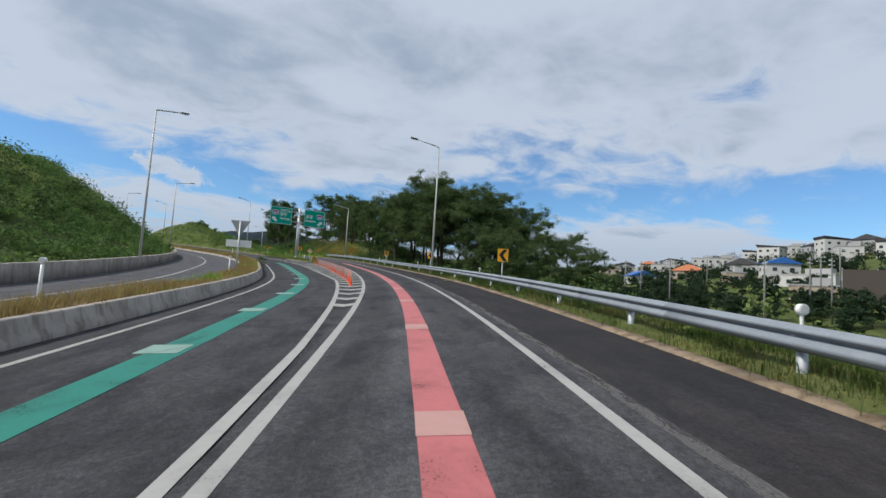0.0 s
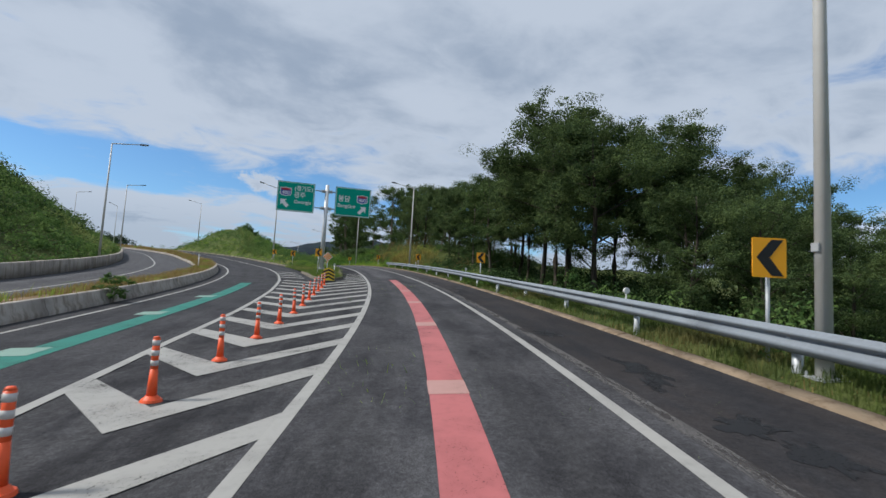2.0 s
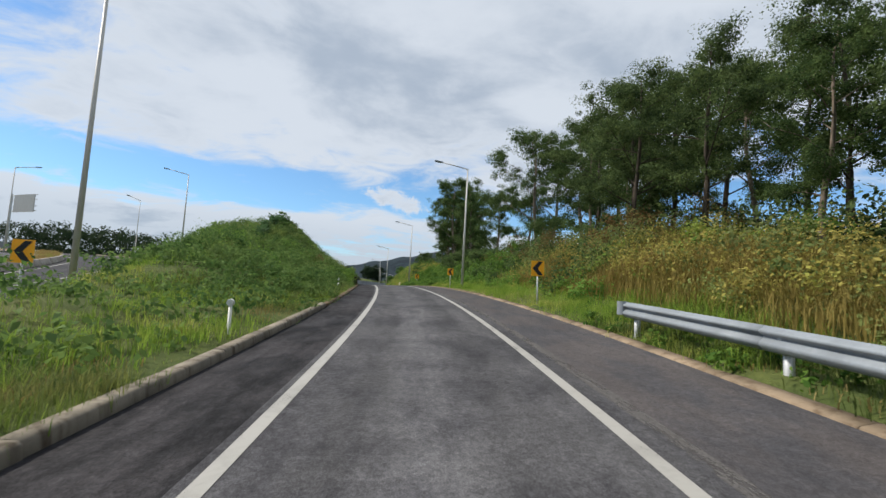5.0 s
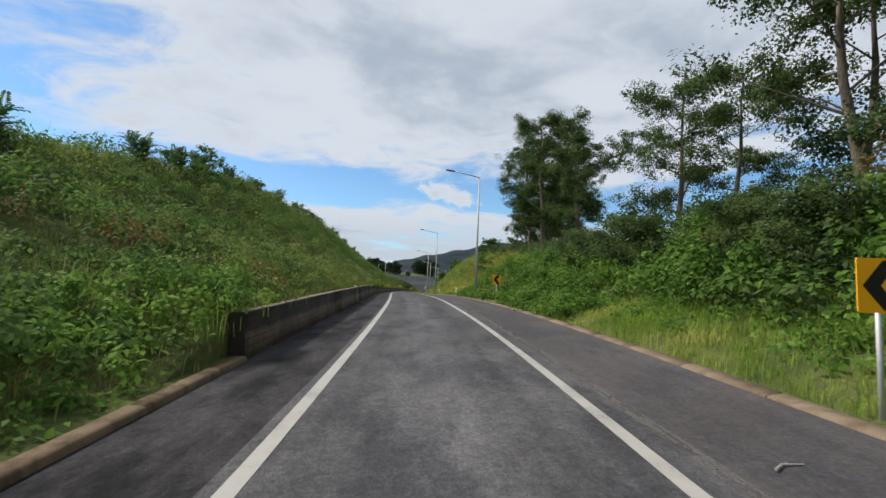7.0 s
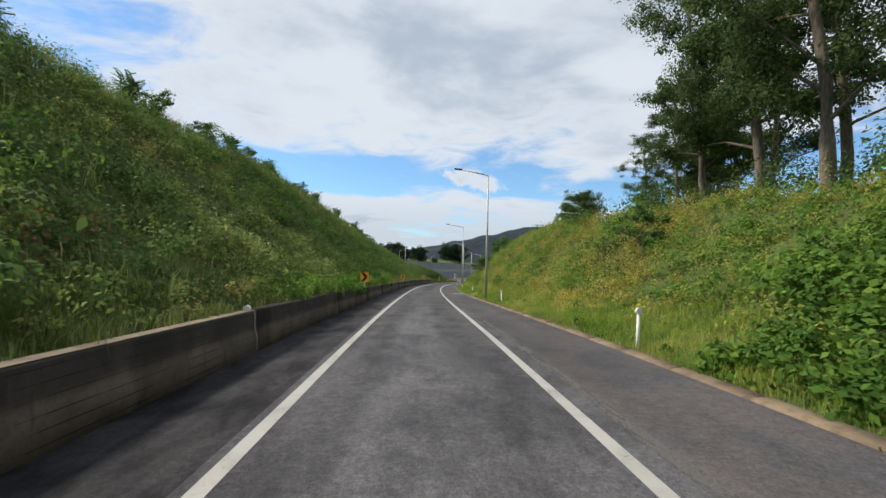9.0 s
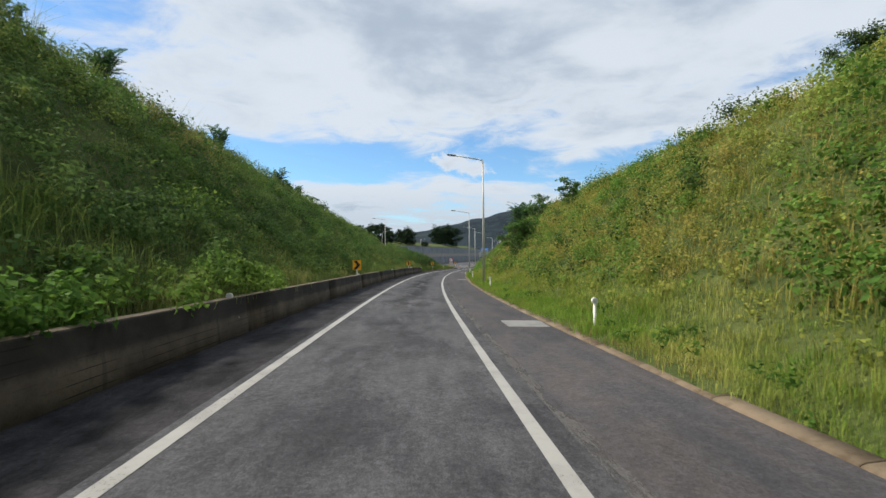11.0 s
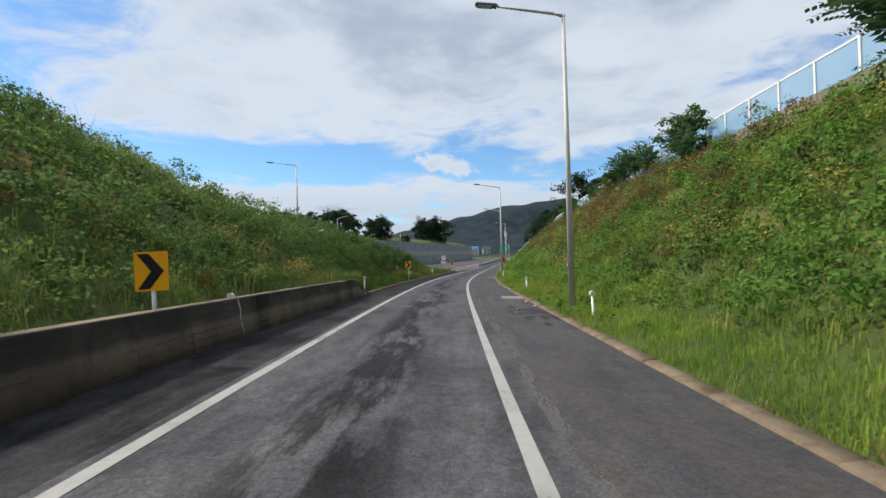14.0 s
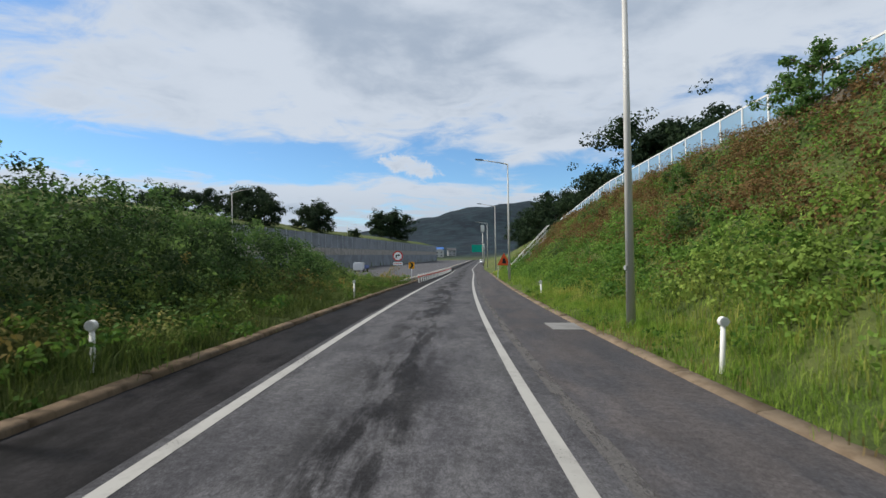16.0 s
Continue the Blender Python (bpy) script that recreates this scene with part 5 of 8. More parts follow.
direction_board(-2.91, 7.18, (-1.05, -0.66), 45, (-0.96, 0.44), (("(경기도)", 0.56, 0.70, 0.82, 0.92), ("광주", 0.63, 0.36, 0.17, 0.95), ("Gwangju", 0.46, 0.66, -0.48, 1.0)))
direction_board(2.58, 7.19, (0.95, -0.72), -45, (0.90, 0.36), (("봉담", 0.68, -0.88, 0.26, 0.95), ("Bongdam", 0.50, -0.62, -0.42, 0.95)))

# give-way sign seen from behind, on the median
e = thing("give_way_sign", (1.8, 16.2, 0.9), ramp.yaw(21), "triangular road sign seen from its grey back above a blank board", "road sign")
bm = bmesh.new()
tube(bm, (0, 0, -0.2), (0, 0, 3.1), 0.04)
part("post", bm, M["post_steel"], e, smooth=True)
bm = bmesh.new()
plate(bm, [(x, z + 2.7) for x, z in ((-0.54, 0.46), (0, -0.46), (0.54, 0.46))][::-1], 0.012, Matrix.Translation((0, 0.03, 0)))
part("triangle", bm, M["sign_back"], e)
bm = bmesh.new()
plate(bm, [(x, z + 1.85) for x, z in round_rect(1.38, 0.40, 0.02)], 0.012, Matrix.Translation((0, 0.03, 0)))
part("lower_board", bm, M["white_plastic"], e)

# ---- gantry sign far off on the other road, seen from behind ----
gz = float(ground_at(-31.6, 172.0))
e = thing("gantry_sign", (-31.6, 172.0, gz), radians(-33), "large grey-backed sign board on a steel post, far off", "road sign")
bm = bmesh.new()
plate(bm, [(x, z + 18.5 - gz) for x, z in round_rect(6.2, 3.1, 0.1)], 0.12)
part("board", bm, M["sign_back"], e)
bm = bmesh.new()
tube(bm, (-4.6, 0.3, -0.5), (-4.6, 0.3, 20.4 - gz), 0.22, 0.18)
part("post", bm, M["post_steel"], e, smooth=True)
for z in (17.2, 18.0, 19.2, 20.0):
    bm = bmesh.new()
    tube(bm, (-5.2, 0.3, z - gz), (3.3, 0.3, z - gz), 0.08, sides=8)
    part("crossbar", bm, M["post_steel"], e)
for x in (-2.2, 0.0, 2.2):
    bm = bmesh.new()
    box(bm, (0.10, 0.08, 3.2), (x, 0.2, 18.5 - gz))
    part("stiffener", bm, M["post_steel"], e)

# ---- oil stains on the shoulder ----
st = random.Random(4)
stains = [(39.0, 3.04, 0.75, 0.30), (42.4, 2.72, 0.6, 0.22), (36.8, 2.9, 0.35, 0.28), (36.1, 3.0, 0.4, 0.22), (38.2, 2.75, 0.3, 0.12), (62.1, 2.75, 0.7, 0.12), (64.6, 2.8, 0.5, 0.14), (55.0, 2.8, 0.5, 0.2), (57.0, 3.3, 0.6, 0.22), (27.0, 2.9, 0.5, 0.2),
          (282.0, 2.75, 0.5, 0.10), (279.0, 3.0, 0.6, 0.12), (285.5, 3.2, 0.4, 0.16), (27.6, 3.3, 0.3, 0.12), (274.2, 4.0, 1.0, 0.10), (273.0, 4.1, 1.1, 0.12)]
for k in range(22):                               # a soaked stretch below the slope
    u = st.gauss(273.4, 1.25)
    stains.append((u, min(4.05, max(2.5, st.gauss(3.45 + (u - 273.4) * 0.12, 0.36))), st.uniform(0.12, 0.5), st.uniform(0.05, 0.15)))
for i, (u, w, a, b) in enumerate(stains):
    dz = 0.0032 + 0.00003 * i
    v = [P(u, w, dz)]
    n = 40
    for k in range(n):
        t = 2 * math.pi * k / n
        r = 0.85 + 0.22 * math.sin(2 * t + u) + 0.2 * math.sin(5 * t + 2 * u) + 0.14 * math.sin(9 * t + 3 * u) + st.uniform(-0.2, 0.2)
        v.append(P(u + a * r * math.cos(t), w + b * r * math.sin(t), dz))
    tagged(mesh_object("oil_stain", [tuple(q) for q in v], [(0, k + 1, (k + 1) % n + 1) for k in range(n)], M["oil"]), "dark oil stain soaked into the asphalt", "oil stain", "oil stains", "structure")

# pale patch of mended asphalt beside the island's kerb
v = [P(u, w, 0.0015) for u, w in ((64.6, -3.3), (64.7, -2.35), (65.5, -2.2), (66.4, -2.25), (67.6, -3.05), (67.2, -3.38), (65.8, -3.4))]
tagged(mesh_object("road_patch", [tuple(q) for q in v], [tuple(range(len(v)))], M["opposite"]), "pale mended patch in the dark gore asphalt", "road patch", kind="structure")
# flat stone slab lying in the island's grass
e = thing("slab", P(70.75, -4.35, 0.165), ramp.yaw(70) + 0.15, "flat pale concrete slab half sunk in the island grass", "slab")
bm = bmesh.new()
box(bm, (0.9, 0.28, 0.09), (0, 0, 0), Matrix.Rotation(0.04, 4, "Y"), 0.012)
part("stone", bm, M["cover"], e)

# scraps of litter along the shoulder
for u, w, a, b, mat, label in ((278.2, 4.12, 0.16, 0.10, "sign_white", "white scrap of litter lying at the kerb"), (276.05, 4.1, 0.14, 0.11, "sign_white", "white scrap of litter lying at the kerb"), (275.0, 3.36, 0.13, 0.07, "band", "pale scrap of litter on the shoulder asphalt")):
    c = P(u, w, 0.004)
    e = thing("litter", c, st.uniform(0, 3), label, "litter", "litter on the shoulder")
    bm = bmesh.new()
    grid = [[bm.verts.new((a * (i / 3 - 0.5) + st.uniform(-0.01, 0.01), b * (j / 3 - 0.5) + st.uniform(-0.01, 0.01), st.uniform(0.0, 0.035))) for j in range(4)] for i in range(4)]
    for i in range(3):
        for j in range(3):
            bm.faces.new((grid[i][j], grid[i + 1][j], grid[i + 1][j + 1], grid[i][j + 1]))
    bmesh.ops.solidify(bm, geom=bm.faces[:], thickness=0.003)
    part("scrap", bm, M[mat], e)

e = thing("stick", P(125.9, 2.78, 0.012), ramp.yaw(126) + 0.5, "pale broken stick lying on the shoulder asphalt", "stick")
bm = bmesh.new()
tube(bm, (-0.19, 0, 0), (-0.02, 0.03, 0.004), 0.011, 0.010, 6)
tube(bm, (-0.02, 0.03, 0.004), (0.18, -0.05, 0), 0.010, 0.007, 6)
tube(bm, (0.02, 0.01, 0.004), (0.10, 0.05, 0.0), 0.007, 0.004, 6)
part("wood", bm, M["lime"], e)

# ---- drain covers on the shoulder ----
for u, w0, w1 in ((211.2, 3.0, 4.15), (247.8, 3.25, 4.2), (280.0, 3.3, 4.22), (311.0, 3.4, 4.22)):
    c = P(u + 0.6, (w0 + w1) / 2)
    e = thing("drain_cover", c, ramp.yaw(u), "pale concrete drain cover set in the shoulder", "drain cover", "drain covers")
    bm = bmesh.new()
    b = math.tan(radians(float(ramp.row(u)[0][3])))
    box(bm, (w1 - w0, 1.25, 0.04), (0, 0, -0.008), Matrix.Rotation(-math.atan(b), 4, "Y"), 0.006)
    part("slab", bm, M["cover"], e)

# ---- noise fence along the right-hand ridge ----
fence = thing("noise_fence", P(300, 15.0), 0, "low clear-panelled fence with white posts on the ridge", "fence")
f_inv = fence.matrix_basis.inverted()


def ridge_point(u, dz=0.0):
    p = P(u, 14.6)
    return Vector((p.x, p.y, float(np.interp(u, RIDGE_R[:, 0], RIDGE_R[:, 1])) + ramp.at(u, 14.6)[2] + 0.42 + dz))


bay = np.arange(256, 372, 2.0)
for a, b in zip(bay[:-1], bay[1:]):
    p, q = ridge_point(a), ridge_point(b)
    bm = bmesh.new()
    m = Matrix.Translation(p) @ Matrix.Rotation(ramp.yaw(a), 4, "Z")
    box(bm, (0.09, 0.11, 1.75), (0, 0, 0.62), m, 0.008)
    o = part("post", bm, M["white_plastic"], fence)
    o.matrix_parent_inverse = f_inv
    for name, z0, z1, mat, off in (("panel", 0.30, 1.42, "pane", 0.02), ("top_rail", 1.42, 1.50, "white_plastic", 0.05), ("footing", -1.9, 0.26, "kerb_clean", 0.14)):
        side = Vector((math.cos(ramp.yaw(a)), math.sin(ramp.yaw(a)), 0)) * off / 2
        lo, hi = Vector((0, 0, z0)), Vector((0, 0, z1))
        ring = [p - side + lo, q - side + lo, q + side + lo, p + side + lo, p - side + hi, q - side + hi, q + side + hi, p + side + hi]
        o = mesh_object(name, [tuple(v) for v in ring], [(0, 3, 2, 1), (4, 5, 6, 7), (0, 1, 5, 4), (1, 2, 6, 5), (2, 3, 7, 6), (3, 0, 4, 7)], M[mat], fence)
        o.matrix_parent_inverse = f_inv

# ---- stair rail up the slope, far along the ramp ----
e = thing("stair", P(352, 5.4, 0.1), ramp.yaw(352), "narrow slope stair with pale handrails", "stair")
for k in range(2):
    bm = bmesh.new()
    for h in (0.55, 1.05):
        tube(bm, (0.3, 1.4 * k, h), (4.8, 1.4 * k, 4.6 + h), 0.03, sides=8)
    for d in range(0, 12, 2):
        x = 0.3 + 4.5 * d / 11
        tube(bm, (x, 1.4 * k, (x - 0.3) * 1.02 - 0.5), (x, 1.4 * k, (x - 0.3) * 1.02 + 1.05), 0.03, sides=8)
    part("handrail", bm, M["white_plastic"], e)
for k in range(16):
    bm = bmesh.new()
    box(bm, (0.46, 1.3, 0.3), (0.5 + 0.28 * k, 0.7, -0.05 + 0.286 * k))
    part("step", bm, M["cover"], e)

# ---- works sign, turn sign and the low marker row where the roads meet ----
e = thing("works_sign", P(348.8, 5.0, 1.0), ramp.yaw(349), "orange triangular roadworks sign on a folding stand", "roadworks sign")
bm = bmesh.new()
plate(bm, [(-0.72, 0.42), (0.72, 0.42), (0, 1.7)], 0.03)
tri = part("board", bm, M["orange"], e)
bm = bmesh.new()
plate(bm, [(-0.22, 0.62), (0.24, 0.62), (0.08, 1.15), (-0.1, 1.15)], 0.005, Matrix.Translation((0, -0.008, 0)))
part("symbol", bm, M["black"], tri)
bm = bmesh.new()
for x in (-0.6, 0.6):
    tube(bm, (x, 0.02, 0.4), (x * 1.1, 0.5, -0.9), 0.025, sides=6)
    tube(bm, (x, 0.02, 0.4), (x * 1.1, -0.3, -0.9), 0.025, sides=6)
part("stand", bm, M["post_steel"], e)

e = thing("turn_sign", P(356, -7.3, 0.45), ramp.yaw(356), "round red-rimmed no-turn sign over a white plate", "road sign")
bm = bmesh.new()
tube(bm, (0, 0.05, -0.8), (0, 0.05, 2.6), 0.045)
part("post", bm, M["post_steel"], e, smooth=True)
for r, y, mat, name in ((0.62, 0.0, "sign_red", "rim"), (0.48, -0.006, "sign_white", "disc")):
    bm = bmesh.new()
    plate(bm, [(r * math.cos(radians(a)), 2.1 + r * math.sin(radians(a))) for a in range(0, 360, 15)], 0.02, Matrix.Translation((0, y, 0)))
    part(name, bm, M[mat], e)
bm = bmesh.new()
plate(bm, [(-0.26, 1.82), (-0.12, 1.82), (-0.12, 2.14), (0.06, 2.14), (0.06, 2.02), (0.30, 2.2), (0.06, 2.38), (0.06, 2.26), (-0.26, 2.26)], 0.004, Matrix.Translation((0, -0.012, 0)))
part("arrow", bm, M["black"], e)
bm = bmesh.new()
plate(bm, [(x, z + 1.18) for x, z in round_rect(1.15, 0.36, 0.03)], 0.02)
part("lower_plate", bm, M["sign_white"], e)
bm = bmesh.new()
plate(bm, [(x, z + 1.18) for x, z in ((-0.45, -0.04), (0.45, -0.04), (0.45, 0.04), (-0.45, 0.04))], 0.003, Matrix.Translation((0, -0.005, 0)))
part("writing_bar", bm, M["sign_red"], e)


def small_post():
    e = thing("divider_post", (0, 0, 0), 0, "short pale divider post with a red band", "divider post", "row of divider posts")
    bm = bmesh.new()
    tube(bm, (0, 0, 0), (0, 0, 0.75), 0.05, 0.045, 8)
    part("shaft", bm, M["white_plastic"], e)
    bm = bmesh.new()
    tube(bm, (0, 0, 0.45), (0, 0, 0.58), 0.052, sides=8)
    part("band", bm, M["sign_red"], e)
    return e


sp = small_post()
for k in range(30):
    u = 340 + 1.7 * k
    stand(sp, k, ramp, u, float(np.interp(u, [340, 355, 395], [-2.9, -2.7, -2.2])), 0, 0.0)

# ---- noise barrier beside the main road ----
barrier = thing("noise_barrier", P(400, -36.5), 0, "long grey panelled noise barrier beside the main road", "noise barrier")
b_inv = barrier.matrix_basis.inverted()


def barrier_base(u):
    return Vector((float(np.interp(u, BARRIER[:, 1], BARRIER[:, 0])), u, 9.2))


bars = np.arange(378, 600, 4.0)
for a, b in zip(bars[:-1], bars[1:]):
    p, q = barrier_base(a), barrier_base(b)
    side = Vector(((q - p).y, -(q - p).x, 0)).normalized()
    for name, z0, z1, off, mat in (("panel", 0.04, 3.5, 0.06, "noise_wall"), ("parapet", -1.8, 0.0, 0.22, "wall_pale"), ("retaining_slab", -6.2, -1.8, 0.30, "noise_wall")):
        d = (q - p) * 0.004
        ring = [v + side * k * off + Vector((0, 0, z)) for z in (z0, z1) for v, k in ((p + d, -1), (q - d, -1), (q - d, 1), (p + d, 1))]
        o = mesh_object(name, [tuple(v) for v in ring], [(0, 3, 2, 1), (4, 5, 6, 7), (0, 1, 5, 4), (1, 2, 6, 5), (2, 3, 7, 6), (3, 0, 4, 7)], M[mat], barrier)
        o.matrix_parent_inverse = b_inv
    bm = bmesh.new()
    box(bm, (0.18, 0.18, 3.6), (0, 0, 1.8), Matrix.Translation(p), 0.01)
    o = part("post", bm, M["post_steel"], barrier)
    o.matrix_parent_inverse = b_inv

# camera mast far ahead
e = thing("camera_mast", P(440, 4.0), ramp.yaw(440), "tall pale mast with a white box on top", "camera mast")
bm = bmesh.new()
tube(bm, (0, 0, -0.3), (0, 0, 10.5), 0.16, 0.11, 10)
part("mast", bm, M["lamp_steel"], e, smooth=True)
bm = bmesh.new()
box(bm, (1.0, 0.8, 1.9), (0, 0, 11.0), None, 0.08)
part("equipment_box", bm, M["white_plastic"], e)
e = thing("far_direction_sign", P(470, 2.0), ramp.yaw(470), "small green direction board far along the road", "direction sign")
bm = bmesh.new()
tube(bm, (2.2, 0.1, -0.3), (2.2, 0.1, 7.2), 0.14)
part("mast", bm, M["lamp_steel"], e, smooth=True)
bm = bmesh.new()
plate(bm, [(x, z + 5.6) for x, z in round_rect(4.2, 2.6, 0.1)], 0.08)
part("board", bm, M["sign_green"], e)


# ---- vehicles far off on the main road ----
def car(at, turn, body_mat, label):
    e = thing("car", at, turn, label, "car")
    bm = bmesh.new()
    side = [(-2.15, 0.32), (-2.2, 0.62), (-1.95, 0.86), (-1.1, 0.95), (-0.55, 1.40), (0.75, 1.44), (1.5, 1.0), (2.1, 0.92), (2.2, 0.6), (2.15, 0.32)]
    lo = [bm.verts.new((-0.86, y, z)) for y, z in side]
    hi = [bm.verts.new((0.86, y, z)) for y, z in side]
    bm.faces.new(lo)
    bm.faces.new(hi[::-1])
    for k in range(len(side)):
        q = (k + 1) % len(side)
        bm.faces.new((lo[k], lo[q], hi[q], hi[k]))
    bmesh.ops.bevel(bm, geom=bm.edges[:], offset=0.05, segments=2, affect="EDGES")
    part("body", bm, body_mat, e, smooth=False)
    for y0, y1, z0, z1 in ((-1.02, -0.62, 1.02, 1.34), (1.44, 0.86, 1.06, 1.38)):
        bm = bmesh.new()
        v = [bm.verts.new(q) for q in ((-0.7, y0 + (-0.03 if y0 < 0 else 0.03), z0), (0.7, y0 + (-0.03 if y0 < 0 else 0.03), z0), (0.66, y1 + (-0.03 if y0 < 0 else 0.03), z1), (-0.66, y1 + (-0.03 if y0 < 0 else 0.03), z1))]
        bm.faces.new(v)
        part("windscreen", bm, M["glass_dark"], e)
    for x in (-0.8, 0.8):
        for y in (-1.35, 1.35):
            bm = bmesh.new()
            tube(bm, (x - 0.1, y, 0.32), (x + 0.1, y, 0.32), 0.32, sides=18)
            part("wheel", bm, M["rubber"], e)
    return e


car(P(484, 3.4, 0.0), ramp.yaw(484), M["car_white"], "small white car far along the road")
e = thing("truck", P(392, -20, -0.02), ramp.yaw(392) + math.pi, "light blue-decked truck on the main road", "truck")
bm = bmesh.new()
box(bm, (1.9, 1.6, 1.5), (0, 2.2, 1.15), None, 0.12)
part("cab", bm, M["car_white"], e)
bm = bmesh.new()
box(bm, (2.0, 3.6, 0.6), (0, -0.7, 1.0), None, 0.03)
part("bed", bm, M["car_blue"], e)
for x in (-0.85, 0.85):
    for y in (-1.6, 2.0):
        bm = bmesh.new()
        tube(bm, (x - 0.12, y, 0.38), (x + 0.12, y, 0.38), 0.38, sides=18)
        part("wheel", bm, M["rubber"], e)


# ---- village on the eastern slope ----
def village_spot(bearing, dist):
    x, y = VX + math.sin(radians(bearing)) * dist, VY + math.cos(radians(bearing)) * dist
    return (x, y, float(ground_at(x, y)))


def house(x, y, turn, w, d, storeys, wall_mat, roof_mat, roof, label):
    z = float(ground_at(x, y)) - 0.3
    e = thing("house", (x, y, z), turn, label, "house", "village houses")
    h = 2.9 * storeys + 0.4
    bm = bmesh.new()
    box(bm, (w, d, h), (0, 0, h / 2))
    part("wall", bm, wall_mat, e)
    bm = bmesh.new()
    if roof == "flat":
        box(bm, (w + 0.3, d + 0.3, 0.35), (0, 0, h + 0.17))
        box(bm, (w * 0.4, d * 0.4, 1.6), (w * 0.2, 0, h + 1.1))
    elif roof == "mono":
        v = [bm.verts.new(q) for q in ((-w / 2 - 0.4, -d / 2 - 0.4, h + 1.2), (w / 2 + 0.4, -d / 2 - 0.4, h), (w / 2 + 0.4, d / 2 + 0.4, h), (-w / 2 - 0.4, d / 2 + 0.4, h + 1.2))]
        u = [bm.verts.new(q.co + Vector((0, 0, 0.25))) for q in v]
        low = [bm.verts.new((q.co.x * 0.92, q.co.y * 0.92, h - 0.05)) for q in v]
        bm.faces.new(u)
        for k in range(4):
            bm.faces.new((v[k], v[(k + 1) % 4], u[(k + 1) % 4], u[k]))
            bm.faces.new((low[k], low[(k + 1) % 4], v[(k + 1) % 4], v[k]))
    else:
        rz = h + w * 0.22
        a = [bm.verts.new(q) for q in ((-w / 2 - 0.5, -d / 2 - 0.5, h), (w / 2 + 0.5, -d / 2 - 0.5, h), (w / 2 + 0.5, d / 2 + 0.5, h), (-w / 2 - 0.5, d / 2 + 0.5, h), (0, -d / 2 + (1.5 if roof == "hip" else -0.5), rz), (0, d / 2 - (1.5 if roof == "hip" else -0.5), rz))]
        for f in ((0, 1, 4), (1, 2, 5, 4), (2, 3, 5), (3, 0, 4, 5), (0, 3, 2, 1)):
            bm.faces.new([a[k] for k in f])
    part("roof", bm, roof_mat, e)
    for s in range(storeys):
        for face in range(4):
            length = w if face % 2 == 0 else d
            for k in range(max(1, int(length / 3.2))):
                c = -length / 2 + (k + 0.5) * length / max(1, int(length / 3.2))
                m = Matrix.Rotation(radians(90 * face), 4, "Z") @ Matrix.Translation((c, -(d if face % 2 == 0 else w) / 2 - 0.02, 1.5 + 2.9 * s))
                bm = bmesh.new()
                box(bm, (1.35, 0.08, 1.25), (0, 0, 0), m)
                win = part("window", bm, M["sign_back"], e)
                bm = bmesh.new()
                box(bm, (1.15, 0.04, 1.05), (0, -0.035, 0), m)
                part("pane", bm, M["glass_dark"], win)
    return e


ROOFS = (("house_white", "roof_dark", "mono", "white rendered house under a sloping dark roof"), ("house_white", "house_grey", "flat", "white flat-roofed village house"),
         ("house_grey", "roof_dark", "gable", "grey village house with a dark gable roof"), ("house_tan", "roof_orange", "hip", "tan village house with an orange hipped roof"),
         ("house_white", "roof_blue", "gable", "white shed-like house with a blue roof"), ("house_tan", "house_grey", "flat", "tan flat-roofed village house"))
hr = random.Random(11)
for bearing, dist, kind, w, d, st in ((53.2, 178, 5, 10, 9, 2), (54.8, 205, 2, 9, 8, 2), (56.3, 150, 4, 10, 7, 1), (57.2, 215, 3, 9, 9, 2), (58.6, 190, 1, 11, 8, 2), (60.0, 225, 0, 9, 8, 2), (61.3, 160, 3, 13, 10, 1),
                                      (62.4, 235, 1, 12, 9, 2), (64.0, 200, 1, 13, 9, 2), (65.2, 132, 5, 6, 5, 1), (66.2, 185, 2, 14, 9, 1), (67.0, 232, 0, 10, 9, 2), (68.4, 205, 0, 10, 8, 3), (69.0, 128, 4, 9, 7, 2),
                                      (70.0, 240, 1, 10, 8, 2), (71.2, 120, 1, 16, 6, 1), (72.0, 215, 2, 11, 9, 2), (73.1, 205, 0, 11, 9, 3), (74.2, 190, 1, 9, 8, 2), (71.6, 92, 5, 8, 5, 1), (75.8, 215, 2, 12, 10, 2),
                                      (55.6, 232, 1, 10, 8, 1), (59.2, 245, 2, 10, 8, 2), (77.5, 180, 0, 10, 8, 2)):
    a = radians(bearing)
    wall_mat, roof_mat, roof, label = ROOFS[kind]
    dist *= 1.4
    house(VX + math.sin(a) * dist, VY + math.cos(a) * dist, -a + hr.uniform(-0.5, 0.5), w, d, st, M[wall_mat], M[roof_mat], roof, label)
# hamlet at the foot of the mountain
for x, y, kind, w, d in ((78, 655, 1, 12, 9), (84, 690, 0, 10, 8), (66, 700, 3, 10, 9), (92, 672, 1, 14, 8), (98, 720, 4, 11, 8), (72, 735, 1, 9, 8), (108, 700, 2, 10, 8), (88, 750, 0, 12, 9)):
    wall_mat, roof_mat, roof, label = ROOFS[kind]
    house(x, y + 90, hr.uniform(0, 3), w, d, 2, M[wall_mat], M[roof_mat], roof, label)
e = thing("shed", village_spot(64.6, 76), -1.0, "small white shed with a teal side tank", "shed")
bm = bmesh.new()
box(bm, (3.6, 2.6, 2.1), (0, 0, 1.0), None, 0.03)
part("wall", bm, M["house_white"], e)
bm = bmesh.new()
box(bm, (4.0, 3.0, 0.14), (0, 0, 2.12))
part("roof", bm, M["white_plastic"], e)
bm = bmesh.new()
box(bm, (1.5, 1.8, 2.0), (2.6, 0, 1.0), None, 0.1)
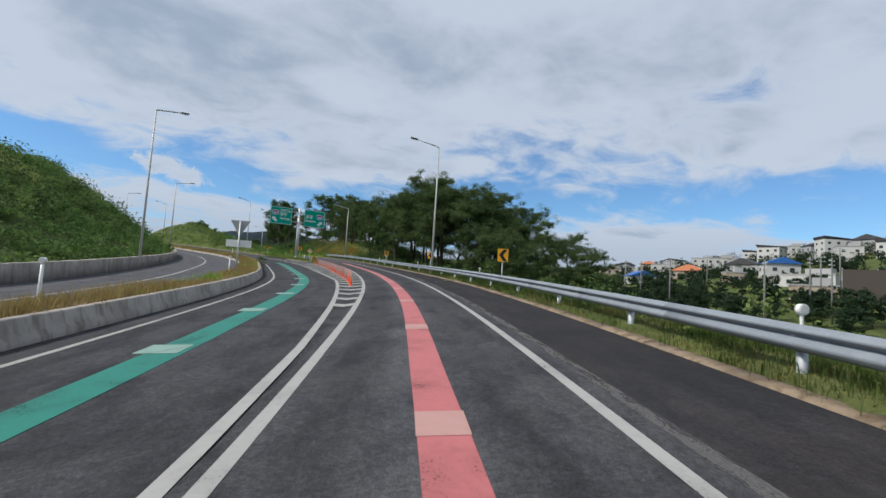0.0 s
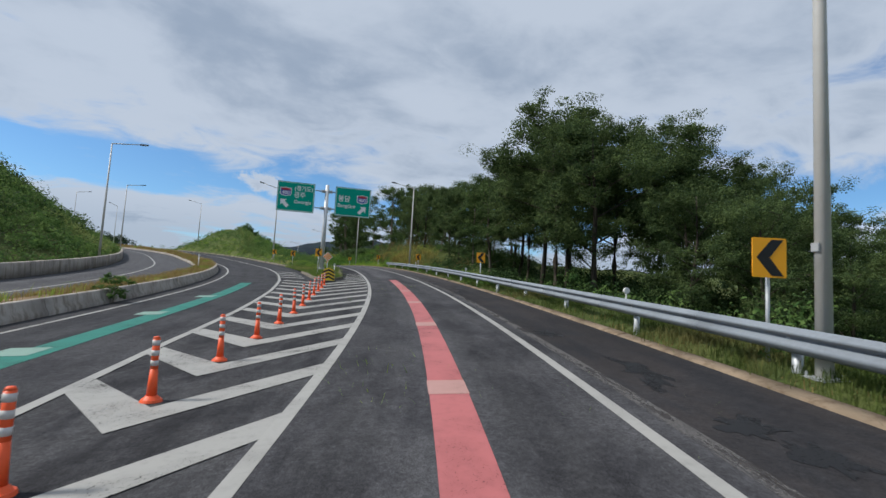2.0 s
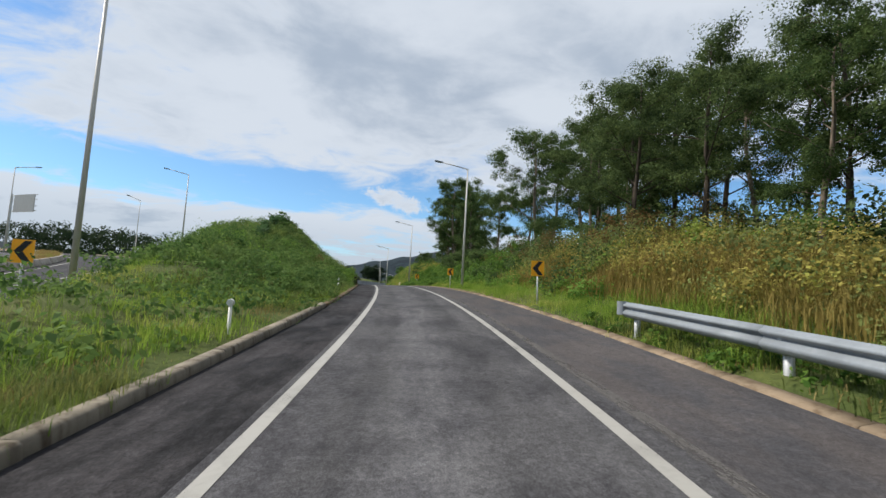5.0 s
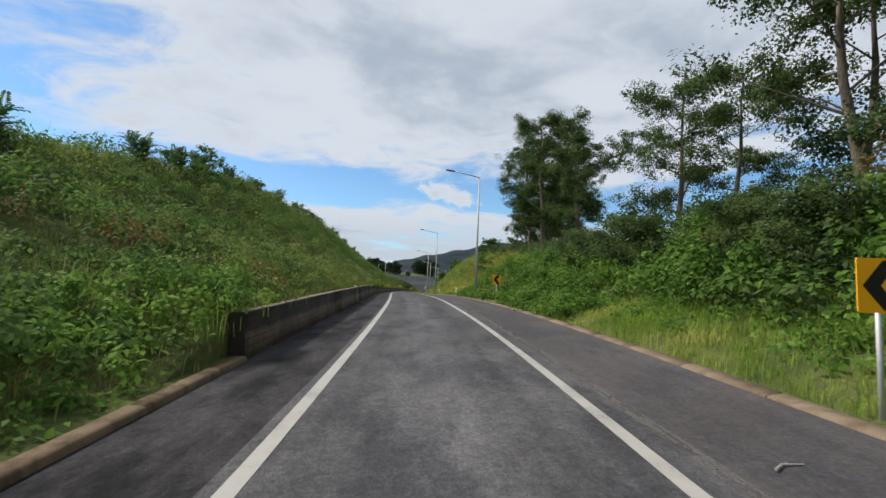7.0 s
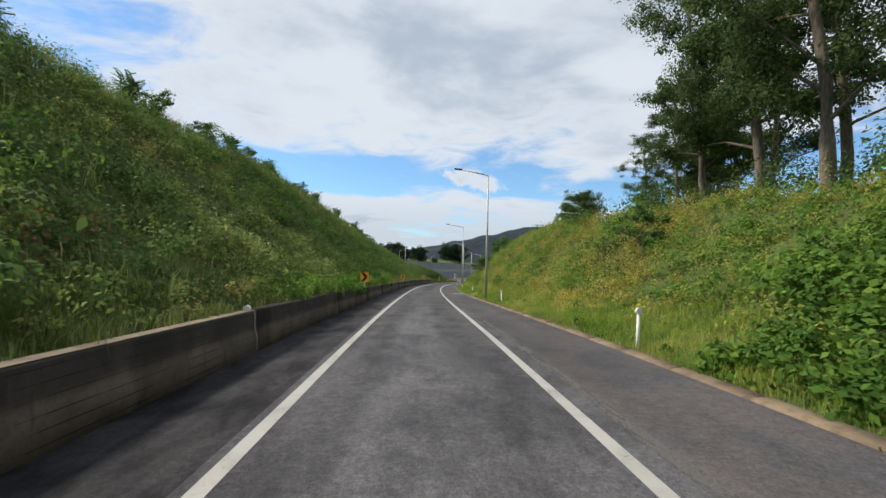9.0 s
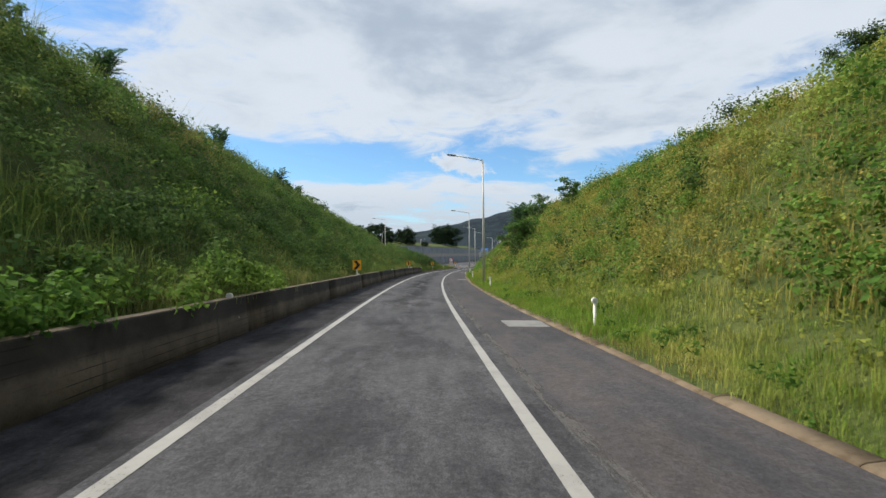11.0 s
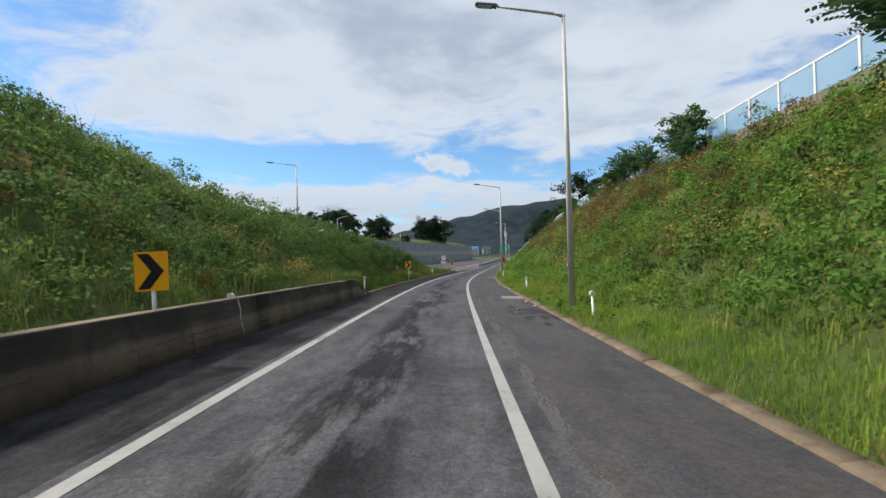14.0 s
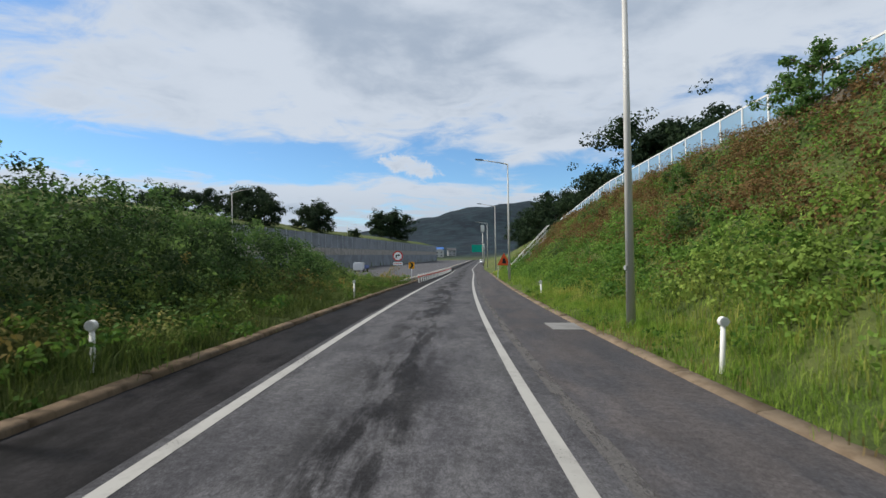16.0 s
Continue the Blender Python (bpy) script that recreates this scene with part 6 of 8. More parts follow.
part("tank", bm, M["teal"], e)
e = thing("net_screen", village_spot(78.6, 118), -1.2, "brown shade net stretched between posts", "net screen")
bm = bmesh.new()
box(bm, (20, 0.06, 5.5), (0, 0, 3.6))
part("net", bm, M["net"], e)
for x in (-10, -5, 0, 5, 10):
    bm = bmesh.new()
    tube(bm, (x, 0.1, -0.5), (x, 0.1, 6.6), 0.09, sides=8)
    part("post", bm, M["post_steel"], e)


def utility_pole():
    e = thing("utility_pole", (0, 0, 0), 0, "grey concrete utility pole with short crossbars", "utility pole", "utility poles in the village")
    bm = bmesh.new()
    tube(bm, (0, 0, -0.5), (0, 0, 10.5), 0.17, 0.11, 10)
    part("pole", bm, M["cover"], e, smooth=True)
    for z in (9.3, 10.0):
        bm = bmesh.new()
        box(bm, (1.7, 0.08, 0.09), (0, 0, z))
        part("crossbar", bm, M["post_steel"], e)
        for x in (-0.7, -0.25, 0.25, 0.7):
            bm = bmesh.new()
            tube(bm, (x, 0, z + 0.04), (x, 0, z + 0.22), 0.045, 0.03, 8)
            part("insulator", bm, M["white_plastic"], e)
    return e


up = utility_pole()
for k, (bearing, dist) in enumerate(((54.8, 118), (59.3, 108), (56.4, 135), (67.8, 84), (71.4, 104), (73.0, 98), (72.2, 110), (73.6, 140), (62.8, 165))):
    a = radians(bearing)
    x, y = VX + math.sin(a) * dist, VY + math.cos(a) * dist
    m = Matrix.Translation((x, y, float(ground_at(x, y)))) @ Matrix.Rotation(hr.uniform(0, 3), 4, "Z")
    if k:
        copy_thing(up, m)
    else:
        up.matrix_basis = m

# ---- plants ----
vr = np.random.default_rng(21)


def leaf_cloud(centres, count, radius, size, squash=0.75, droop=0.25):
    """Rhombic leaves scattered in balls round the centres: vertices and quads."""
    centres = np.asarray(centres, float)
    n = len(centres)
    radius = np.broadcast_to(np.asarray(radius, float), (n,))
    c = np.repeat(centres, count, 0)
    d = vr.normal(size=(n * count, 3))
    d /= np.linalg.norm(d, axis=1)[:, None]
    r = np.repeat(radius, count)[:, None] * vr.random((n * count, 1))**0.45
    d[:, 2] *= squash
    p = c + d * r
    up = d * 0.75 + vr.normal(size=p.shape) * 0.42
    up[:, 2] += 0.55
    up /= np.linalg.norm(up, axis=1)[:, None]
    axis_dir = np.cross(up, vr.normal(size=p.shape))
    axis_dir[:, 2] -= droop
    axis_dir -= up * (axis_dir * up).sum(1)[:, None]
    axis_dir /= np.linalg.norm(axis_dir, axis=1)[:, None] + 1e-9
    side = np.cross(axis_dir, up)
    s = (size * vr.uniform(0.6, 1.35, (n * count, 1)))
    base, tip = p - axis_dir * s * 0.5, p + axis_dir * s * 0.5 - up * s * 0.08
    lft, rgt = p - axis_dir * s * 0.06 + side * s * 0.30 + up * s * 0.07, p - axis_dir * s * 0.06 - side * s * 0.30 + up * s * 0.07
    v = np.stack([base, lft, tip, rgt], 1).reshape(-1, 3)
    return v, np.arange(len(v), dtype=np.int32).reshape(-1, 4)


def blades(points, count, height, width, spread=0.16, lean=0.45):
    """Tufts of bent grass blades, three triangles each."""
    points = np.asarray(points, float)
    n = len(points)
    height = np.broadcast_to(np.asarray(height, float), (n,))
    p = np.repeat(points, count, 0)
    h = np.repeat(height, count)[:, None] * vr.uniform(0.45, 1.15, (n * count, 1))
    p[:, :2] += vr.normal(0, spread, (n * count, 2))
    a = vr.uniform(0, 2 * np.pi, n * count)
    out_dir = np.stack([np.cos(a), np.sin(a), np.zeros_like(a)], 1)
    side = np.stack([-np.sin(a), np.cos(a), np.zeros_like(a)], 1) * width * vr.uniform(0.6, 1.3, (n * count, 1)) / 2
    bend = vr.uniform(0.1, lean, (n * count, 1)) * h
    upz = np.array([[0, 0, 1.0]])
    m, t = p + upz * h * 0.55 + out_dir * bend * 0.35, p + upz * h * vr.uniform(0.75, 1.0, (n * count, 1)) + out_dir * bend * 1.2
    b = p - upz * 0.05
    v = np.stack([b - side, b + side, m + side * 0.8, m - side * 0.8, t], 1).reshape(-1, 3)
    k = np.arange(n * count)[:, None] * 5
    f = np.concatenate([k + np.array([[0, 1, 2]]), k + np.array([[0, 2, 3]]), k + np.array([[3, 2, 4]])]).astype(np.int32)
    return v, f


def field(line, u0, u1, w0, w1, density):
    """Random ground points over a stretch beside a road: positions, stations, offsets."""
    n = int((u1 - u0) * abs(w1 - w0) * density)
    u, w = vr.uniform(u0, u1, n), vr.uniform(w0, w1, n)
    p = line.at(u, w)
    p[:, 2] = ground_at(p[:, 0], p[:, 1])
    if line is left_road and w0 < -5 and w1 > -7:        # on the median's soil
        p[:, 2] = line.at(u, w)[:, 2] + np.interp(w, [-6.72, -6.0, -5.12], [0.18, 0.44, 0.40])
    if line is ramp and w0 < -3.8:                       # kept short in front of the curve boards
        near = np.zeros(n, bool)
        for board in (190.9, 229.0, 265.8, 303.0):
            near |= (u > board - 1.8) & (u < board + 0.5) & (w > -4.7)
        u, w, p = u[~near], w[~near], p[~near]
    if line is ramp and w0 < -3.7 and u1 > 129:          # on the soil filled in behind the wall
        rise = np.interp(u, RIDGE_L[:, 0], RIDGE_L[:, 1])
        foot = 0.86 + (rise - 0.62) * 0.142
        fill = line.at(u, w)[:, 2] + np.interp(-w, [3.8, 4.6], [0.76, 0.78]) + np.clip((-w - 4.6) / 1.6, 0, 1) * (foot - 0.78)
        low = line.at(u, w)[:, 2]
        fill = low + (fill - low) * np.clip((u - 128.5) / 2.6, 0, 1)
        p[:, 2] = np.where((u > 128.5) & (u < 283) & (w > -6.2), np.maximum(p[:, 2], fill), p[:, 2])
    return p, u, w


def clumpy(p, size, seed, cut):
    """Keeps points in irregular patches."""
    g = lumps(p[:, 0], p[:, 1], size, seed) + vr.normal(0, 0.35, len(p))
    return g > cut


def stuff(name, v, f, mat, label, category):
    return tagged(mesh_object(name, v, f, mat), label, category, kind="stuff")


# cut slopes: leafy cover in several kinds
def cover(name, line, u0, u1, w0, w1, density, count, radius, size, mat, label, seed=0.0, cut=-9.0, lift=0.2, squash=0.7, band=None, category="shrubs", heap=0.55):
    p, u, w = field(line, u0, u1, w0, w1, density)
    keep = clumpy(p, 3.1, seed, cut)
    if band is not None:
        keep &= band(u, w)
    p = p[keep]
    p[:, 2] += lift + vr.normal(0, 0.1, len(p)) + heap * (0.8 * np.clip(lumps(p[:, 0], p[:, 1], 0.8, seed + 2.0), 0, 2) + 0.75 * np.clip(lumps(p[:, 0], p[:, 1], 1.7, seed), 0, 2))
    v, f = leaf_cloud(p, count, radius * vr.uniform(0.6, 1.4, len(p)), size, squash)
    return stuff(name, v, f, mat, label, category)


def not_on_left_road(u, w):
    p = ramp.at(u, w)
    s, q = left_road.nearest(p[:, 0], p[:, 1], 8)
    return (q > 3.9) | (s > 320)


def right_bank(u, w):
    """Open towards the fence on the ridge, thinner where dry weeds take over."""
    return ~((u > 252) & (w > 12.9)) & ~((u > 284) & (w > 8.4 + 1.2 * np.sin(u / 3.1)) & (vr.random(len(u)) < 0.85))


def ramp_clear(s, q):
    p = left_road.at(s, q)
    u, w = ramp.nearest(p[:, 0], p[:, 1], 8)
    return w < -4.3


def tufts(name, line, u0, u1, w0, w1, density, count, height, mat, label, seed=0.0, cut=-9.0, size=4.2, width=0.014, lean=0.8, lift=0.0, band=None, category="grass"):
    """Patches of bending grass."""
    p, u, w = field(line, u0, u1, w0, w1, density)
    keep = clumpy(p, size, seed, cut)
    if band is not None:
        keep &= band(u, w)
    p = p[keep]
    p[:, 2] += lift
    v, f = blades(p, count, np.clip(height * (1 + 0.4 * lumps(p[:, 0], p[:, 1], 2.0, seed + 1.1)), 0.1, 3), width, 0.24, lean)
    return stuff(name, v, f, mat, label, category)


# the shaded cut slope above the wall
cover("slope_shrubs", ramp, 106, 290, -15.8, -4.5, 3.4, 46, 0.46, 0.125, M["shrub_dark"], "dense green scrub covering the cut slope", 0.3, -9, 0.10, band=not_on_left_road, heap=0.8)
cover("slope_shrubs", ramp, 128, 290, -15.0, -5.0, 0.26, 60, 0.85, 0.18, M["tree_leaf_b"], "dark green bushes on the cut slope", 5.3, 0.1, 0.3, 0.9, not_on_left_road)
cover("slope_shrubs", ramp, 106, 290, -15.6, -7.0, 0.55, 56, 0.70, 0.15, M["shrub"], "lighter green bushes standing out of the slope scrub", 1.9, 0.25, 0.35, 0.9, not_on_left_road)
cover("slope_shrubs", ramp, 132, 284, -7.0, -3.9, 3.0, 44, 0.34, 0.085, M["weeds_pale"], "pale leafy weeds leaning over the wall top", 4.4, -0.5, 0.15)
cover("verge_weeds", ramp, 125, 134, -6.6, -3.9, 9.0, 36, 0.34, 0.12, M["shrub"], "leafy green weeds round the wall's end", 1.2, -9, 0.18, 0.9, category="weeds", heap=0.4)
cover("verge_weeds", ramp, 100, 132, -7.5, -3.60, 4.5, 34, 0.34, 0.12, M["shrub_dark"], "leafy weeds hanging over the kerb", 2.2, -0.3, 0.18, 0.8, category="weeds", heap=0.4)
cover("wall_weeds", ramp, 174, 214, -4.9, -3.62, 7.0, 36, 0.34, 0.13, M["shrub"], "leafy weeds hanging over the wall top", 0.8, -0.75, 0.30, 0.8, category="weeds", heap=0.35)
cover("wall_weeds", ramp, 176, 190, -3.75, -3.42, 7.0, 34, 0.20, 0.12, M["shrub"], "leafy weeds trailing down the wall face", 2.8, -0.2, 0.02, 1.2, category="weeds", heap=0.1)
cover("slope_shrubs", ramp, 128, 290, -16.2, -10.5, 2.8, 40, 0.42, 0.115, M["weeds_pale"], "pale leafy weeds towards the crest", 7.1, 0.0, 0.3, 0.8, not_on_left_road)
tufts("tall_grass", ramp, 106, 290, -16.4, -13.0, 3.4, 18, 0.95, M["fringe"], "feathery pale grass along the crest", 0.7, -0.5, 5.0, 0.016, 0.9, 0.1, not_on_left_road, "tall grass")
tufts("tall_grass", ramp, 106, 290, -15.6, -14.0, 2.2, 20, 1.35, M["fringe"], "tall feathery stalks on the crest", 3.1, 0.0, 2.2, 0.018, 0.8, 0.1, not_on_left_road, "tall grass")
tufts("tall_grass", ramp, 134, 178, -7.2, -4.0, 3.0, 20, 0.55, M["grass_shaded"], "knee-high olive weeds above the wall", 1.6, -0.4, 2.6, 0.014, 0.9, 0.0, None, "tall grass")
# added pale leaves brighten the crest where sun would catch it
cover("slope_shrubs", ramp, 172, 226, -16.4, -8.8, 2.4, 44, 0.42, 0.10, M["weeds_pale"], "sunlit pale weeds below the crest", 0.9, -0.4, 0.4, 0.8, not_on_left_road)
tufts("tall_grass", ramp, 178, 290, -7.2, -4.0, 4.5, 20, 0.62, M["weeds_pale"], "knee-high pale weeds above the wall", 1.6, -0.5, 2.6, 0.016, 0.9, 0.0, None, "tall grass")
tufts("tall_grass", ramp, 106, 290, -13.0, -4.6, 0.9, 20, 0.65, M["fringe"], "pale grass in patches among the scrub", 2.2, 0.1, 3.6, 0.016, 0.9, 0.1, not_on_left_road, "tall grass")
cover("dry_bushes", ramp, 128, 176, -9.0, -4.6, 1.0, 50, 0.5, 0.10, M["rust"], "rusty brown weeds above the wall", 8.8, 0.45, 0.4, 0.9, category="dry bushes")
cover("dry_bushes", ramp, 240, 300, -8.5, -4.4, 0.9, 46, 0.45, 0.10, M["dry"], "dry brown weeds near the wall's end", 3.1, 0.35, 0.3, 0.9, category="dry bushes")


# low bank past the wall's end: a dark thicket behind a strip of grass
def thicket_top(u):
    return np.interp(u, [278, 290, 300, 310, 316, 323, 327, 331, 334], [5.0, 5.0, 4.6, 4.3, 4.1, 3.7, 3.0, 1.9, 0.8])


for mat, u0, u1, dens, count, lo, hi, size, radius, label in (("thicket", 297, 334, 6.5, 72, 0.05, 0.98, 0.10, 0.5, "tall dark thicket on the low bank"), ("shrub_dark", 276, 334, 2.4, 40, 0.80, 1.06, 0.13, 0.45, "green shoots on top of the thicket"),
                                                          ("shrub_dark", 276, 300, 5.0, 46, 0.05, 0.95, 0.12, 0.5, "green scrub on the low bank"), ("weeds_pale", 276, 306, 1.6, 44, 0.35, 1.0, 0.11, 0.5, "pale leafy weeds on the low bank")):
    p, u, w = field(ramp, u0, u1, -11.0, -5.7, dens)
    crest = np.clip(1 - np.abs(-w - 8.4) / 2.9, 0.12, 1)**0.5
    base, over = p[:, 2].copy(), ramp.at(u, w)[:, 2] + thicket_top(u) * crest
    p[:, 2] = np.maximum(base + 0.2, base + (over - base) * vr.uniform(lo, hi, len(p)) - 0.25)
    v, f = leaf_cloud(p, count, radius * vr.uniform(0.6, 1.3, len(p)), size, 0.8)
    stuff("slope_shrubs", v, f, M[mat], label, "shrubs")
cover("slope_shrubs", ramp, 283, 334, -16.0, -10.5, 1.6, 36, 0.5, 0.15, M["shrub_dark"], "green scrub behind the thicket", 2.6, -9, 0.15)
cover("verge_weeds", ramp, 284, 336, -7.4, -4.6, 3.0, 34, 0.34, 0.11, M["shrub_dark"], "leafy weeds below the thicket", 2.1, -0.2, 0.15, 0.8, category="weeds", heap=0.35)
tufts("tall_grass", ramp, 284, 334, -6.6, -4.0, 6.0, 22, 0.55, M["grass_shaded"], "shaggy olive weeds behind the kerb", 3.3, -0.5, 2.4, 0.014, 1.0, 0.0, None, "tall grass")
cover("verge_weeds", ramp, 298, 330, -6.8, -4.5, 2.6, 44, 0.42, 0.10, M["grass_shaded"], "waist-high olive weeds in front of the thicket", 1.2, -0.3, 0.35, 1.0, category="weeds", heap=0.6)
cover("verge_weeds", ramp, 296, 332, -6.6, -4.1, 3.0, 44, 0.36, 0.085, M["weeds_pale"], "pale shaggy weeds behind the kerb", 4.6, -0.1, 0.25, 1.0, category="weeds", heap=0.4)
cover("dry_bushes", ramp, 300, 346, -6.8, -4.2, 1.8, 40, 0.34, 0.09, M["dry"], "straw-brown weeds behind the kerb", 5.8, 0.3, 0.25, 0.9, category="dry bushes")

# bank opposite the mound: bushes, then vines down to the kerb
cover("slope_shrubs", ramp, 100, 130, 5.9, 15.8, 3.0, 32, 0.48, 0.15, M["shrub"], "green scrub covering the bank", 0.9, -9, 0.16)
cover("slope_shrubs", ramp, 104, 134, 6.0, 13.5, 0.8, 80, 0.80, 0.17, M["tree_leaf_b"], "dark waist-high bushes along the verge", 1.2, -0.2, 0.5, 0.9)
cover("slope_shrubs", ramp, 112, 158, 9.5, 15.0, 0.40, 130, 1.25, 0.20, M["tree_leaf_b"], "tall dark bushes along the top of the bank", 2.9, -0.2, 0.8, 1.0)
cover("slope_vines", ramp, 132, 170, 6.9, 15.4, 4.6, 46, 0.55, 0.175, M["vine"], "broad-leaved vines draped over the bank", 3.0, -9, 0.45, 0.8, category="vines", heap=0.8)
cover("slope_vines", ramp, 138, 168, 4.56, 7.0, 10.0, 40, 0.40, 0.15, M["vine"], "bright broad-leaved vines creeping down to the kerb", 1.7, -9, 0.18, 0.7, category="vines", heap=0.35)
cover("slope_vines", ramp, 122, 139, 6.9, 10.5, 3.4, 52, 0.55, 0.20, M["vine"], "broad-leaved bushes behind the grass verge", 6.3, -0.3, 0.55, 1.0, category="vines", heap=0.9)
cover("verge_weeds", ramp, 112, 140, 5.4, 7.4, 2.2, 34, 0.32, 0.12, M["shrub"], "leafy weeds in the grass verge", 2.3, -0.1, 0.2, 0.8, category="weeds", heap=0.3)
cover("dry_bushes", ramp, 104, 138, 8.5, 14.8, 1.0, 60, 0.6, 0.12, M["rust"], "brownish dry weeds on the upper bank", 0.6, -0.2, 0.9, 0.8, category="dry bushes", heap=1.0)
cover("slope_shrubs", ramp, 84, 116, 7.4, 12.5, 1.2, 70, 0.8, 0.12, M["fringe"], "pale olive bushes in front of the wood", 0.4, -0.4, 0.7, 1.0, heap=0.7)
cover("dry_bushes", ramp, 90, 116, 6.8, 12.0, 1.6, 60, 0.6, 0.10, M["straw"], "golden-brown bushes where the bank begins", 2.4, -0.35, 0.6, 0.9, category="dry bushes", heap=0.8)
tufts("tall_grass", ramp, 85, 118, 6.6, 12.0, 6.0, 24, 1.05, M["dry"], "brownish tall grass on the bank", 1.1, -0.7, 4.2, 0.022, 0.7, 0.0, None, "tall grass")

# the sunny slope
cover("slope_shrubs", ramp, 166, 330, 6.6, 15.8, 3.4, 40, 0.46, 0.12, M["shrub"], "sunlit green scrub in patches on the grassy slope", 0.9, -0.05, 0.15, band=right_bank)
cover("slope_shrubs", ramp, 330, 372, 5.6, 15.8, 2.0, 34, 0.55, 0.16, M["shrub"], "green scrub on the far end of the slope", 0.9, -0.25, 0.2, band=right_bank)
cover("slope_scrub", ramp, 166, 262, 5.8, 15.8, 2.6, 34, 0.34, 0.10, M["meadow"], "low yellow-green scrub over the slope", 1.3, -9, 0.08, heap=0.35, band=right_bank)
cover("slope_scrub", ramp, 176, 252, 7.0, 14.6, 3.0, 40, 0.40, 0.085, M["straw"], "golden dry grass and weeds in patches on the slope", 3.7, -0.05, 0.2, 0.9, band=right_bank, heap=0.5)
cover("slope_shrubs", ramp, 252, 340, 5.8, 13.2, 2.8, 40, 0.46, 0.12, M["shrub"], "fresh green weeds covering the slope below the fence", 3.3, -0.35, 0.22, 0.85, band=lambda u, w: w < np.interp(u, [278, 292], [13.2, 8.6]) + 0.8 * np.sin(u / 2.3), heap=0.6)
cover("slope_shrubs", ramp, 258, 345, 5.8, 13.0, 2.4, 40, 0.40, 0.10, M["shrub"], "low green weeds over the whole slope", 6.6, -9, 0.06, 0.7, heap=0.4)
cover("dry_bushes", ramp, 258, 300, 8.6, 13.6, 1.6, 46, 0.46, 0.10, M["rust"], "rust-brown weeds in patches on the slope", 1.4, 0.25, 0.3, 0.85, category="dry bushes", heap=0.5)
cover("slope_vines", ramp, 196, 350, 6.0, 13.5, 1.0, 54, 0.55, 0.14, M["vine"], "green vine patches on the slope", 6.1, 0.3, 0.25, 0.9, category="vines", band=right_bank)
cover("dry_bushes", ramp, 280, 372, 8.2, 13.9, 5.0, 46, 0.46, 0.10, M["rust"], "rust-brown dry weeds covering the upper slope", 2.5, -0.8, 0.22, 0.8, category="dry bushes", heap=0.4)
cover("slope_shrubs", ramp, 176, 372, 6.5, 13.8, 0.42, 90, 0.62, 0.14, M["tree_leaf_b"], "dark green bushes dotted over the slope", 7.7, 0.1, 0.3, 0.85)
cover("slope_shrubs", ramp, 284, 372, 5.8, 9.0, 1.6, 40, 0.42, 0.12, M["vine"], "leafy green weeds at the foot of the slope", 4.9, -0.4, 0.2, 0.8)
for mat, u0, u1, dens, radius, size, seed, cut, label in (("shrub", 176, 345, 0.40, 0.72, 0.115, 8.3, -0.1, "rounded green bushes on the grassy slope"), ("vine", 200, 345, 0.22, 0.60, 0.12, 3.9, 0.1, "fresh green bushes on the grassy slope"),
                                                           ("rust", 236, 350, 0.55, 0.60, 0.09, 5.5, 0.0, "rust-brown clumps of dry weeds on the slope"), ("straw", 176, 290, 0.55, 0.62, 0.085, 1.9, -0.1, "golden clumps of dry grass on the slope")):
    cover("slope_shrubs", ramp, u0, u1, 6.6, 13.2, dens, 130, radius, size, M[mat], label, seed, cut, 0.48 if mat == "rust" else 0.35, 0.85, band=None if mat == "rust" else right_bank, heap=0.15)
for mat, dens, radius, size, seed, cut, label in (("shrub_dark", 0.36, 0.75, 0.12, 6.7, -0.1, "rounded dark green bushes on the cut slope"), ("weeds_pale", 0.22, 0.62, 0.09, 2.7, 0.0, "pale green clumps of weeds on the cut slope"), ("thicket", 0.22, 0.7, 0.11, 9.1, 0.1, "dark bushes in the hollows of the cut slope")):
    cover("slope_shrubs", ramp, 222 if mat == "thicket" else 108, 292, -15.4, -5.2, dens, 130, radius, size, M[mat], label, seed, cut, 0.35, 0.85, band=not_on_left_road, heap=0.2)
tufts("slope_grass", ramp, 168, 326, 5.4, 13.8, 4.0, 24, 0.30, M["meadow"], "yellow-green grass covering the sunny slope", 4.7, -0.45, 5.5, 0.015, 1.0, 0.0, right_bank)
tufts("tall_grass", ramp, 186, 262, 6.5, 14.5, 2.4, 22, 0.55, M["straw"], "straw-coloured grass patches on the slope", 2.6, 0.0, 4.2, 0.015, 1.0, 0.0, right_bank, "tall grass")
tufts("slope_grass", ramp, 100, 132, -8.5, -4.0, 4.0, 24, 0.45, M["fringe"], "yellow-green grass above the kerb", 2.1, -0.4, 5.5, 0.015, 0.9)

# verges
def verge(line, u0, u1, w0, w1, tufts, count, height, mat, label, seed=0.0, cut=-9.0, width=0.016, tall=None, name="verge_grass"):
    p, u, w = field(line, u0, u1, w0, w1, tufts)
    keep = clumpy(p, 1.9, seed, cut)
    p, u, w = p[keep], u[keep], w[keep]
    h = height * (1 + 0.35 * lumps(p[:, 0], p[:, 1], 2.3, seed + 1))
    v, f = blades(p, count, np.clip(h, 0.08, 2), width, 0.16, 0.85)
    return stuff(name, v, f, mat, label, "grass")


verge(ramp, 92, 142, 4.56, 7.4, 16, 16, 0.34, M["grass"], "bright green grass growing over the kerb", 0.5, -9, 0.012)
verge(ramp, 160, 326, 4.56, 6.9, 17, 16, 0.25, M["grass"], "bright green grass growing over the kerb", 0.5, -9, 0.012)
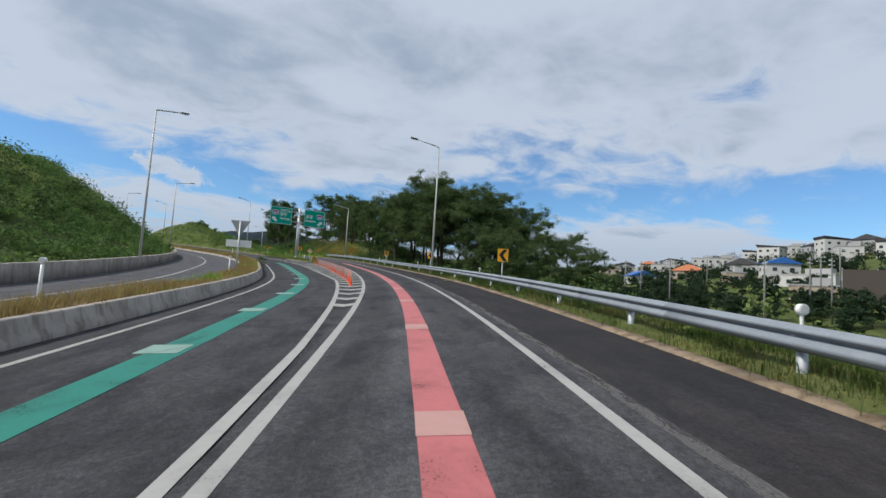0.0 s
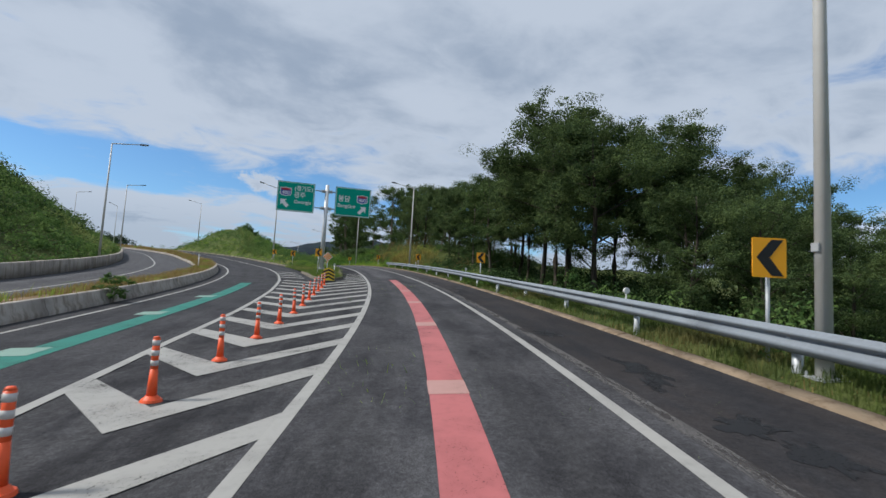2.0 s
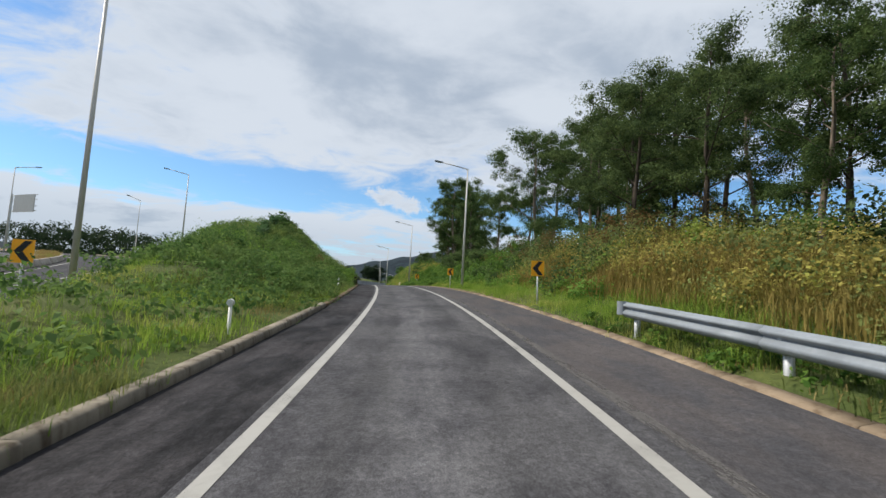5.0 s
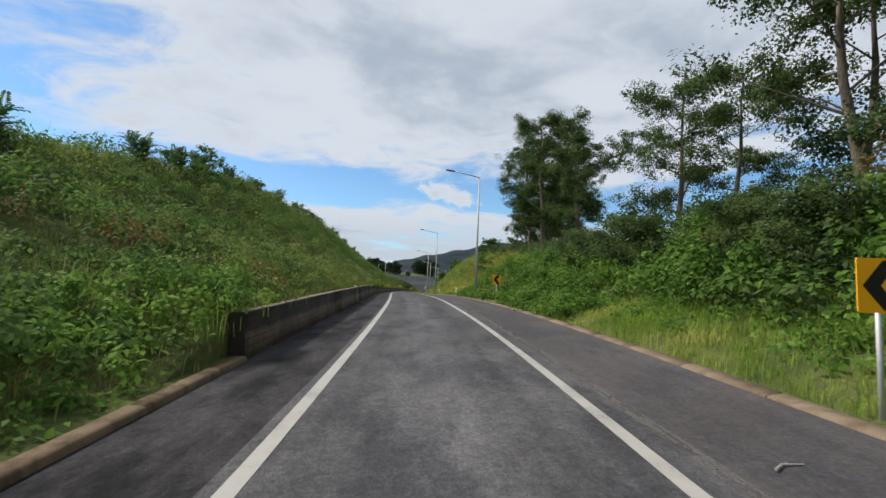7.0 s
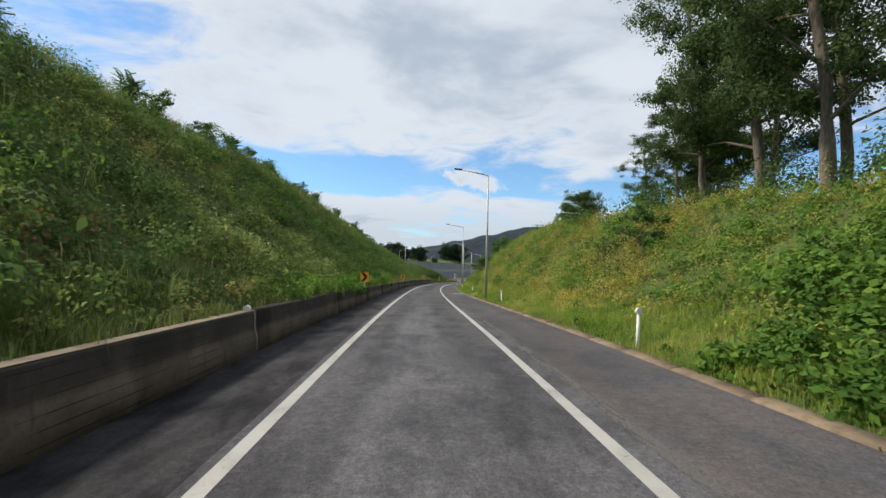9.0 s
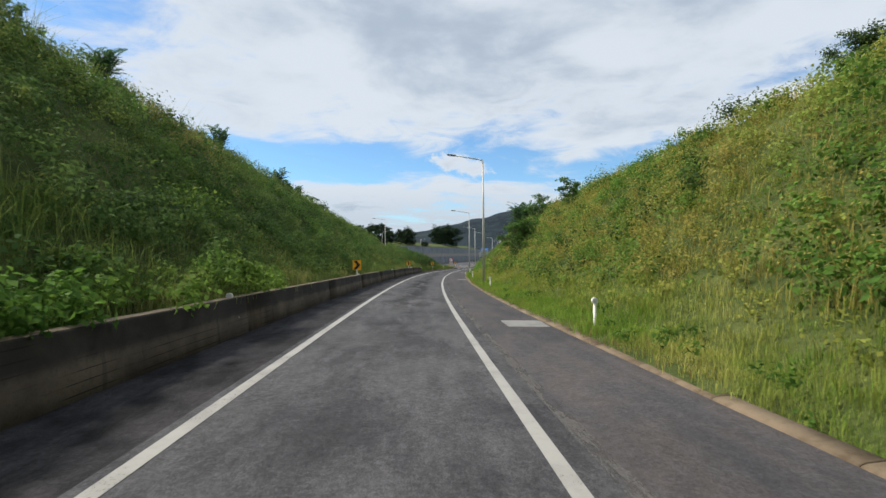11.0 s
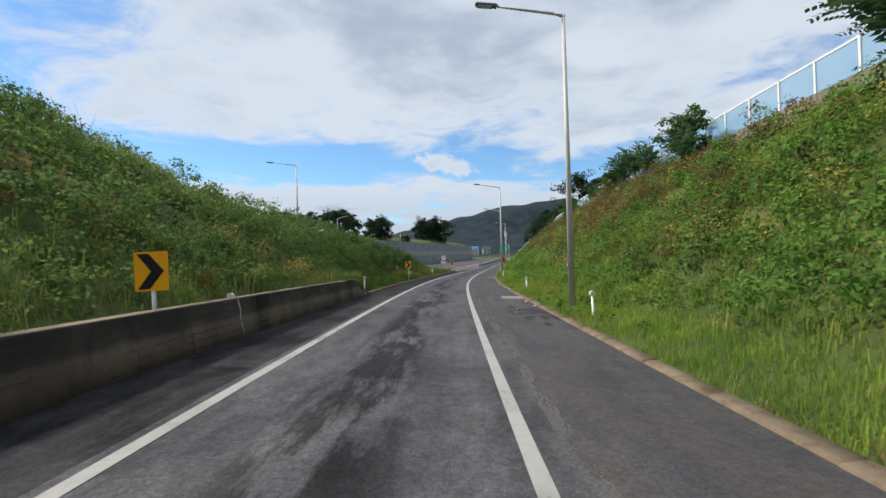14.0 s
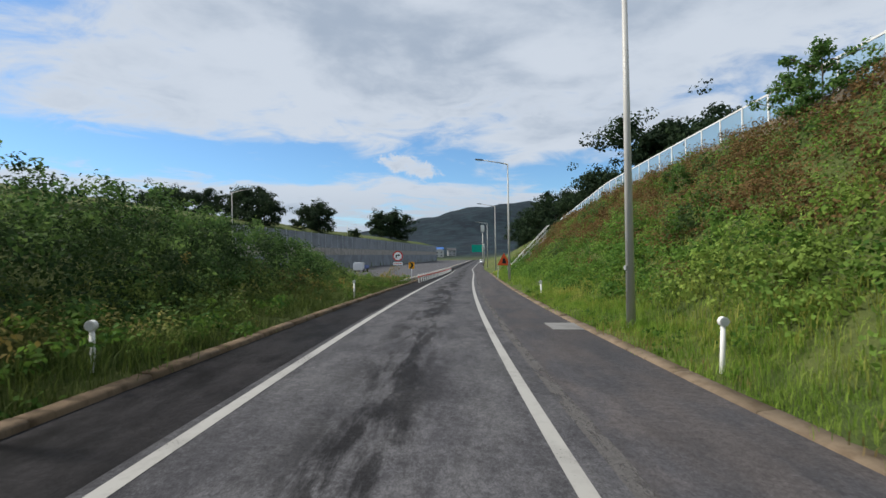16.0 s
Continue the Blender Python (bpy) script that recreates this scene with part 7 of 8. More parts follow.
verge(ramp, 166, 326, 4.54, 5.9, 34, 14, 0.16, M["grass"], "dense short grass along the kerb", 3.5, -0.9, 0.008)
verge(ramp, 326, 372, 4.56, 7.4, 6, 14, 0.36, M["grass"], "green grass along the far kerb", 0.5, -9, 0.02)
verge(ramp, 168, 262, 5.4, 8.0, 4, 16, 0.34, M["meadow"], "longer yellowish grass below the slope", 5.1, -0.2, 0.013)
verge(ramp, -48, 98, 4.60, 7.6, 17, 13, 0.30, M["grass_shaded"], "green grass under the guardrail", 1.5, -0.5, 0.014)
verge(ramp, -20, 62, 4.56, 7.2, 26, 13, 0.24, M["grass_shaded"], "rough dark grass beside the guardrail", 4.5, -9, 0.010)
verge(ramp, 168, 326, 4.46, 5.1, 18, 10, 0.15, M["grass_dry"], "straw-coloured grass at the kerb", 2.5, 0.0, 0.012)
verge(ramp, 92, 326, 4.36, 4.62, 9, 8, 0.09, M["grass"], "short grass creeping over the kerb", 5.5, 0.1, 0.012)
verge(ramp, -48, 98, 4.34, 4.7, 9, 8, 0.10, M["grass_dry"], "dry grass creeping over the kerb", 6.5, -0.1)
verge(ramp, -48, 98, 4.54, 5.2, 7, 8, 0.12, M["grass_dry"], "dry grass at the kerb", 3.5, -0.2)
verge(ramp, 92, 132, -7.2, -3.72, 9, 14, 0.34, M["grass"], "green grass on the traffic island", 4.1, -0.6)
p, u, w = field(ramp, 64.2, 92, -9.0, -3.7, 34)
keep = (w > np.interp(u, ISLE[0], ISLE[1]) + 0.15) & ((w < -4.65 - 0.3 * np.sin(u * 1.9) + np.abs(u - 72.8) * 0.25) | (u > 75.4) | (u < 70.2) | (vr.random(len(u)) < 0.22))
p = ramp.at(u[keep], w[keep], 0.15)
tall = 0.24 * (1 + 0.35 * lumps(p[:, 0], p[:, 1], 1.3, 2.0))
pick = vr.random(len(p)) < 0.66
for chosen, mat, label in ((pick, "weed_lawn", "long green grass covering the traffic island"), (~pick, "fringe", "pale dry grass mixed into the island's green")):
    v, f = blades(p[chosen], 15, tall[chosen], 0.010, 0.16, 0.9)
    stuff("island_grass", v, f, M[mat], label, "grass")
verge(ramp, 66, 132, -5.2, -3.75, 6, 9, 0.22, M["grass_dry"], "dry grass along the island kerb", 5.2, 0.0)
verge(ramp, 283, 340, -7.6, -3.72, 14, 15, 0.40, M["grass_shaded"], "tall green grass behind the kerb", 6.4, -0.7, 0.013)
verge(ramp, 283, 346, -5.6, -3.8, 5, 14, 0.36, M["fringe"], "straw-coloured grass behind the kerb", 7.4, 0.1, 0.013)
verge(ramp, 132, 283, -5.6, -3.88, 10, 14, 0.34, M["fringe"], "pale grass tufts along the wall top", 8.4, -0.3, 0.013)
verge(ramp, 100, 134, -9.0, -3.75, 5, 15, 0.40, M["grass_shaded"], "long grass at the foot of the mound", 9.4, -0.2, 0.014)
verge(left_road, 20, 220, -6.68, -5.25, 16, 14, 0.36, M["grass_dry"], "dry brown grass in the median", 1.2, -0.5)
verge(left_road, 40, 220, -6.68, -5.25, 4, 14, 0.34, M["grass"], "green tufts in the median", 4.2, 0.2)
verge(left_road, 80, 220, 3.5, 8.0, 6, 12, 0.35, M["grass"], "green grass on the mound beside the bend", 3.2, -0.5)


cover("verge_weeds", ramp, 282, 346, -5.2, -3.70, 3.4, 30, 0.28, 0.11, M["vine"], "leafy weeds spilling over the kerb", 3.9, -0.1, 0.12, 0.7, category="weeds")
cover("verge_weeds", ramp, 166, 330, 4.5, 5.6, 2.4, 28, 0.22, 0.09, M["vine"], "low weeds spilling over the kerb", 5.7, 0.1, 0.06, 0.6, category="weeds", heap=0.2)
# creeping weeds under the guardrail near the woods
cover("verge_weeds", ramp, 56, 98, 4.45, 5.8, 5.0, 36, 0.28, 0.11, M["vine"], "low broad-leaved weeds spilling over the kerb", 2.7, -0.3, 0.10, 0.7, category="weeds", heap=0.12)
cover("verge_weeds", ramp, 0, 98, 6.0, 10.0, 1.1, 60, 0.5, 0.11, M["shrub_dark"], "weeds on the embankment behind the guardrail", 1.1, 0.2, 0.2, 0.8, category="weeds")
cover("verge_weeds", ramp, -20, 98, 5.0, 9.5, 1.6, 30, 0.38, 0.13, M["shrub_dark"], "dark weeds on the embankment behind the guardrail", 4.1, -0.3, 0.12, 0.8, category="weeds", heap=0.3)
# scrub on the cutting beside the opposite carriageway
cover("slope_shrubs", left_road, 40, 205, -31, -14.4, 1.3, 34, 0.75, 0.23, M["shrub_dark"], "dense green scrub on the cutting beside the opposite carriageway", 2.0, -9, 0.25)
cover("slope_shrubs", left_road, 40, 190, -46, -18, 0.22, 60, 1.3, 0.32, M["tree_leaf_b"], "dark bushes on top of the cutting", 3.6, -0.1, 0.5, 0.9)
cover("slope_shrubs", left_road, 40, 190, -46, -30, 0.7, 30, 0.8, 0.26, M["shrub_dark"], "green scrub along the top of the cutting", 1.6, -9, 0.25)
cover("slope_shrubs", left_road, 146, 230, 4.0, 14.0, 1.4, 30, 0.55, 0.15, M["shrub_dark"], "green scrub on the mound beside the bend", 2.4, -9, 0.2, band=lambda s, q: ramp_clear(s, q))



# ---- trees ----
def limb(bm, pts, r0, r1, sides=7):
    """A bent, tapering branch as one skin."""
    rings = []
    n = len(pts)
    for k, p in enumerate(pts):
        d = (pts[min(k + 1, n - 1)] - pts[max(k - 1, 0)]).normalized()
        q = d.to_track_quat("Z", "Y")
        r = r0 + (r1 - r0) * k / (n - 1)
        rings.append([bm.verts.new(p + q @ Vector((r * math.cos(2 * math.pi * i / sides), r * math.sin(2 * math.pi * i / sides), 0))) for i in range(sides)])
    for a, b in zip(rings[:-1], rings[1:]):
        for i in range(sides):
            bm.faces.new((a[i], a[(i + 1) % sides], b[(i + 1) % sides], b[i]))
    bm.faces.new(rings[-1])


def tree(seed, height, crown_from, spread, leaf_mat, bark_mat, clumps, leaves, clump_r, leaf_size, label, trunk_r=0.17, name="tree", reach_out=None):
    r = random.Random(seed)
    e = thing(name, (0, 0, 0), 0, label, "tree" if name == "tree" else "shrub")
    bm = bmesh.new()
    lean = Vector((r.uniform(-0.06, 0.06), r.uniform(-0.06, 0.06), 0))
    spine = [Vector((lean.x * z + 0.12 * math.sin(z * 0.7 + seed), lean.y * z + 0.12 * math.cos(z * 0.6 + seed), z)) for z in [-0.6] + [height * 0.92 * k / 7 for k in range(1, 8)]]
    limb(bm, spine, trunk_r * 1.25, trunk_r * 0.22, 9)
    tips = []
    limbs = 13
    for k in range(limbs):
        f = crown_from + (0.93 - crown_from) * k / (limbs - 1)
        z = height * 0.92 * f
        i = max(1, min(len(spine) - 1, int(f * 7)))
        start = spine[i].lerp(spine[min(i + 1, 7)], f * 7 - int(f * 7))
        a = k * 2.4 + r.uniform(-0.5, 0.5)
        reach = spread * (0.55 + 0.75 * math.sin(math.pi * min(1, (f - crown_from) / (1 - crown_from) * 0.8 + 0.2))) * r.uniform(0.6, 1.15)
        rise = reach * r.uniform(0.15, 0.75)
        end = start + Vector((math.cos(a) * reach, math.sin(a) * reach, rise))
        mid = start.lerp(end, 0.5) + Vector((r.uniform(-0.2, 0.2), r.uniform(-0.2, 0.2), r.uniform(-0.1, 0.35))) * reach * 0.3
        limb(bm, [start, mid, end], trunk_r * 0.42 * (1.15 - f), 0.018, 6)
        for q in (0.45, 0.7, 0.85, 1.0):
            b = start.lerp(mid, q * 2) if q < 0.5 else mid.lerp(end, q * 2 - 1)
            twig = b + Vector((r.uniform(-1, 1), r.uniform(-1, 1), r.uniform(-0.2, 0.8))) * reach * 0.33
            limb(bm, [b, b.lerp(twig, 0.5) + Vector((0, 0, 0.06)), twig], 0.03, 0.008, 4)
            tips += [twig, b.lerp(twig, 0.6)]
        tips.append(end)
    tips.append(spine[-1])
    if reach_out is not None:                            # one long limb held out to the side
        start, end = spine[4], spine[4] + Vector(reach_out)
        bend = start.lerp(end, 0.55) + Vector((0, 0, 0.9))
        limb(bm, [start, start.lerp(bend, 0.5) + Vector((0, 0, 0.5)), bend, end], trunk_r * 0.55, 0.03, 7)
        for k in range(16):
            b = bend.lerp(end, k / 15) if k % 3 else start.lerp(bend, 0.5 + k / 30)
            twig = b + Vector((r.uniform(-1.6, 1.6), r.uniform(-1.6, 1.6), r.uniform(-0.7, 1.5)))
            limb(bm, [b, b.lerp(twig, 0.5) + Vector((0, 0, 0.15)), twig], 0.035, 0.01, 4)
            tips += [twig, twig, b.lerp(twig, 0.7)]
    part("trunk", bm, bark_mat, e, smooth=True)
    r.shuffle(tips)
    pts = np.array([tips[k % len(tips)] + Vector((r.gauss(0, 1), r.gauss(0, 1), r.gauss(0, 0.7))) * clump_r * (0.25 if k < len(tips) else 0.8) for k in range(clumps)])
    v, f = leaf_cloud(pts, leaves, clump_r * vr.uniform(0.55, 1.25, len(pts)), leaf_size, 0.62, 0.3)
    crown = mesh_object("crown", v, f, leaf_mat, e)
    return e


def plant(kinds, spots, line=ramp, group="", sink=0.1):
    """Sets trees and copies of them out; kinds are models that are used in turn."""
    for k, (u, w, size) in enumerate(spots):
        model = kinds[k % len(kinds)]
        x, y = (line.at(u, w)[:2]) if line else (u, w)
        m = Matrix.Translation((x, y, float(ground_at(x, y)) - sink * max(1.0, size))) @ Matrix.Rotation(vr.uniform(0, 6.28), 4, "Z") @ Matrix.Scale(size, 4)
        if model.get("used"):
            put_copy(model, m)
        else:
            model.matrix_basis = m
            model["used"] = 1
        if group:
            model["group"] = group


broad = [tree(3 + k, 15.5, 0.20, 3.4, M["tree_leaf"], M["bark"], 300, 84, 0.85, 0.165, "tall dark broadleaved tree at the edge of the wood", 0.2) for k in range(3)]
tall = [tree(23 + k, 17.5, 0.40, 4.2, M["tree_leaf"], M["bark"], 540, 90, 0.85, 0.165, "tall dark tree with bare lower trunk beside the guardrail", 0.24) for k in range(2)]
airy = [tree(31 + k, 15.0, 0.22, 3.0, M["tree_leaf_b"], M["bark_pale"], 260, 84, 0.75, 0.155, "tall open-crowned tree with pale limbs", 0.18) for k in range(3)]
bank_tree = [tree(51 + k, 16.5, 0.12, 2.9, M["tree_leaf_b"], M["bark_pale"], 330, 88, 0.80, 0.16, "tall leafy tree standing on the bank among vines", 0.22) for k in range(2)]
limb_tree = tree(57, 15.0, 0.30, 2.2, M["tree_leaf_b"], M["bark_pale"], 320, 88, 0.75, 0.155, "leafy tree on the bank with one long limb reaching out", 0.22, reach_out=(6.2, -5.5, 3.0))
tr = random.Random(5)
# the wood: front edge and the rows behind it, top heights following the skyline
EDGE_U = [54, 60, 66, 72, 78, 84, 90, 96, 102, 108, 114, 120, 126, 132]
ROWS = ((13.6, 86.4, 121, 4.6, [11, 14, 16, 16.5, 14, 11.8, 10.0, 9.8, 9.4, 10.6, 11.2, 12.0, 11.0, 11.0]),
        (18.5, 95.0, 124, 6.2, [11, 14, 15.5, 17.5, 18, 15.5, 13.0, 11.5, 11.5, 12.2, 12.6, 13.2, 14.0, 14.0]),
        (24.5, 103, 126, 7.5, [9.5, 14, 16, 17, 18.5, 19, 18, 16.0, 14.5, 14.2, 14.2, 14.5, 15.0, 15.0]))
forest = []
for w0, u0, u1, step, tops in ROWS:
    for u in np.arange(u0, u1, step):
        u += tr.uniform(-1.5, 1.5)
        forest.append((u, w0 + tr.uniform(-1.2, 1.2), float(np.interp(u, EDGE_U, tops)) * tr.uniform(0.97, 1.10) / 15.6))
plant(broad + [airy[0]] + broad, forest, group="wood beside the ramp")
plant(tall, [(61.5, 14.6, 0.90), (66.0, 14.0, 1.0), (71.0, 15.2, 0.97), (76.2, 16.2, 0.86), (80.0, 17.2, 0.86), (86.0, 19.6, 0.92), (73.5, 19.5, 1.06), (68.0, 20.5, 1.0), (78.5, 23.0, 0.96), (62.5, 22.0, 0.93), (60.0, 30.5, 0.80), (66.0, 32.0, 0.94), (72.0, 31.0, 1.04), (60.5, 40.0, 0.70), (66.0, 42.0, 0.86)], group="wood beside the ramp")
plant(broad, [(57.5, 18.5, 0.72), (78.0, 34.0, 1.05), (55.2, 26.0, 0.60), (55.0, 33.0, 0.66), (56.5, 40.0, 0.58), (61.0, 26.0, 0.84), (83.0, 29.0, 1.1), (51.5, 17.5, 0.60), (53.8, 21.0, 0.66), (56.8, 23.2, 0.72), (54.8, 16.0, 0.66), (49.8, 20.0, 0.50), (52.0, 25.5, 0.60)], group="wood beside the ramp")
plant(airy, [(80.9, 14.0, 0.94), (85.2, 13.4, 0.70), (89.8, 18.4, 0.86), (96.0, 24.6, 1.0)], group="wood beside the ramp")
# trees on the bank
plant(airy, [(140.2, 18.4, 1.30), (132.5, 21.5, 1.05), (128.0, 23.0, 1.0), (144.0, 22.0, 1.28), (136.5, 22.5, 1.22)], group="trees on the bank")
plant(bank_tree, [(150.3, 16.4, 0.84), (153.5, 22.5, 0.9), (136.0, 27.0, 1.15), (178.5, 16.5, 1.16), (186.0, 18.8, 1.24), (190.5, 18.4, 1.0), (195.0, 18.8, 0.62), (200.0, 18.6, 0.45)], group="trees on the bank")
plant(airy, [(171.5, 18.6, 0.72), (182.0, 20.2, 1.3)], group="trees on the bank")
cover("slope_shrubs", ramp, 158, 200, 13.5, 19.5, 0.7, 70, 1.0, 0.17, M["tree_leaf_b"], "tall bushes below the bank trees", 0.4, -0.4, 0.9, 1.1)
limb_tree.matrix_basis = Matrix.Translation((48.6, 168.8, float(ground_at(48.6, 168.8)) - 0.1)) @ Matrix.Scale(1.1, 4)
plant(bank_tree, [(193.0, 24.6, 1.10), (198.0, 25.6, 0.95), (202.5, 26.4, 0.88), (207.0, 28.5, 0.66), (196.5, 22.0, 0.72), (199.5, 22.6, 0.48)], group="trees on the bank")
ridge_bush = tree(77, 3.0, 0.03, 1.5, M["tree_leaf_b"], M["bark"], 170, 60, 0.55, 0.12, "rounded dark green bush on the bank", 0.05, "bush")
plant([ridge_bush], [(207.0, 15.2, 1.0), (203.5, 15.0, 0.6), (213.5, 15.6, 0.55), (141.0, 9.0, 0.9), (144.5, 10.2, 1.05), (138.0, 10.8, 0.85), (148.5, 9.8, 0.85), (135.0, 9.4, 0.8), (152.0, 11.0, 0.9), (132.0, 9.0, 0.75)], group="bushes on the bank")
# under-storey of the wood
cover("wood_undergrowth", ramp, 88, 130, 12.5, 24, 0.5, 46, 1.0, 0.20, M["tree_leaf"], "dark undergrowth below the trees", 0.7, -9, 1.0, 1.1, category="undergrowth")
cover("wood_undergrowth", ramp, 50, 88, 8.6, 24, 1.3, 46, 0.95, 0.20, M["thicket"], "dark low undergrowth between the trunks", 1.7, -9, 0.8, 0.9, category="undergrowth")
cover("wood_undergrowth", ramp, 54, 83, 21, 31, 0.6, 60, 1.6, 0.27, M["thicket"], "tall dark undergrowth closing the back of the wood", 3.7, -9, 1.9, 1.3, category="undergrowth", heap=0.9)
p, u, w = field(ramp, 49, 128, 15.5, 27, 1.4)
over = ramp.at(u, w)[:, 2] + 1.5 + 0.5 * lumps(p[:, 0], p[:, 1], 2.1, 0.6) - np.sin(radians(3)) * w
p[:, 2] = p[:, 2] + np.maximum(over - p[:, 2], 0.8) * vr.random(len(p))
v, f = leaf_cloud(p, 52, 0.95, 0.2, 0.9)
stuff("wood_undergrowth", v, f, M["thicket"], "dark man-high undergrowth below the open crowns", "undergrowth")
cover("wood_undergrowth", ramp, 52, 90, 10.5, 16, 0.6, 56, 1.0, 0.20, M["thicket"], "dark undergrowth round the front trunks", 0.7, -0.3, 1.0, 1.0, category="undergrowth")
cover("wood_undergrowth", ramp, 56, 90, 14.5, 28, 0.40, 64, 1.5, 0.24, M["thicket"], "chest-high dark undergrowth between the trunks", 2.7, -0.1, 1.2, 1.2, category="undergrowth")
cover("wood_undergrowth", ramp, 68, 92, 10.5, 15, 0.35, 60, 0.8, 0.13, M["rust"], "reddish-brown withered bushes at the wood's edge", 4.1, 0.5, 0.9, 1.0, category="undergrowth")
shrubs = [tree(61 + k, 2.6, 0.06, 1.0, M["sapling_leaf"], M["bark_pale"], 90, 22, 0.36, 0.16, "young leafy sapling on the slope", 0.035, "sapling") for k in range(3)]
plant(shrubs, [(u, w, s) for u, w, s in ((240.0, 8.4, 1.1), (239.2, 8.9, 1.0), (240.9, 8.8, 0.9), (201.5, 12.9, 0.8), (249, 11.5, 0.9), (254, 13.2, 0.9), (283, 13.4, 1.0), (296.4, 13.3, 0.75), (297.6, 13.0, 0.6), (314.8, 13.0, 0.95), (316.6, 13.3, 0.8), (320, 10.7, 0.55), (331, 10.0, 0.45), (243, 9.0, 0.9), (236, 12.0, 0.9),
                                         (149, -14.2, 0.7), (152, -14.0, 0.6), (155, -14.6, 0.9), (172, -14.8, 0.5), (168, -14.9, 0.6), (186, -14.7, 0.75), (192, -14.9, 0.6), (199, -14.6, 0.7), (206, -14.9, 0.55), (214, -14.6, 0.7), (217, -14.9, 0.6), (248, -14.6, 0.6), (257, -14.8, 0.7), (261, -14.5, 0.6), (317, -12, 0.6), (180, 9.5, 0.8))], group="saplings on the slopes")


def frond_sapling(seed, height, fronds, length, label):
    """A young tree with long feathered leaves: thin stems, each leaf a rib with paired leaflets."""
    r = random.Random(seed)
    e = thing("sapling", (0, 0, 0), 0, label, "shrub")
    bm = bmesh.new()
    ribs = []
    for k in range(5):
        a = k * 1.35 + r.uniform(-0.4, 0.4)
        top = Vector((math.cos(a) * height * 0.20, math.sin(a) * height * 0.20, height * r.uniform(0.55, 1.15)))
        stem = [Vector((0, 0, -0.3)), Vector((top.x * 0.35, top.y * 0.35, top.z * 0.45)), top]
        limb(bm, stem, 0.03, 0.012, 6)
        for i in range(fronds):
            f = 0.35 + 0.65 * i / (fronds - 1)
            base = stem[1].lerp(top, (f - 0.35) / 0.65)
            b = i * 2.4 + r.uniform(-0.3, 0.3)
            tilt = r.uniform(0.35, 1.5)
            ribs.append((base, Vector((math.cos(b), math.sin(b), tilt)).normalized(), length * r.uniform(0.7, 1.15)))
    part("stem", bm, M["bark_pale"], e, smooth=True)
    v, f = [], []
    for base, way, size in ribs:
        side = way.cross(Vector((0, 0, 1))).normalized()
        for i in range(11):
            q = i / 10
            c = base + way * size * q - Vector((0, 0, 0.30 * size * q * q))
            for sgn in (-1, 1):
                tip = c + side * sgn * size * 0.26 * (1 - 0.55 * q) + way * size * 0.07 - Vector((0, 0, size * r.uniform(0.03, 0.09)))
                mid = c.lerp(tip, 0.45)
                wing = way * size * 0.042
                first = len(v)
                v += [tuple(c), tuple(mid + wing), tuple(tip), tuple(mid - wing)]
                f.append((first, first + 1, first + 2, first + 3))
    mesh_object("leaves", v, f, M["frond"], e)
    return e


feathered = [frond_sapling(71 + k, 2.2, 15, 0.95, "young feather-leaved sapling standing out of the slope") for k in range(2)]
plant(feathered, [(293.4, 13.2, 1.2), (290.6, 13.2, 1.1), (288.0, 13.0, 0.95), (296.6, 13.6, 0.65), (269.6, 12.3, 1.9), (268.2, 12.9, 1.6), (270.6, 12.9, 1.5), (282.6, 12.8, 1.05), (281.6, 12.4, 0.85), (302.6, 13.2, 0.8), (136.5, -13.6, 0.8), (133.0, -13.2, 0.65), (128.4, -12.4, 0.7), (124.5, -11.5, 0.6), (146.0, -14.4, 0.9), (150.5, -14.6, 0.8), (154.0, -14.8, 0.9), (159.0, -14.6, 0.7), (166.0, -14.7, 0.7), (176.0, -14.8, 0.8), (196.0, -14.7, 0.8), (205.0, -14.9, 0.7), (222.0, -14.8, 0.9), (234.0, -14.8, 0.9), (246.0, -14.6, 0.9), (252.0, -14.6, 0.7), (240.2, 8.6, 0.7), (183.5, -14.6, 0.8)], group="saplings on the slopes")
round_trees = [tree(81 + k, 10.5, 0.03, 4.4, M["far_leaf"], M["bark"], 300, 40, 1.3, 0.45, "dark rounded tree on a far rise", 0.2) for k in range(2)]
plant(round_trees, [(10.6, 394, 0.66), (7.2, 398, 0.76), (3.4, 402, 0.68), (-2.5, 397, 0.60), (-9.0, 399, 0.66), (-14.0, 401, 0.60), (18.0, 421, 0.80), (16.0, 424, 0.66), (39, 520, 1.3), (43.5, 532, 1.2), (34.5, 514, 1.15), (-4, 408, 0.5), (26, 446, 0.35), (14, 412, 0.35), (40, 650, 1.25), (46, 655, 1.2), (34, 660, 1.1), (58, 640, 0.9), (70, 660, 0.8),
                    (-80, 260, 0.7), (-95, 250, 0.8), (-70, 268, 0.6), (-110, 255, 0.8), (-60, 275, 0.6)], None, "far trees", 1.5)
plant(round_trees, [(349, 26.5, 0.82), (355, 22.5, 0.95), (358, 28, 0.9), (360, 25, 0.8), (368, 21, 0.7), (376, 22, 0.8), (386, 20, 0.75), (396, 19, 0.8), (408, 18, 0.8), (420, 18, 0.85), (434, 17, 0.8), (450, 17, 0.8)], ramp, "trees behind the slope")
# woods beyond the other carriageway
x, y = vr.uniform(-105, -30, 900), vr.uniform(258, 300, 900)
z0 = ground_at(x, y)
top = np.interp(x, [-105, -78, -66, -52, -40, -30], [22.5, 22.3, 23.2, 21.4, 20.2, 19.2]) + 0.5 * np.sin(x * 0.9) + 0.4 * np.sin(x * 2.3)
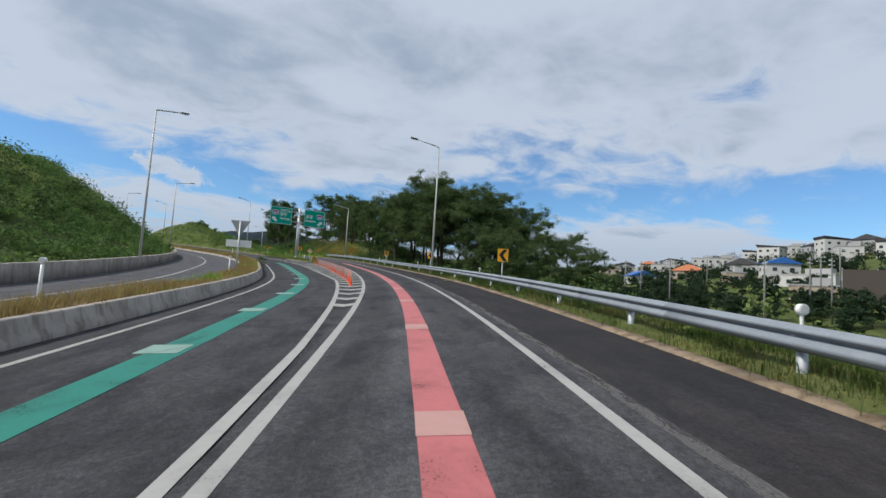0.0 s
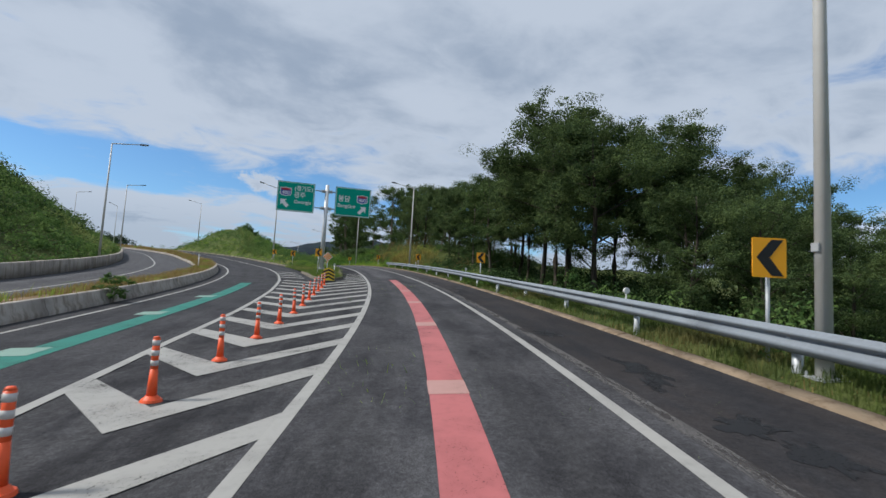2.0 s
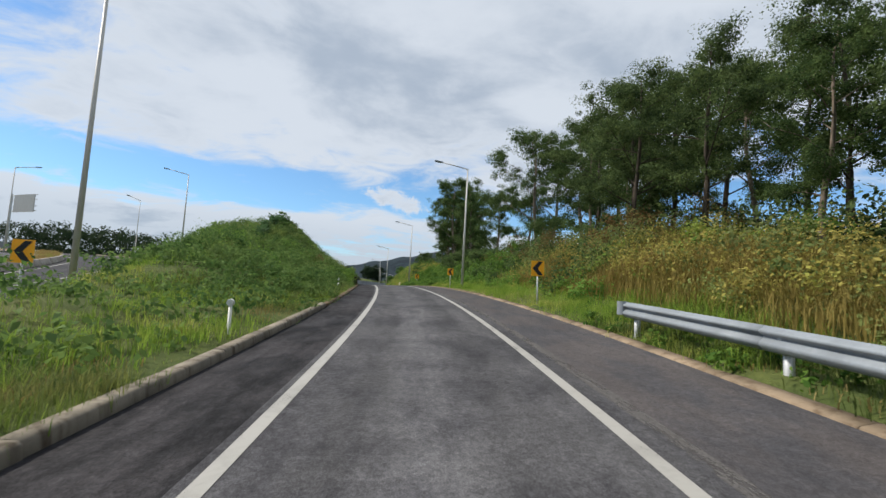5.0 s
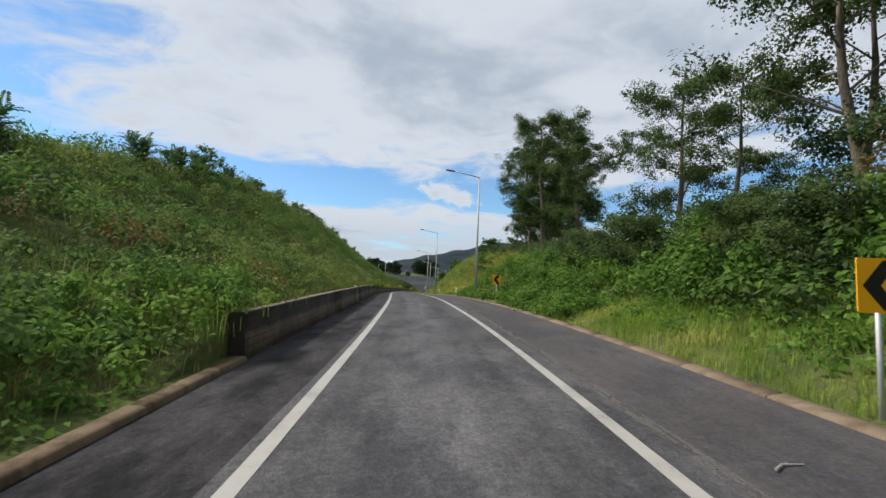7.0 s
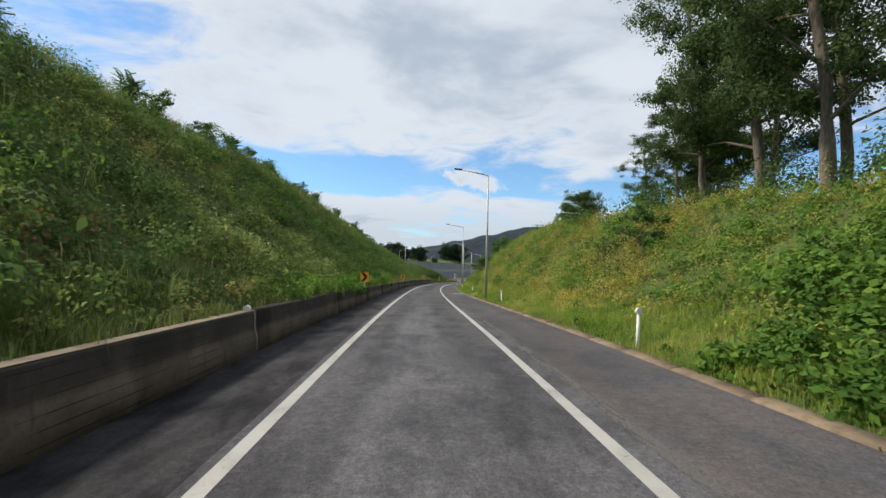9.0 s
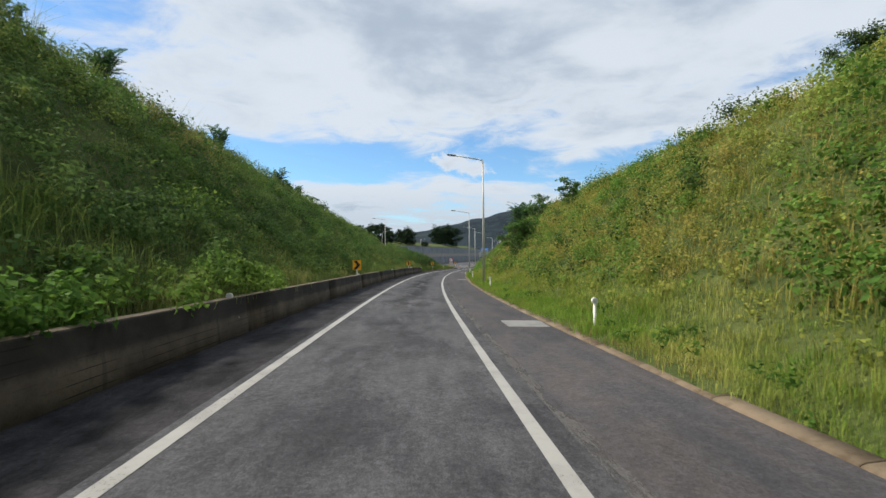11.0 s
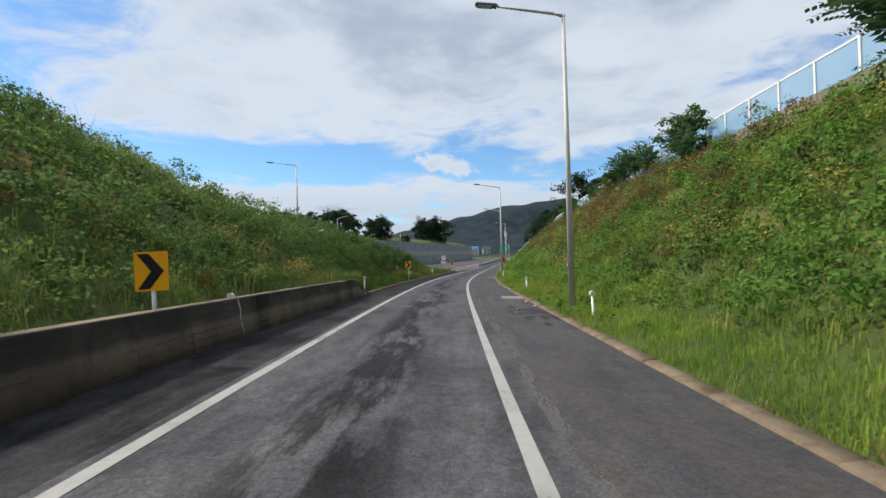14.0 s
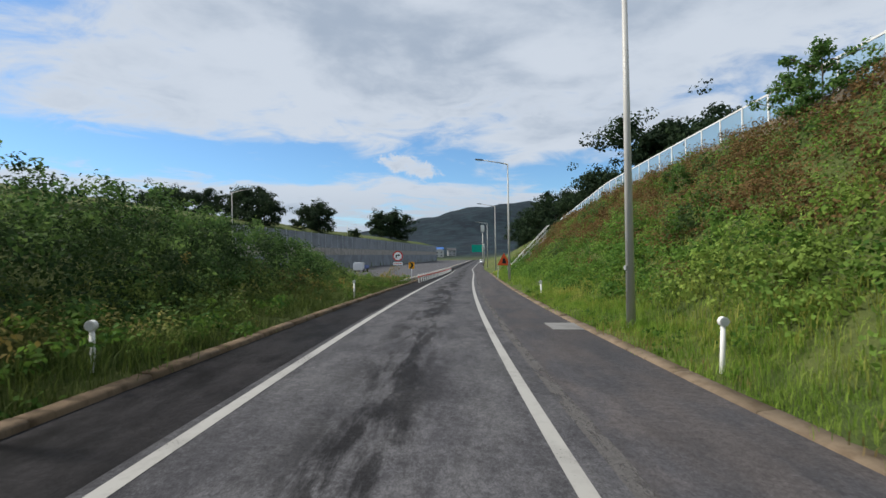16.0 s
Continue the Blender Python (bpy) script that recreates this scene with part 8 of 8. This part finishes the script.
v, f = leaf_cloud(np.stack([x, y, z0 + (top - z0) * vr.random(900)**0.6], 1), 26, 2.2, 0.9, 0.8)
stuff("far_wood", v, f, M["far_leaf"], "dark belt of trees beyond the other carriageway", "far trees")
# village greenery: the nearer trees one by one, the rest as one mass
spots = []
for k in range(330):
    a, d = radians(tr.uniform(50, 80)), tr.uniform(85, 390)
    spots.append((d, VX + math.sin(a) * d, VY + math.cos(a) * d, tr.uniform(0.28, 0.55) * (0.6 + d / 400)))
spots.sort()
village_trees = [tree(91 + k, 10.5, 0.10, 4.4, M["far_leaf"], M["bark"], 110, 24, 1.6, 0.72, "dark rounded tree among the houses", 0.2) for k in range(2)]
plant(village_trees, [q[1:] for q in spots[:90]], None, "village trees")
far = np.array([(x, y, float(ground_at(x, y)), size) for _, x, y, size in spots[90:]])
puffs = np.repeat(far, 26, 0)
puffs[:, :3] += vr.normal(size=(len(puffs), 3)) * np.array([2.6, 2.6, 1.9]) * puffs[:, 3:4] + np.array([0, 0, 5.0]) * puffs[:, 3:4]
v, f = leaf_cloud(puffs[:, :3], 16, 1.9 * puffs[:, 3], 0.6, 0.8)
stuff("village_greenery", v, f, M["far_leaf"], "dark tree crowns filling the slope among the houses", "far trees")

# a bush in the median
median_bush = put_copy(shrubs[0], Matrix.Translation((9.1, 41.2, 2.05)) @ Matrix.Scale(0.4, 4))
tagged(median_bush, "small round green bush in the dry median", "shrub")

# ---- stones and slabs of kerbs, walls and barriers ----
stones("kerb", ramp, -48, 112, 2.0, right_kerb, M["kerb_tan"], "tan earth-stained concrete kerb beside the guardrail", "kerb_stone")
stones("kerb", ramp, 112, 372, 2.0, right_kerb, M["kerb_sand"], "earth-stained concrete kerb along the shoulder", "kerb_stone")
tip = thing("kerb", P(64.9, -4.3), ramp.yaw(65), "rounded pale kerb at the island's tip", "kerb", kind="structure")
tip_inv = tip.matrix_basis.inverted()
edge = [(65.55, -3.56), (64.95, -3.66), (64.5, -3.98), (64.3, -4.42), (64.4, -4.8), (64.75, -5.15), (65.5, -5.45), (67.6, -5.86), (69.8, -6.2), (72.0, -6.55), (74.2, -6.95)]
for (u0, w0), (u1, w1) in zip(edge[:-1], edge[1:]):
    a, b = P(u0, w0), P(u1, w1)
    out_dir = (b - a).cross(Vector((0, 0, 1))).normalized() * 0.12
    ring = [a + out_dir, b + out_dir, b - out_dir, a - out_dir]
    v = [q + Vector((0, 0, -0.15)) for q in ring] + [q + Vector((0, 0, 0.125)) for q in ring] + [q * 0.92 + r * 0.08 + Vector((0, 0, 0.16)) for q, r in zip(ring, ring[2:] + ring[:2])]
    f = [(4 * k + i, 4 * k + (i + 1) % 4, 4 * k + 4 + (i + 1) % 4, 4 * k + 4 + i) for k in range(2) for i in range(4)] + [(8, 9, 10, 11)]
    o = mesh_object("kerb_stone", [tuple(q) for q in v], f, M["kerb_clean"], tip)
    o.matrix_parent_inverse = tip_inv
# lime runs under the marker posts
for u in (149.5, 170.2, 189.8, 209.4, 229.2, 248.9, 268.5):
    e = thing("lime_streak", P(u, -3.53, 0.8), 0, "white lime streak running down the wall face", "stain", "lime streaks", "structure")
    s_inv = e.matrix_basis.inverted()
    bm = bmesh.new()
    rows = []
    for k in range(9):
        h = 0.845 - 0.80 * k / 8
        w = (-3.575 + (0.83 - h) / 0.43 * 0.025 if h > 0.40 else -3.535 + (0.387 - h) / 0.58 * 0.035) + 0.004
        x, half = 0.03 * math.sin(k * 1.3 + u) + 0.012 * k, 0.030 * (1.15 - 0.08 * k)
        rows.append((bm.verts.new(P(u + x - half, w, h)), bm.verts.new(P(u + x + half, w, h))))
    for (a, b), (c, d) in zip(rows[:-1], rows[1:]):
        bm.faces.new((a, b, d, c))
    o = part("streak", bm, M["lime"], e)
    o.matrix_parent_inverse = s_inv
stones("kerb", ramp, 103.6, 130.7, 2.0, low_kerb, M["kerb"], "earth-stained kerb under the long grass", "kerb_stone")
stones("kerb", ramp, 65.6, 103.6, 2.0, island_kerb, M["kerb_clean"], "pale concrete kerb round the traffic island", "kerb_stone")
stones("kerb", ramp, 283.4, 350, 2.0, low_kerb, M["kerb"], "earth-stained concrete kerb below the bank", "kerb_stone")
stones("kerb", left_road, run[7] + 2, 230, 2.5, bend_kerb, M["kerb_clean"], "pale concrete kerb round the outer bend", "kerb_stone")
stones("low_wall", ramp, 130.8, 283.2, 9.9, wall_section, M["wall"], "dark concrete wall holding the slope", "wall_slab")
stones("median_barrier", left_road, 0, 230, 6.0, median_section, M["wall_pale"], "pale concrete median barrier", "barrier_slab")
stones("median_barrier", left_road, 0, 230, 6.0, median_far, M["wall_pale"], "low pale concrete edge of the median", "barrier_slab")
stones("outer_barrier", left_road, 0, 230, 6.0, outer_section, M["wall_pale"], "stained concrete barrier below the cutting", "barrier_slab")
